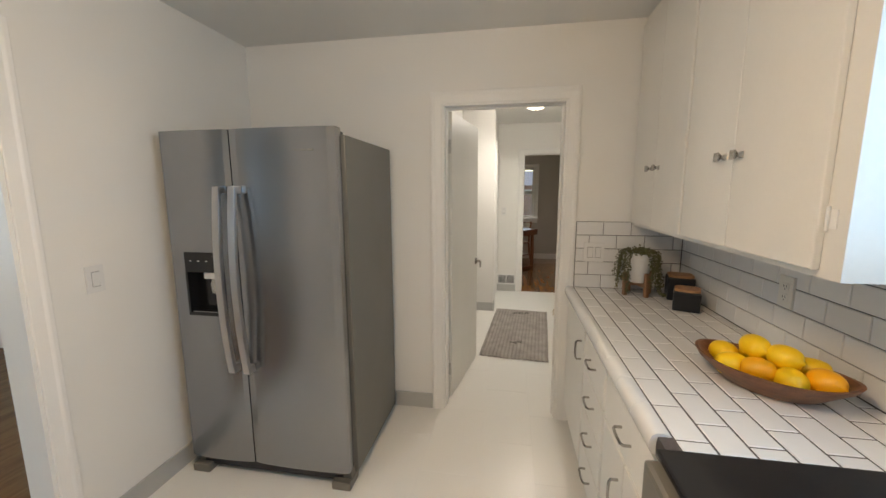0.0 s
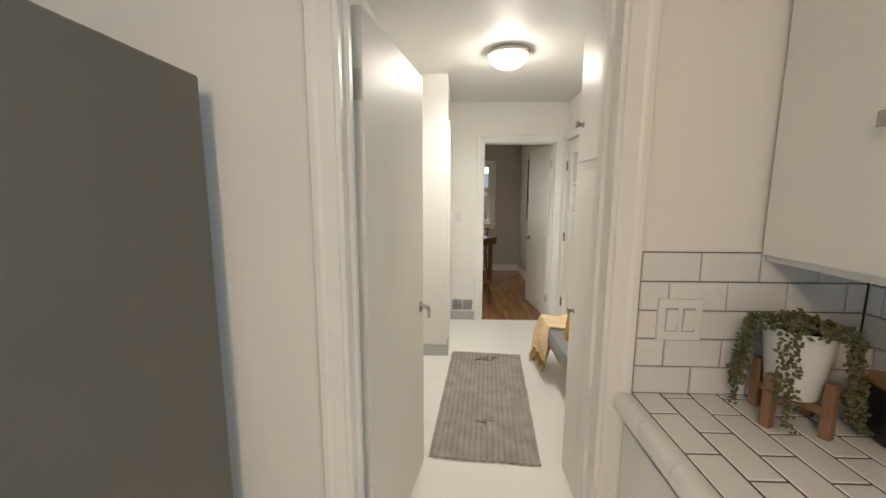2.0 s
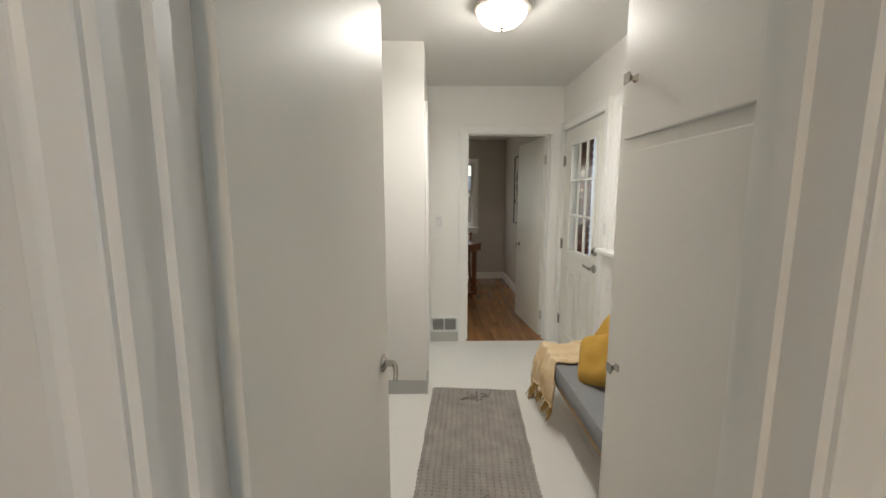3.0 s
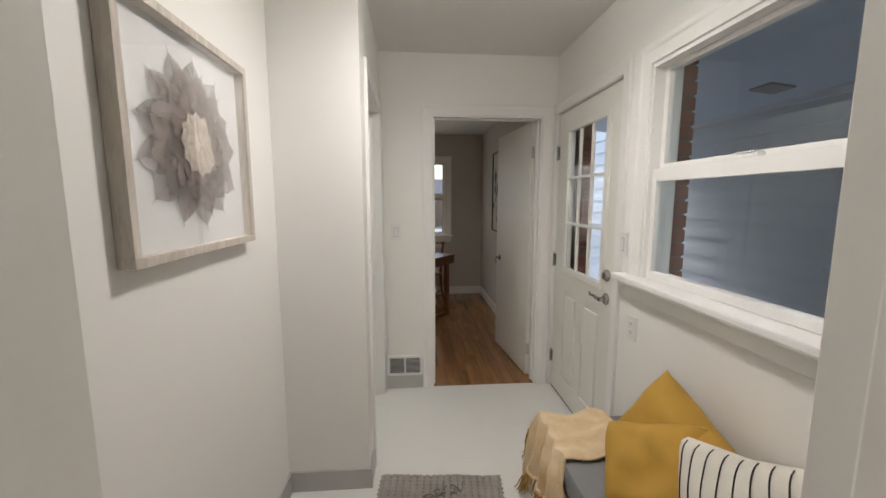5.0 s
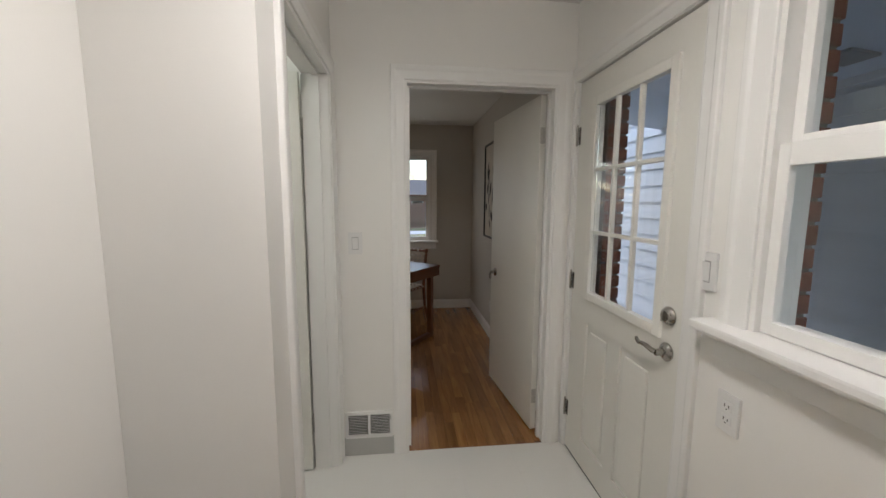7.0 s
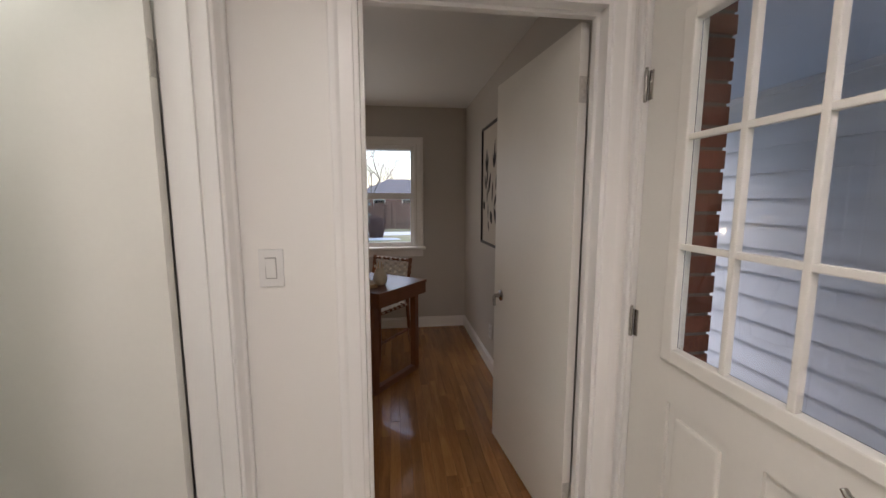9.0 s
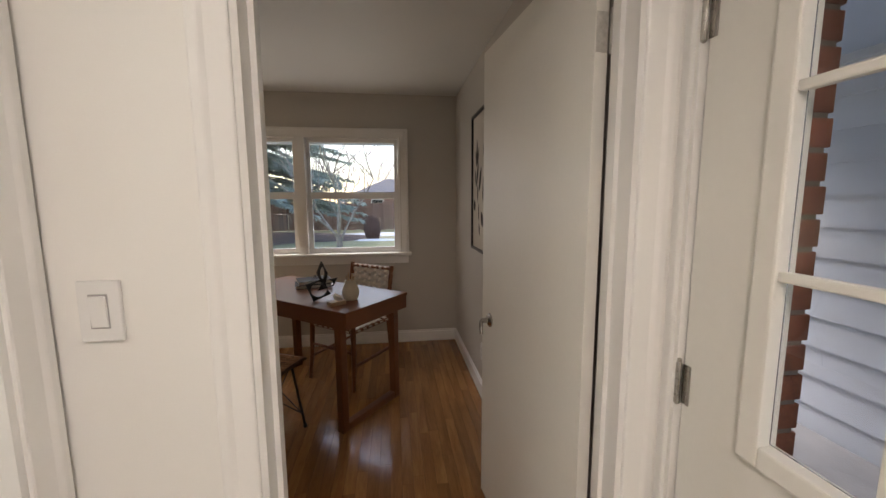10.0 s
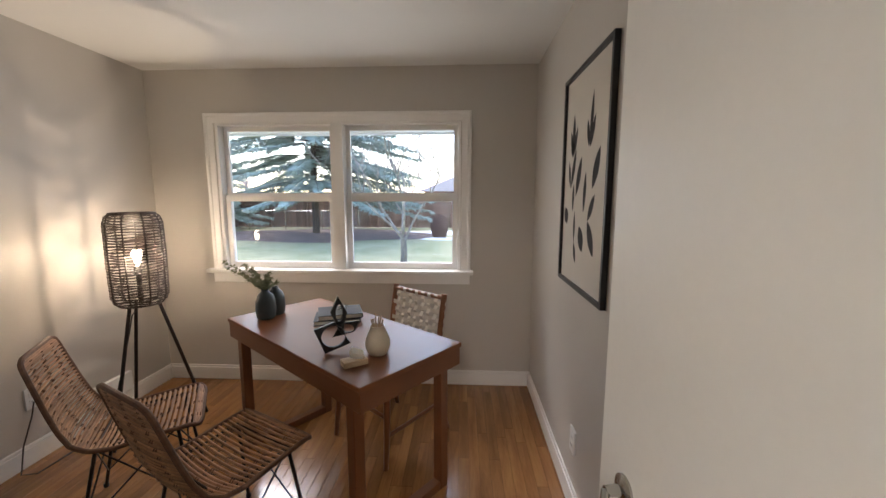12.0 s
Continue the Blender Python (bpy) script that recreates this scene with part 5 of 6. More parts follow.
box(bm, -AW + 0.022, -AD + 0.004, -AH + 0.022, AW - 0.022, -AD + 0.006, AH - 0.022)
gl = part("glass", bm, GLASS, art, "clear picture glass")
gl.visible_shadow = False


# ---- office ----
DESKW = mat("warm brown desk wood", (0.170, 0.063, 0.024), 0.32, var=0.05, scale=2.0, grain=26, bump=0.0, stretch=(0.5, 7, 7), rvar=0.02, spec=0.38)
CHAIRW = wood("red-brown chair wood", (0.24, 0.085, 0.03), (0.12, 0.04, 0.015), 0.35, (9, 9, 1), 4.0, spread=0.08)
STRAP = mat("white leather strap", (0.66, 0.61, 0.53), 0.55, var=0.06, scale=15, grain=120, bump=0.2)
RATTAN = mat("brown rattan cane", (0.42, 0.235, 0.125), 0.45, var=0.28, scale=14, grain=90, bump=0.25, color2=(0.24, 0.115, 0.055))
BIND = mat("dark rattan binding", (0.15, 0.072, 0.038), 0.55, var=0.2, scale=30, bump=0.3)
IRON = mat("dark brown metal rod", (0.035, 0.024, 0.020), 0.45, 0.4, var=0.2, scale=30, bump=0.1)
VASE = mat("blue-grey stoneware", (0.060, 0.082, 0.088), 0.45, var=0.15, scale=9, grain=120, bump=0.15)
BARK_STEM = mat("sprig stem", (0.10, 0.09, 0.05), 0.8)
LEAFM = mat("eucalyptus leaf", (0.36, 0.38, 0.24), 0.7, var=0.25, scale=30, color2=(0.20, 0.22, 0.13))
COVER_N = mat("navy book cover", (0.02, 0.026, 0.036), 0.55, var=0.08, scale=10, spec=0.25)
COVER_G = mat("dark slate book cover", (0.035, 0.042, 0.05), 0.55, var=0.08, scale=10, spec=0.25)
PAPER = mat("book pages", (0.66, 0.62, 0.54), 0.85, var=0.05, scale=3, stretch=(1, 1, 40))
SCULPT = mat("black painted metal", (0.010, 0.010, 0.011), 0.45, var=0.1, scale=20)
CREAMV = mat("cream ceramic", (0.60, 0.52, 0.38), 0.4, var=0.06, scale=10, bump=0.05)
SANDW = wood("pale wood block", (0.56, 0.42, 0.27), (0.42, 0.29, 0.17), 0.6, (2, 9, 9), 5.0)
PICBLK = mat("black picture frame", (0.018, 0.016, 0.018), 0.35, var=0.1, scale=20)
PRINT = mat("cream print paper", (0.62, 0.575, 0.50), 0.8, var=0.02, scale=4)
INK = mat("dark leaf ink", (0.035, 0.03, 0.03), 0.8, var=0.3, scale=40)

# desk; its long side runs along its own x
DA = 141.7 - 180
dk = thing("desk", (-0.344, 1.940, 0), DA, "warm brown wooden desk with sled legs and drawer fronts", "desk")
DL, DWD, DZ = 1.235, 0.592, 0.768
bm = bmesh.new()
box(bm, -DL / 2, -DWD / 2, DZ - 0.022, DL / 2, DWD / 2, DZ, bevel=0.004)
part("tabletop", bm, DESKW, dk)
bm = bmesh.new()
box(bm, -DL / 2 + 0.006, -DWD / 2 + 0.006, DZ - 0.108, DL / 2 - 0.006, DWD / 2 - 0.006, DZ - 0.0225, bevel=0.003)
part("apron", bm, DESKW, dk)
for x0, x1 in ((-0.59, -0.205), (-0.195, 0.195), (0.205, 0.59)):
    bm = bmesh.new()
    box(bm, x0, DWD / 2 - 0.006, DZ - 0.102, x1, DWD / 2 + 0.004, DZ - 0.03, bevel=0.002)
    part("drawer", bm, DESKW, dk)
for sx in (-1, 1):
    for sy in (-1, 1):
        bm = bmesh.new()
        x, y = sx * (DL / 2 - 0.095), sy * (DWD / 2 - 0.045)
        box(bm, x - 0.025, y - 0.025, 0.0, x + 0.025, y + 0.025, DZ - 0.108, bevel=0.004)
        part("leg", bm, DESKW, dk)
    bm = bmesh.new()
    x = sx * (DL / 2 - 0.095)
    box(bm, x - 0.024, -DWD / 2 + 0.071, 0.001, x + 0.024, DWD / 2 - 0.071, 0.045, bevel=0.004)
    part("sled_bar", bm, DESKW, dk)

# desk chair with woven straps; it faces -y of its own
ch = thing("desk_chair", (-0.115, 2.235, 0), 51.6 - 90, "red-brown wooden chair woven with white leather straps", "chair")
SEAT = 0.44
for sx in (-1, 1):
    bm = bmesh.new()
    tube(bm, [(sx * 0.235, -0.235, 0.0), (sx * 0.225, -0.215, 0.20), (sx * 0.215, -0.20, 0.60)][:3], 0.013, 12, 0.021)
    part("leg", bm, CHAIRW, ch, smooth=True)
    bm = bmesh.new()
    tube(bm, [(sx * 0.235, 0.27, 0.0), (sx * 0.222, 0.215, 0.22), (sx * 0.215, 0.20, 0.44), (sx * 0.215, 0.225, 0.66), (sx * 0.215, 0.262, 0.868)], 0.015, 12, 0.019)
    part("back_post", bm, CHAIRW, ch, smooth=True)
    bm = bmesh.new()
    tube(bm, [(sx * 0.215, -0.20, SEAT), (sx * 0.215, 0.20, SEAT)], 0.016, 10)
    part("seat_rail", bm, CHAIRW, ch, smooth=True)
    bm = bmesh.new()
    tube(bm, [(sx * 0.228, -0.22, 0.18), (sx * 0.228, 0.22, 0.20)], 0.011, 8)
    part("stretcher", bm, CHAIRW, ch, smooth=True)
for y, z, r, nm in ((-0.20, SEAT, 0.016, "seat_rail"), (0.20, SEAT, 0.016, "seat_rail"), (0.256, 0.845, 0.014, "top_rail"), (0.214, 0.575, 0.014, "back_rail"), (-0.21, 0.28, 0.011, "stretcher")):
    bm = bmesh.new()
    tube(bm, [(-0.218, y, z), (0.218, y, z)], r, 10)
    part(nm, bm, CHAIRW, ch, smooth=True)


def strap(pts, w, side):
    """A flat band along points, w wide along side."""
    bm = bmesh.new()
    s = Vector(side).normalized() * w / 2
    rows = []
    for p in pts:
        p = Vector(p)
        rows.append([bm.verts.new(p + s), bm.verts.new(p - s)])
    for A, B in zip(rows, rows[1:]):
        bm.faces.new((A[0], A[1], B[1], B[0]))
    return bm


def back_at(x, v, lift):
    y = 0.214 + 0.042 * v
    return (x, y + lift, 0.575 + 0.27 * v)


for k in range(7):
    x = -0.165 + k * 0.055
    pts = [back_at(x, v / 10, (-0.017 if (v + k) % 2 else 0.0) - 0.002) for v in range(11)]
    pts = [(x, 0.245, 0.862), (x, 0.236, 0.855)] + list(reversed(pts))
    part("strap", strap(pts, 0.026, (1, 0, 0)), STRAP, ch, "white leather back strap" if not k else "")
for k in range(5):
    v = 0.12 + 0.76 * k / 4
    pts = [(-0.236, 0.214 + 0.042 * v, 0.575 + 0.27 * v)] + [back_at(-0.20 + 0.40 * i / 14, v, (-0.017 if (i // 2 + k) % 2 else -0.001) - 0.003) for i in range(15)] + [(0.236, 0.214 + 0.042 * v, 0.575 + 0.27 * v)]
    part("strap", strap(pts, 0.026, (0, 0.15, 1)), STRAP, ch)
for k in range(7):
    x = -0.17 + k * 0.057
    part("strap", strap([(x, -0.222, SEAT), (x, -0.20, SEAT + 0.019), (x, 0.0, SEAT + 0.010 + 0.004 * (k % 2)), (x, 0.20, SEAT + 0.019), (x, 0.222, SEAT), (x, 0.20, SEAT - 0.019), (x, -0.2, SEAT - 0.019)], 0.034, (1, 0, 0)), STRAP, ch)
for k in range(6):
    y = -0.16 + k * 0.064
    part("strap", strap([(-0.237, y, SEAT), (-0.215, y, SEAT + 0.019), (0, y, SEAT + 0.014 + 0.004 * (k % 2)), (0.215, y, SEAT + 0.019), (0.237, y, SEAT)], 0.034, (0, 1, 0)), STRAP, ch)


# rattan chairs: +x of their own is the way they face
def rattan_path():
    """Side profile (x, z) from the seat's front lip to the top of the back."""
    return [(0.430, 0.425), (0.40, 0.443), (0.30, 0.437), (0.20, 0.425), (0.11, 0.418), (0.04, 0.430), (-0.012, 0.465), (-0.045, 0.53), (-0.072, 0.61), (-0.098, 0.70), (-0.122, 0.785), (-0.136, 0.83)]


def at_path(u):
    p = rattan_path()
    f = u * (len(p) - 1)
    i = min(int(f), len(p) - 2)
    t = f - i
    return Vector((p[i][0] + (p[i + 1][0] - p[i][0]) * t, 0, p[i][1] + (p[i + 1][1] - p[i][1]) * t))


def half_width(u):
    w = 0.215
    if u < 0.08:
        w *= math.sqrt(max(0.0, 1 - (1 - u / 0.08) ** 2)) * 0.30 + 0.70
    if u > 0.5:
        w = 0.215 - 0.05 * (u - 0.5) / 0.5
    if u > 0.93:
        w *= 0.80 + 0.20 * math.sqrt(max(0.0, 1 - ((u - 0.93) / 0.07) ** 2))
    return w


def rattan_chair(at, turn, label):
    c = thing("rattan_chair", at, turn, label, "chair", "rattan chairs")
    n = 40
    rim = [at_path(k / n) + Vector((0, half_width(k / n), 0.0)) for k in range(n + 1)] + [at_path(1 - k / n) - Vector((0, half_width(1 - k / n), 0.0)) for k in range(n + 1)]
    bm = bmesh.new()
    tube(bm, rim, 0.0095, 8, closed=True)
    part("rim", bm, BIND, c, "dark bound rattan rim", smooth=True)
    # canes across, dished between the sides
    u = 0.025
    while u < 0.99:
        w = half_width(u) - 0.004
        p = at_path(u)
        q = at_path(min(1, u + 0.02)) - at_path(max(0, u - 0.02))
        nrm = Vector((q.z, 0, -q.x)).normalized()
        if nrm.z < 0 and u < 0.5:
            nrm = -nrm
        if u >= 0.5 and nrm.x < 0:
            nrm = -nrm
        bm = bmesh.new()
        dish = 0.030 * math.sin(math.pi * min(1, max(0, (u - 0.05) / 0.9)))
        tube(bm, [p + Vector((0, w * s, 0)) - nrm * dish * (1 - s * s) for s in (-1, -0.66, -0.33, 0, 0.33, 0.66, 1)], 0.0062, 6)
        part("cane", bm, RATTAN, c, smooth=True)
        u += 0.0205 if u < 0.42 else 0.0170
    # bindings that cross the canes
    for s in (-0.64, -0.58, -0.03, 0.03, 0.58, 0.64):
        bm = bmesh.new()
        pts = []
        for k in range(61):
            u = 0.02 + 0.95 * k / 60
            p = at_path(u)
            q = at_path(min(1, u + 0.02)) - at_path(max(0, u - 0.02))
            nrm = Vector((q.z, 0, -q.x)).normalized()
            if (u < 0.5 and nrm.z < 0) or (u >= 0.5 and nrm.x < 0):
                nrm = -nrm
            dish = 0.030 * math.sin(math.pi * min(1, max(0, (u - 0.05) / 0.9)))
            pts.append(p + Vector((0, half_width(u) * s, 0)) - nrm * (dish * (1 - s * s)) + nrm * (0.0075 if k % 2 else -0.0075))
        tube(bm, pts, 0.0028, 5)
        part("binding", bm, BIND, c)
    # rods below
    feet = [(0.385, 0.21), (0.385, -0.21), (-0.03, 0.21), (-0.03, -0.21)]
    tops = [(0.335, 0.17, 0.425), (0.335, -0.17, 0.425), (0.05, 0.17, 0.405), (0.05, -0.17, 0.405)]
    for (fx, fy), tp in zip(feet, tops):
        bm = bmesh.new()
        tube(bm, [tp, (fx, fy, 0.006)], 0.0075, 8)
        lathe(bm, [(0, 0), (0.011, 0), (0.012, 0.012), (0.009, 0.02), (0, 0.02)], 10, (fx, fy, 0))
        part("leg", bm, IRON, c, "dark metal rod leg", smooth=True)
    for a, b in ((0, 1), (0, 2), (1, 3), (2, 3)):
        for i, j in ((a, b), (b, a)):
            bm = bmesh.new()
            f = Vector((feet[j][0], feet[j][1], 0)) .lerp(Vector(tops[j]), 0.22)
            tube(bm, [tops[i], f], 0.0035, 6)
            part("brace", bm, IRON, c)
    bm = bmesh.new()
    tube(bm, [tops[0], tops[1], tops[3], tops[2]], 0.006, 8, closed=True)
    part("seat_frame", bm, IRON, c)
    return c


rattan_chair((-0.695, 1.250, 0), 63.5, "brown woven rattan chair on dark metal rod legs, before the desk")
rattan_chair((-1.330, 1.555, 0), 32.0, "brown woven rattan chair on dark metal rod legs by the lamp")

# floor lamp
lp = thing("floor_lamp", (-1.655, 2.25, 0), 10, "lit tripod floor lamp with an open rattan cage shade", "floor lamp")
for k in range(3):
    a = radians(20 + 120 * k)
    bm = bmesh.new()
    tube(bm, [(0.085 * math.cos(a), 0.085 * math.sin(a), 0.81), (0.29 * math.cos(a), 0.29 * math.sin(a), 0.006)], 0.010, 8)
    part("leg", bm, IRON, lp, "dark bound lamp leg", smooth=True)
SR = [(0.80, 0.108), (0.822, 0.131), (0.86, 0.143), (1.08, 0.146), (1.30, 0.143), (1.335, 0.131), (1.357, 0.108)]


def shade_r(z):
    for (z0, r0), (z1, r1) in zip(SR, SR[1:]):
        if z <= z1:
            return r0 + (r1 - r0) * (z - z0) / (z1 - z0)
    return SR[-1][1]


for k in range(34):
    z = 0.806 + k * 0.0165
    r = shade_r(z) * (1 + 0.012 * math.sin(k * 2.4))
    bm = bmesh.new()
    tube(bm, [(r * math.cos(2 * math.pi * i / 36), r * math.sin(2 * math.pi * i / 36), z + 0.003 * math.sin(i * 0.9 + k)) for i in range(36)], 0.0044, 5, closed=True)
    part("cane_hoop", bm, IRON, lp)
for k in range(9):
    a = 2 * math.pi * k / 9
    bm = bmesh.new()
    tube(bm, [((r + 0.002) * math.cos(a), (r + 0.002) * math.sin(a), z) for z, r in SR], 0.0048, 6)
    part("shade_rib", bm, IRON, lp)
bm = bmesh.new()
for z in (1.357,):
    tube(bm, [(0.110 * math.cos(2 * math.pi * i / 36), 0.110 * math.sin(2 * math.pi * i / 36), z) for i in range(36)], 0.006, 6, closed=True)
part("shade_top_ring", bm, IRON, lp)
bm = bmesh.new()
tube(bm, [(0.110 * math.cos(2 * math.pi * i / 36), 0.110 * math.sin(2 * math.pi * i / 36), 0.803) for i in range(36)], 0.006, 6, closed=True)
tube(bm, [(-0.110, 0, 0.805), (0.110, 0, 0.805)], 0.004, 6)
tube(bm, [(0, -0.110, 0.805), (0, 0.110, 0.805)], 0.004, 6)
part("shade_frame", bm, IRON, lp)
bm = bmesh.new()
lathe(bm, [(0, 0.80), (0.014, 0.80), (0.014, 0.98), (0.020, 0.985), (0.020, 1.045), (0, 1.045)], 16)
part("socket", bm, IRON, lp, smooth=True)
bm = bmesh.new()
lathe(bm, [(0.010, 1.046), (0.013, 1.066), (0.023, 1.090), (0.027, 1.108), (0.023, 1.125), (0.011, 1.136), (0, 1.138)], 20)
bl = part("bulb", bm, glow("lit warm bulb", (1.0, 0.80, 0.52), 30.0), lp, "glowing warm bulb", smooth=True)
bl.visible_shadow = False
bm = bmesh.new()
tube(bm, [(0.0, 0.0, 0.80), (-0.03, -0.05, 0.74), (-0.07, -0.03, 0.62), (-0.13, -0.02, 0.42), (-0.22, -0.06, 0.02), (-0.28, -0.20, 0.006), (-0.33, -0.42, 0.006), (-0.37, -0.46, 0.03), (-0.395, -0.40, 0.15), (-0.405, -0.32, 0.28), (-0.418, -0.285, 0.34)], 0.0035, 6)
part("cord", bm, IRON, lp, "dark lamp cord")


# things on the desk
TOP = DZ + 0.0005
dw = dk.matrix_basis


def vase(at, s, label):
    v = thing("vase", at, 0, label, "vase", "vases on the desk")
    bm = bmesh.new()
    n = 40
    prof = [(0, 0), (0.042, 0), (0.050, 0.008), (0.054, 0.05), (0.052, 0.10), (0.042, 0.135), (0.022, 0.152), (0.018, 0.160), (0.021, 0.168), (0.016, 0.168), (0.014, 0.155), (0, 0.150)]
    rings = []
    for r, z in prof:
        rings.append([bm.verts.new((s * r * (1 + 0.035 * abs(math.cos(4 * 2 * math.pi * k / n)) * (1 if 0.01 < z < 0.14 else 0)) * math.cos(2 * math.pi * k / n),
                                    s * r * (1 + 0.035 * abs(math.cos(4 * 2 * math.pi * k / n)) * (1 if 0.01 < z < 0.14 else 0)) * math.sin(2 * math.pi * k / n), s * z)) for k in range(n)])
    for A, B in zip(rings, rings[1:]):
        for k in range(n):
            bm.faces.new((A[k], A[(k + 1) % n], B[(k + 1) % n], B[k]))
    bmesh.ops.remove_doubles(bm, verts=bm.verts, dist=0.0003)
    part("body", bm, VASE, v, smooth=True)
    return v


v1 = vase((-0.790, 2.105, TOP), 1.0, "blue-grey ribbed stoneware vase with green sprigs")
v2 = vase((-0.775, 2.19, TOP), 0.97, "smaller blue-grey stoneware vase behind")
rng = random.Random(15)
bm, lf = bmesh.new(), bmesh.new()
for dx, dz in ((-0.21, 0.125), (-0.175, 0.095), (-0.10, 0.118), (-0.13, 0.065), (-0.045, 0.105), (-0.02, 0.085), (0.02, 0.078), (0.036, 0.055), (0.052, 0.03), (-0.07, 0.05), (0.0, 0.06)):
    pts = []
    side = rng.uniform(-0.05, 0.05)
    for i in range(12):
        u = i / 11
        pts.append(Vector((1.2 * dx * u ** 1.15, side * u, 0.150 + (1.15 * dz + 0.015) * (1.25 * u - 0.25 * u * u))) + Vector((rng.uniform(-0.002, 0.002), rng.uniform(-0.002, 0.002), 0)))
    tube(bm, pts, 0.0014, 4, 0.0006)
    for p in pts[2:]:
        for s in range(9):
            d = Vector((rng.uniform(-1, 1) + dx * 2, rng.uniform(-1, 1), rng.uniform(-0.3, 1))).normalized()
            b = d.orthogonal().normalized() * 0.0036
            e = p + d * rng.uniform(0.014, 0.027)
            m_ = (p + e) / 2
            up = d.cross(b).normalized() * 0.001
            a1, a2, a3, a4 = lf.verts.new(p), lf.verts.new(m_ + b + up), lf.verts.new(e), lf.verts.new(m_ - b + up)
            lf.faces.new((a1, a2, a3))
            lf.faces.new((a1, a3, a4))
part("stems", bm, BARK_STEM, v1)
part("leaves", lf, LEAFM, v1, "small grey-green leaves")


def book(at, turn, w, d, h, cover, label):
    b = thing("book", at, turn, label, "book", "stacked books")
    bm = bmesh.new()
    box(bm, -w / 2 + 0.004, -d / 2 + 0.004, 0.003, w / 2 - 0.001, d / 2 - 0.004, h - 0.003)
    part("pages", bm, PAPER, b)
    for z in (0.0, h - 0.003):
        bm = bmesh.new()
        box(bm, -w / 2, -d / 2, z, w / 2, d / 2, z + 0.003, bevel=0.0008)
        part("cover", bm, cover, b)
    bm = bmesh.new()
    box(bm, w / 2 - 0.001, -d / 2, 0.003, w / 2 + 0.002, d / 2, h - 0.003)
    part("spine", bm, cover, b)
    return b


BX, BY = -0.375, 2.10
book((BX, BY, TOP), 16, 0.245, 0.19, 0.024, COVER_N, "dark hardback book at the bottom of the stack")
book((BX + 0.01, BY + 0.01, TOP + 0.0245), 20, 0.235, 0.185, 0.026, COVER_G, "dark slate hardback book on top of the stack")
bm = bmesh.new()
for k in range(4):
    c = Vector((0.012 * math.cos(k * 1.57), 0.012 * math.sin(k * 1.57), 0.012 + 0.004 * (k % 2)))
    tube(bm, [c + Vector((0.014 * math.cos(2 * math.pi * i / 16), 0.014 * math.sin(2 * math.pi * i / 16) * math.cos(k), 0.010 * math.sin(2 * math.pi * i / 16 + k))) for i in range(16)], 0.0025, 6, closed=True)
kn = part("metal_knot", bm, CHROME, smooth=True)
kn.location = (BX + 0.02, BY + 0.02, TOP + 0.052)
tagged(kn, "small silver metal knot ornament on the books", "ornament")

sc = thing("sculpture", (-0.225, 1.665, TOP), 11, "black angular openwork metal sculpture", "sculpture")
sc.matrix_basis = sc.matrix_basis @ Matrix.Diagonal((1.2, 1.2, 1.12, 1))


def plate_ring(outer, hole, t, m):
    """A flat plate with a round hole."""
    bm = bmesh.new()
    n = 36
    f0, f1, h0, h1 = [], [], [], []
    k_ = len(outer)
    for i in range(n):
        s = i / n * k_
        a, b = Vector(outer[int(s) % k_]), Vector(outer[(int(s) + 1) % k_])
        p = a.lerp(b, s - int(s))
        ang = math.atan2(p.y - hole[1], p.x - hole[0])
        q = Vector((hole[0] + hole[2] * math.cos(ang), hole[1] + hole[3] * math.sin(ang)))
        for lst, pt, y in ((f0, p, -t / 2), (f1, p, t / 2), (h0, q, -t / 2), (h1, q, t / 2)):
            lst.append(bm.verts.new((pt.x, y, pt.y)))
    for i in range(n):
        j = (i + 1) % n
        bm.faces.new((f0[i], f0[j], h0[j], h0[i]))
        bm.faces.new((f1[i], h1[i], h1[j], f1[j]))
        bm.faces.new((f0[i], f1[i], f1[j], f0[j]))
        bm.faces.new((h0[i], h0[j], h1[j], h1[i]))
    bmesh.ops.transform(bm, matrix=m, verts=bm.verts)
    return bm


part("plate", plate_ring([(-0.086, 0.100), (-0.012, 0.124), (0.042, 0.032), (-0.050, 0.0)], (-0.018, 0.066, 0.043, 0.043), 0.012, pose(0, -0.012, 0, 0, 0, 12)), SCULPT, sc)
part("plate", plate_ring([(0.012, 0.112), (0.086, 0.128), (0.062, 0.080), (-0.026, 0.048)], (0.030, 0.094, 0.034, 0.019), 0.012, pose(0, 0.012, 0, 0, 0, -22)), SCULPT, sc)
part("plate", plate_ring([(0.0, 0.223), (0.032, 0.152), (0.010, 0.060), (-0.028, 0.160)], (0.003, 0.156, 0.014, 0.034), 0.012, pose(0, 0.0, 0, 0, 0, 25)), SCULPT, sc)

pv_ = thing("pen_vase", (-0.045, 1.640, TOP), 0, "cream ceramic jar holding pale wooden pencils", "jar")
bm = bmesh.new()
lathe(bm, [(0, 0), (0.036, 0), (0.044, 0.008), (0.055, 0.040), (0.054, 0.062), (0.040, 0.098), (0.030, 0.118), (0.032, 0.128), (0.028, 0.128), (0.026, 0.116), (0, 0.06)], 36)
part("jar", bm, CREAMV, pv_, smooth=True)
for k in range(6):
    a = k * 1.05
    bm = bmesh.new()
    tube(bm, [(0.006 * math.cos(a), 0.006 * math.sin(a), 0.07), (0.026 * math.cos(a), 0.026 * math.sin(a), 0.155 + 0.01 * (k % 3))], 0.0035, 6)
    part("pencil", bm, SANDW, pv_)
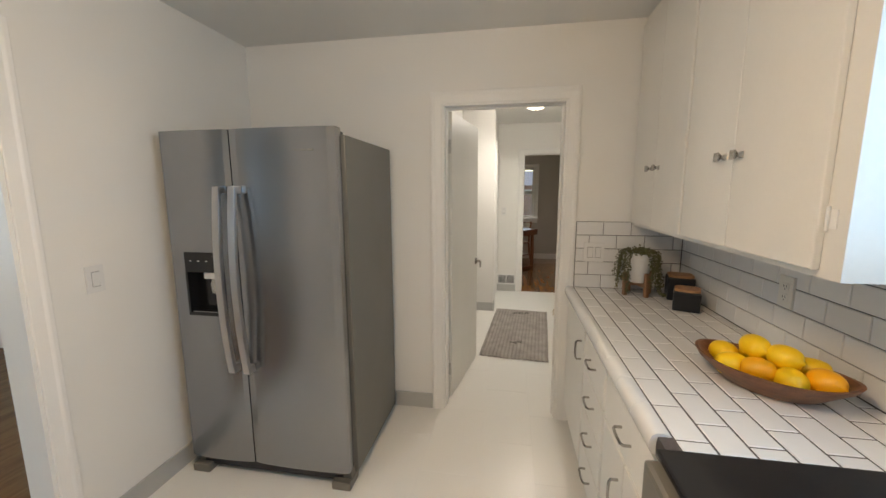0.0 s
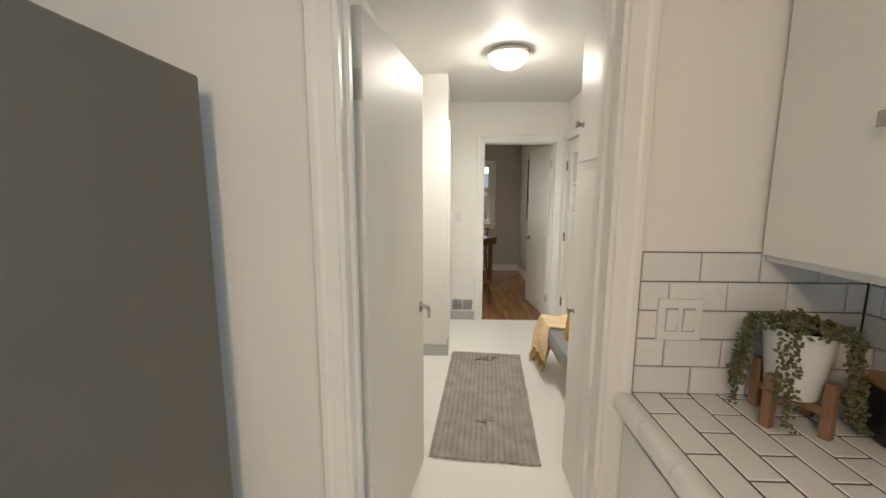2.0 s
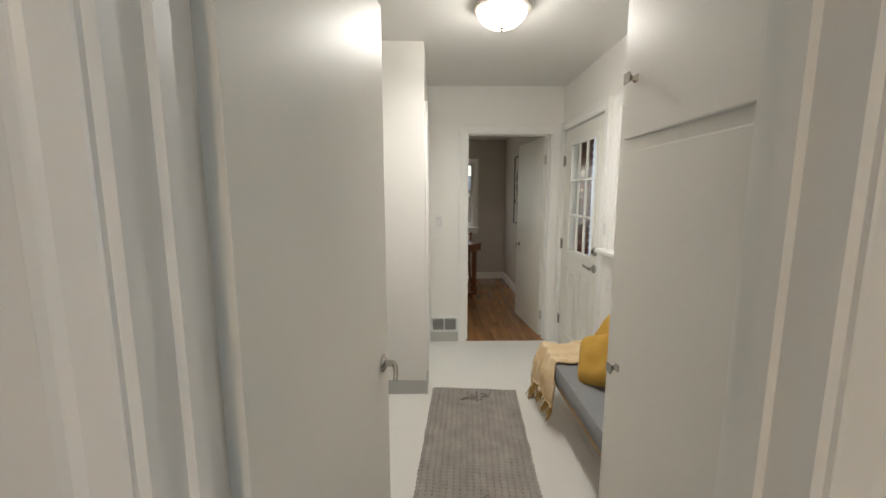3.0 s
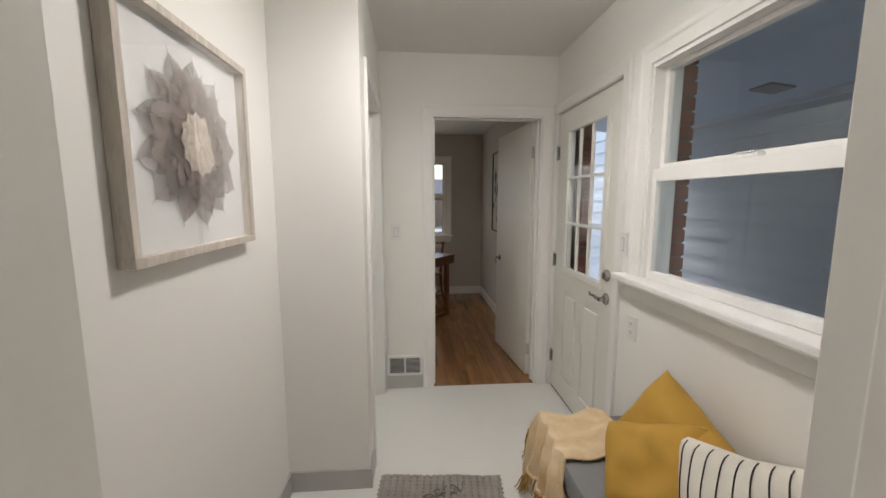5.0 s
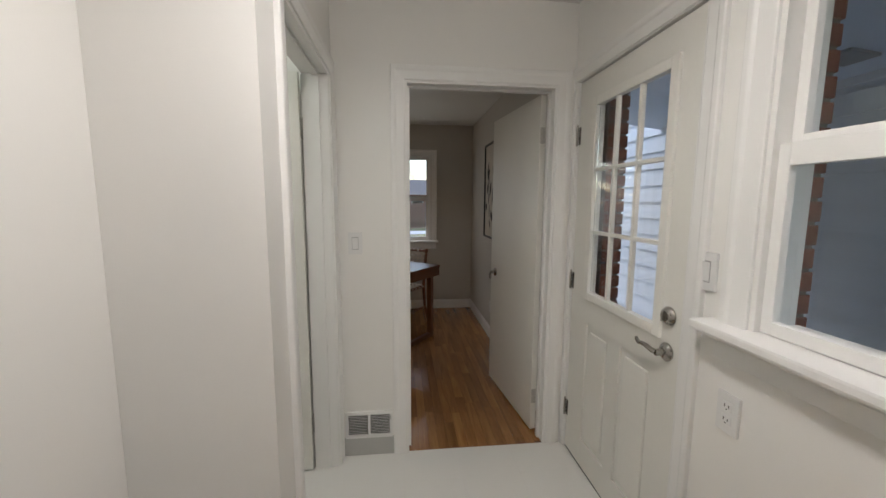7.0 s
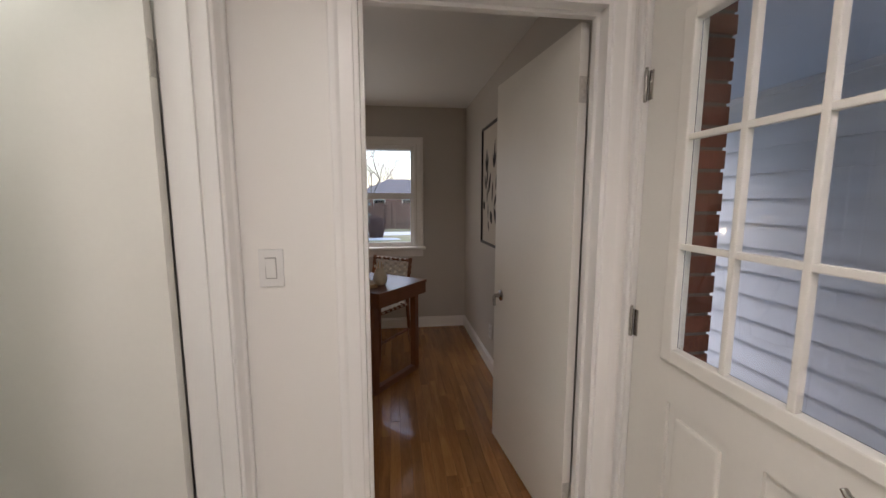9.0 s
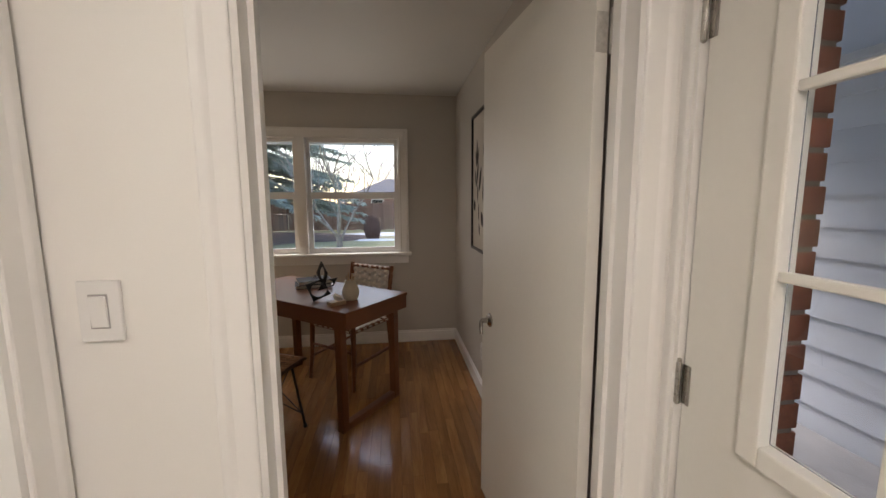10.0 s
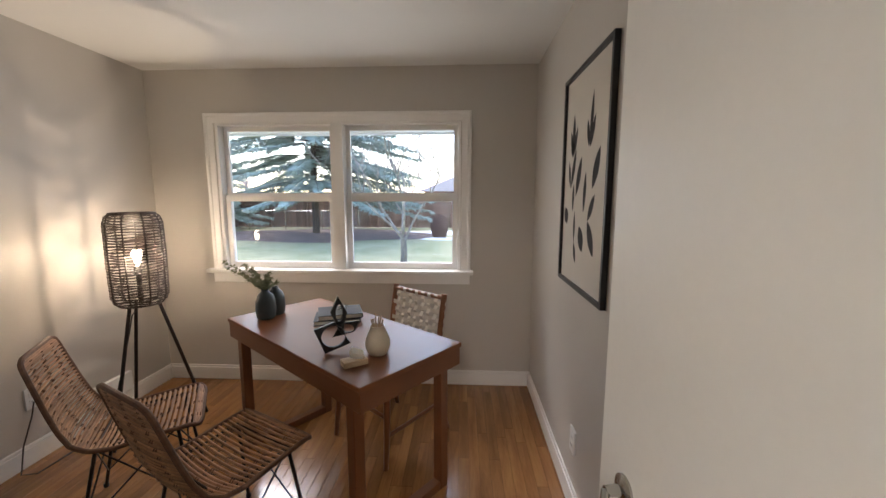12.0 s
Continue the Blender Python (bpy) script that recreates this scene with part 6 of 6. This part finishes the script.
bkt = thing("wood_blocks", (-0.118, 1.525, TOP), 35, "small pale carved wooden block ornament", "ornament")
bm = bmesh.new()
box(bm, -0.05, -0.028, 0, 0.05, 0.028, 0.024, bevel=0.002)
part("base", bm, SANDW, bkt)
bm = bmesh.new()
box(bm, -0.026, -0.018, -0.012, 0.026, 0.018, 0.014, bevel=0.002, m=pose(0.01, 0, 0.042, 25, 25, 0))
part("block", bm, STRIPE_W, bkt)

# leaf print
pr = thing("framed_print", (XO - 0.001, 1.737, 1.523), -90, "black framed print of dark botanical leaves", "wall art")
PW, PH = 0.312, 0.483
for s in ((-PW, -0.022, PH - 0.018, PW, 0, PH), (-PW, -0.022, -PH, PW, 0, -PH + 0.018), (-PW, -0.022, -PH + 0.018, -PW + 0.018, 0, PH - 0.018), (PW - 0.018, -0.022, -PH + 0.018, PW, 0, PH - 0.018)):
    bm = bmesh.new()
    box(bm, *s, bevel=0.0015)
    part("frame_bar", bm, PICBLK, pr)
bm = bmesh.new()
box(bm, -PW + 0.018, -0.008, -PH + 0.018, PW - 0.018, 0, PH - 0.018)
part("print_paper", bm, PRINT, pr, "cream print paper")


def print_leaf(x, z, a, L, w):
    bm = bmesh.new()
    d, s = Vector((math.cos(a), 0, math.sin(a))), Vector((-math.sin(a), 0, math.cos(a)))
    n = 8
    l_, r_ = [], []
    for k in range(n + 1):
        u = k / n
        h = w * math.sin(math.pi * u) ** 0.8 if 0 < u < 1 else 0.0004
        c = Vector((x, -0.0088, z)) + d * L * u
        l_.append(bm.verts.new(c + s * h))
        r_.append(bm.verts.new(c - s * h))
    for k in range(n):
        bm.faces.new((l_[k], l_[k + 1], r_[k + 1], r_[k]))
    part("printed_leaf", bm, INK, pr)


for x, z, a, L, w in ((-0.16, 0.12, 92, 0.17, 0.016), (-0.17, 0.12, 110, 0.11, 0.012), (-0.15, 0.12, 72, 0.12, 0.012), (-0.165, 0.11, 100, 0.08, 0.02),
                      (0.07, 0.13, 85, 0.20, 0.013), (0.06, 0.13, 105, 0.11, 0.012), (0.075, 0.13, 68, 0.12, 0.012),
                      (-0.18, -0.03, 70, 0.17, 0.016), (-0.19, -0.03, 105, 0.12, 0.012), (-0.10, -0.07, 68, 0.17, 0.020), (0.12, -0.04, 65, 0.16, 0.022),
                      (-0.14, -0.14, 88, 0.12, 0.012), (0.02, -0.14, 85, 0.16, 0.014), (-0.22, -0.20, 118, 0.08, 0.024), (-0.10, -0.28, 92, 0.13, 0.010),
                      (0.08, -0.17, 55, 0.12, 0.016), (0.08, -0.17, -58, 0.15, 0.022), (-0.03, -0.20, -62, 0.11, 0.026), (-0.10, -0.28, -70, 0.09, 0.012)):
    print_leaf(x, z, radians(a), 1.1 * L, 1.4 * w)

# low register on the office wall
rv = thing("wall_register", (-2.033, 2.33, 0.165), 90, "white baseboard register on the office wall", "vent")
bm = bmesh.new()
box(bm, -0.17, -0.03, -0.055, 0.17, 0.0, 0.075, bevel=0.006)
part("cover", bm, PLASTIC_W, rv)


# ---- the garden behind the house ----
GRASS = mat("winter lawn", (0.36, 0.32, 0.19), 0.95, var=0.25, scale=0.7, grain=18, bump=0.6, color2=(0.21, 0.235, 0.11))
MULCH = mat("leaf mulch", (0.26, 0.18, 0.15), 0.95, var=0.3, scale=3, grain=40, bump=0.8)
SNOW = mat("old snow", (0.78, 0.80, 0.82), 0.7, var=0.05, scale=4, bump=0.5)
FENCEW = mat("weathered fence board", (0.30, 0.18, 0.14), 0.85, var=0.3, scale=2, grain=60, bump=0.4, stretch=(6, 6, 0.5))
BARK = mat("grey bark", (0.34, 0.31, 0.28), 0.9, var=0.3, scale=8, grain=60, bump=0.7)
BARK_D = mat("dark spruce bark", (0.10, 0.08, 0.07), 0.9, var=0.3, scale=8, grain=60, bump=0.7)
TWIGP = mat("pinkish twigs", (0.42, 0.34, 0.36), 0.9, var=0.2, scale=4)
# needle colour is lifted above its own tone to suggest haze
NEEDLE = mat("blue spruce needles paled for haze", (0.42, 0.50, 0.46), 0.8, var=0.3, scale=1.2, grain=20, bump=0.2, color2=(0.26, 0.32, 0.27))
SHRUBM = mat("dry shrub twigs", (0.24, 0.15, 0.13), 0.9, var=0.3, scale=9)
ROOFM = mat("grey roof shingle", (0.19, 0.18, 0.185), 0.9, var=0.15, scale=3, grain=30, bump=0.4)
HBRICK = mat("neighbour brick", (0.34, 0.19, 0.15), 0.9, var=0.15, scale=6, grain=60, bump=0.3)
# the distance haze is mixed into this pale twig colour
FARW = mat("far bare woods paled for haze", (0.46, 0.39, 0.42), 0.95, var=0.3, scale=0.5, grain=6, bump=0.3)

GZ = -0.5


def soft_sheet(name, material, x0, y0, x1, y1, nx, ny, z, amp, seed):
    bm = bmesh.new()
    g = [[bm.verts.new((x0 + (x1 - x0) * i / nx, y0 + (y1 - y0) * j / ny,
                        z + amp * noise.noise(Vector((i * 0.55 + seed, j * 0.55, seed))))) for i in range(nx + 1)] for j in range(ny + 1)]
    for j in range(ny):
        for i in range(nx):
            bm.faces.new((g[j][i], g[j][i + 1], g[j + 1][i + 1], g[j + 1][i]))
    return part(name, bm, material, smooth=True)


setting(soft_sheet("ground", GRASS, -400, -400, 400, 400, 60, 60, GZ - 0.03, 0.05, 3.0), "patchy green and straw-coloured winter lawn", "lawn")


def patch(name, material, cx, cy, rx, ry, z, seed, label, cat):
    """A low mound with a ragged outline."""
    bm = bmesh.new()
    n, rings = 48, 5
    prev = None
    top = bm.verts.new((cx, cy, z + 0.03))
    for k in range(1, rings + 1):
        f = k / rings
        row = []
        for i in range(n):
            a = 2 * math.pi * i / n
            r = f * (1 + 0.28 * noise.noise(Vector((math.cos(a) * 1.7 + seed, math.sin(a) * 1.7, seed))))
            row.append(bm.verts.new((cx + rx * r * math.cos(a), cy + ry * r * math.sin(a), z + 0.03 * (1 - f * f) - (0.05 if k == rings else 0))))
        for i in range(n):
            j = (i + 1) % n
            if prev is None:
                bm.faces.new((top, row[i], row[j]))
            else:
                bm.faces.new((prev[i], row[i], row[j], prev[j]))
        prev = row
    return setting(part(name, bm, material, smooth=True), label, cat)


patch("mulch_bed", MULCH, -7.5, 20.5, 6.5, 3.6, GZ + 0.02, 2.0, "brown leaf litter under the spruce", "mulch")
patch("snow_patch", SNOW, -0.2, 21.5, 3.2, 0.9, GZ + 0.02, 5.0, "thin patch of old snow on the lawn", "snow")
patch("snow_patch", SNOW, -0.6, 18.2, 1.1, 0.35, GZ + 0.02, 7.0, "thin patch of old snow by the shrub", "snow")

# board fence: posts, rails, boards
FY = 25.0
fence = thing("board_fence", (0, FY, GZ), 0, "weathered red-brown board fence across the garden", "fence")
bm = bmesh.new()
box(bm, -0.075, -0.01, 0, 0.075, 0.01, 1.75)
board = mesh_of(bm, "board", FENCEW)
for i in range(210):
    x = -22 + i * 0.158
    share("board", board, fence, pose(x, 0, 0.03 * noise.noise(Vector((i * 0.4, 0, 0))), 0, 0.4 * noise.noise(Vector((i * 1.3, 1, 0))), 0))
bm = bmesh.new()
box(bm, -0.06, -0.06, 0, 0.06, 0.06, 1.85, bevel=0.01)
post = mesh_of(bm, "post", FENCEW)
for i in range(14):
    share("post", post, fence, pose(-22 + i * 2.4, -0.07, 0))
for z in (0.35, 1.5):
    bm = bmesh.new()
    box(bm, -22, -0.05, z - 0.045, 11.2, -0.012, z + 0.045)
    part("rail", bm, FENCEW, fence)

# low wire fence with a top rail
wf = thing("wire_fence", (-9.0, 22.9, GZ), 0, "low grey chain-link fence with a round top rail", "fence")
bm = bmesh.new()
tube(bm, [(-6, 0, 1.15), (3.1, 0, 1.15)], 0.022, 8)
part("rail", bm, CHROME, wf)
for i in range(5):
    bm = bmesh.new()
    tube(bm, [(-6 + i * 2.27, 0, 0), (-6 + i * 2.27, 0, 1.17)], 0.025, 8)
    part("post", bm, CHROME, wf)
bm = bmesh.new()
for i in range(95):
    x = -6 + i * 0.19 * 0.5
    tube(bm, [(x, 0, 0.05), (x + 0.55, 0, 1.13)], 0.0035, 3)
    tube(bm, [(x + 0.55, 0, 0.05), (x, 0, 1.13)], 0.0035, 3)
part("mesh", bm, CHROME, wf, "grey wire mesh")


def limb(bm, p, d, length, r, depth, rng, tips, bend=0.25, split=3):
    """A branch that forks on; collects the tips."""
    pts = [p.copy()]
    n = 4 if depth else 3
    q = p.copy()
    for i in range(n):
        d = (d + Vector((rng.uniform(-bend, bend), rng.uniform(-bend, bend), rng.uniform(-bend * 0.4, bend * 0.7)))).normalized()
        q = q + d * length / n
        pts.append(q.copy())
    tube(bm, pts, r, 6 if depth > 1 else 4, r * 0.5)
    if depth == 0:
        tips.append(q)
        return
    for k in range(split):
        i = rng.randint(2, n)
        side = Vector((rng.uniform(-1, 1), rng.uniform(-1, 1), rng.uniform(-0.1, 0.8))).normalized()
        limb(bm, pts[i], (d * 0.7 + side * 0.75).normalized(), length * rng.uniform(0.5, 0.75), r * 0.5, depth - 1, rng, tips, bend, split)


def bare_tree(name, at, height, seed, trunk=0.13, bark=None, depth=3, label="leafless multi-stemmed young tree with grey bark"):
    rng = random.Random(seed)
    t = thing(name, at, 0, label, "tree")
    bm, tips = bmesh.new(), []
    tube(bm, [(0, 0, -0.1), (0.02, 0, 0.35), (0.0, 0.02, 0.75)], trunk * 1.25, 10, trunk)
    part("trunk", bm, bark or BARK, t)
    bm = bmesh.new()
    for k in range(5):
        a = k * 1.257 + rng.uniform(-0.3, 0.3)
        up = rng.uniform(0.8, 1.7) if k else 3.5
        limb(bm, Vector((0, 0, 0.55 + 0.08 * k)), Vector((math.cos(a), math.sin(a), up)).normalized(), height * rng.uniform(0.42, 0.58), trunk * 0.5, depth, rng, tips, 0.22, 3)
    part("crown", bm, bark or BARK, t, "bare spreading branches")
    return t


bare_tree("bare_tree", (-1.42, 11.2, GZ), 4.3, 5, trunk=0.085)
for bx, by, bh, bs in ((-6.4, 29.0, 9.5, 11), (-4.9, 33.0, 8.5, 17)):
    bare_tree("bare_tree", (bx, by, GZ), bh, bs, trunk=0.17, bark=TWIGP, depth=4, label="leafless tree with dense pinkish-grey twigs behind the fence")


def spruce(at, height, seed, spread, low, label):
    rng = random.Random(seed)
    t = thing("spruce_tree", at, rng.uniform(0, 360), label, "tree")
    bm = bmesh.new()
    tube(bm, [(0, 0, -0.2), (0.03, 0, height * 0.3), (0, 0.02, height)], 0.20, 10, 0.03)
    part("trunk", bm, BARK_D, t)
    sprigs, wood_bm = bmesh.new(), bmesh.new()
    z = low
    while z < height * 0.97:
        f = (z - low) / (height - low)
        reach = spread * (1 - f) ** 0.8 + 0.25
        for k in range(8):
            if rng.random() < 0.34:
                continue
            a = rng.uniform(0, 2 * math.pi)
            L = reach * rng.uniform(0.7, 1.1)
            u = Vector((math.cos(a), math.sin(a), 0))
            w = Vector((-math.sin(a), math.cos(a), 0))
            pts = [Vector((0, 0, z)) + u * L * s + Vector((0, 0, 0.10 * L * s - 0.42 * L * s * s + 0.16 * L * s ** 4)) for s in (0, 0.25, 0.5, 0.75, 1.0)]
            tube(wood_bm, pts, 0.028, 4, 0.006)
            m = int(18 + L * 20)
            for i in range(m):
                s = 0.18 + 0.82 * i / m
                j = min(3, int(s * 4))
                c = pts[j].lerp(pts[j + 1], s * 4 - j)
                for side in (-1, 1):
                    ln = (0.24 + 0.42 * (1 - s)) * rng.uniform(0.4, 1.25)
                    e = c + (w * side * ln * 0.8 + u * ln * 0.55) + Vector((0, 0, rng.uniform(-0.26, 0.02)))
                    n = Vector((rng.uniform(-0.3, 0.3), rng.uniform(-0.3, 0.3), 1)).normalized() * 0.035
                    b = (e - c).cross(n).normalized() * 0.036
                    va, vb, vc, vd = (sprigs.verts.new(x) for x in (c + n * 0.4, c.lerp(e, 0.55) + b - n * 0.5, e, c.lerp(e, 0.55) - b - n * 0.5))
                    ve = sprigs.verts.new(c.lerp(e, 0.5) + n * 0.8)
                    for q in ((va, vb, ve), (vb, vc, ve), (vc, vd, ve), (vd, va, ve)):
                        sprigs.faces.new(q)
        z += rng.uniform(0.16, 0.26)
    part("limbs", wood_bm, BARK_D, t)
    part("crown", sprigs, NEEDLE, t, "drooping blue-green needle sprays")
    return t


spruce((-7.63, 20.5, GZ), 19.0, 4, 6.2, 2.0, "tall blue spruce with drooping boughs before the fence")
spruce((-16.0, 23.0, GZ), 10.0, 8, 3.8, 0.9, "blue spruce beside the fence")

shrub = thing("shrub", (-0.82, 19.0, GZ), 0, "dense brown upright shrub without leaves", "shrub")
bm = bmesh.new()
rng = random.Random(12)
for i in range(360):
    a, r = rng.uniform(0, 6.283), 0.42 * math.sqrt(rng.random())
    h = rng.uniform(1.0, 1.28) * (1 - 1.4 * r * r)
    b = Vector((0.8 * r * math.cos(a), 0.8 * r * math.sin(a), 0))
    e = Vector((1.0 * r * math.cos(a), 1.0 * r * math.sin(a), h))
    tube(bm, [b, (b + e) / 2 + Vector((0.09 * math.cos(a), 0.09 * math.sin(a), 0)), e + Vector((rng.uniform(-0.13, 0.13), rng.uniform(-0.13, 0.13), rng.uniform(-0.12, 0.1)))], 0.010, 3, 0.004)
part("twigs", bm, SHRUBM, shrub)

# neighbour's house past the fence
nh = thing("neighbour_house", (4.0, 44, GZ), 0, "low brick house with a grey hipped roof beyond the fence", "house")
bm = bmesh.new()
box(bm, -8, 0, 0, 12, 8, 2.7)
part("wall", bm, HBRICK, nh)
bm = bmesh.new()
vs = [bm.verts.new(p) for p in ((-8.6, -0.6, 2.65), (12.6, -0.6, 2.65), (12.6, 8.6, 2.65), (-8.6, 8.6, 2.65), (-4.5, 4, 4.6), (8.5, 4, 4.6))]
for q in ((0, 1, 5, 4), (1, 2, 5), (2, 3, 4, 5), (3, 0, 4), (3, 2, 1, 0)):
    bm.faces.new([vs[i] for i in q])
part("roof", bm, ROOFM, nh)
for x in (-5.5, -2.2, 1.5):
    bm = bmesh.new()
    box(bm, x - 0.7, -0.04, 1.0, x + 0.7, 0.02, 2.1)
    w = part("window", bm, TRIM, nh)
    bm = bmesh.new()
    box(bm, x - 0.6, -0.06, 1.08, x + 0.6, -0.045, 2.02)
    part("pane", bm, BLACKP, w)

# far bare trees past the houses
rng = random.Random(21)
far = bmesh.new()
for i in range(34):
    x, y = rng.uniform(-34, 24), rng.uniform(52, 66)
    h = rng.uniform(6.5, 11)
    base = Vector((x, y, GZ))
    tips = []
    tube(far, [base, base + Vector((rng.uniform(-0.4, 0.4), 0, h * 0.5))], 0.16, 4, 0.08)
    for k in range(7):
        a = rng.uniform(0, 6.283)
        limb(far, base + Vector((0, 0, h * rng.uniform(0.25, 0.5))), Vector((math.cos(a), math.sin(a), rng.uniform(0.8, 2.2))).normalized(), h * 0.4, 0.04, 2, rng, tips, 0.3, 3)
tagged(part("far_woods", far, FARW), "bare trees beyond the houses, paled for haze", "woods", "", "stuff")
# eave over the office window
setting(boxes("eave_soffit", SIDING, [(-2.6, YW + 0.15, 2.02, 1.4, YW + 0.62, 2.06), (-2.6, YW + 0.62, 2.0, 1.4, YW + 0.65, 2.2)]), "white painted eave above the office window", "eave")
setting(boxes("roof", ROOFM, [(-6.2, -9.6, 2.62, 1.3, 3.6, 2.74)]), "flat cover of the house roof", "roof")


# ---- pieces of floors and walls ----
# pale tiles, long way with the hall
FT_W, FT_L = 0.302, 0.610
ft_mesh = {}
rowi = 0
x = -2.19
while x < 1.0:
    y = -7.32 - (0.305 if rowi % 2 else 0.0)
    while y < YO:
        a, b = max(x, XL - 0.12), min(x + FT_W, 1.0)
        c, d = max(y, -7.32), min(y + FT_L, YO)
        if b - a > 0.02 and d - c > 0.02:
            k = (round(b - a, 3), round(d - c, 3))
            if k not in ft_mesh:
                ft_mesh[k] = tile_mesh("floor_tile", b - a, d - c, 0.006, FLOORT, 0.0005)
            share("floor_tile", ft_mesh[k], ft, pose((a + b) / 2, (c + d) / 2, -0.006))
        y += FT_L + 0.0016
    x += FT_W + 0.0016
    rowi += 1

# oak strips of random length
rng = random.Random(31)
SW = 0.0572
strip_mesh = {}
x = -2.035
while x < XO - 0.01:
    w = min(SW, XO - x)
    y = YO - rng.uniform(0.0, 0.6)
    while y < YW:
        L = rng.choice((0.45, 0.6, 0.75, 0.9, 1.1, 1.35))
        a, b = max(y, YO), min(y + L, YW)
        if b - a > 0.03:
            k = (round(w, 4), round(b - a, 3))
            if k not in strip_mesh:
                strip_mesh[k] = tile_mesh("plank", w - 0.0008, b - a - 0.0008, 0.012, OAK, 0.0007)
            share("plank", strip_mesh[k], fo, pose(x + w / 2, (a + b) / 2, -0.012))
        y += L
    x += SW

# brick facing round the porch openings
BE_D, BE_W = -0.146, -1.122     # brick edges at the door's hinge side and at the window
bw = boxes("wall_brick_facing", MORTAR, [
    (1.002, BE_D + 0.004, -0.4, 1.105, 2.9, 2.48), (1.002, BE_W + 0.004, -0.4, 1.105, -1.012, 2.48),
    (1.002, -3.6, -0.4, 1.105, -2.30, 2.48), (1.002, -2.30, -0.4, 1.105, BE_W + 0.004, 0.98), (1.002, -2.30, 2.06, 1.105, BE_D + 0.004, 2.48)])
setting(bw, "red brick facing of the house on the porch", "wall")
bm = bmesh.new()
box(bm, -0.054, -0.097, -0.0285, 0.054, 0.097, 0.0285, bevel=0.003)
full = mesh_of(bm, "brick", BRICK)
bm = bmesh.new()
box(bm, -0.054, -0.0465, -0.0285, 0.054, 0.0465, 0.0285, bevel=0.003)
half = mesh_of(bm, "brick", BRICK)
for c in range(42):
    z = -0.36 + c * 0.0675
    j = 0.004 * noise.noise(Vector((c * 0.9, 0, 0)))
    if z < 2.44:
        if c % 2:
            share("brick", full, bw, pose(1.062, BE_D + 0.099 + j, z))
            share("brick", half, bw, pose(1.062, BE_D + 0.256 + j, z))
        else:
            share("brick", half, bw, pose(1.062, BE_D + 0.0475 + j, z))
            share("brick", full, bw, pose(1.062, BE_D + 0.204 + j, z))
        share("brick", half, bw, pose(1.062, BE_W + 0.0475 + j, z))

# lap boards of the garage wall
bm = bmesh.new()
v = [bm.verts.new(p) for p in ((0.0, -3.8, 0.0), (-0.026, -3.8, 0.0), (-0.004, -3.8, 0.212), (0.0, -3.8, 0.212), (0.0, 9.02, 0.0), (-0.026, 9.02, 0.0), (-0.004, 9.02, 0.212), (0.0, 9.02, 0.212))]
for q in ((0, 1, 2, 3), (7, 6, 5, 4), (0, 4, 5, 1), (1, 5, 6, 2), (2, 6, 7, 3)):
    bm.faces.new([v[i] for i in q])
lap = mesh_of(bm, "siding_board", SIDING)
for k in range(16):
    share("siding_board", lap, sid, pose(3.019, 0, -0.38 + k * 0.2))
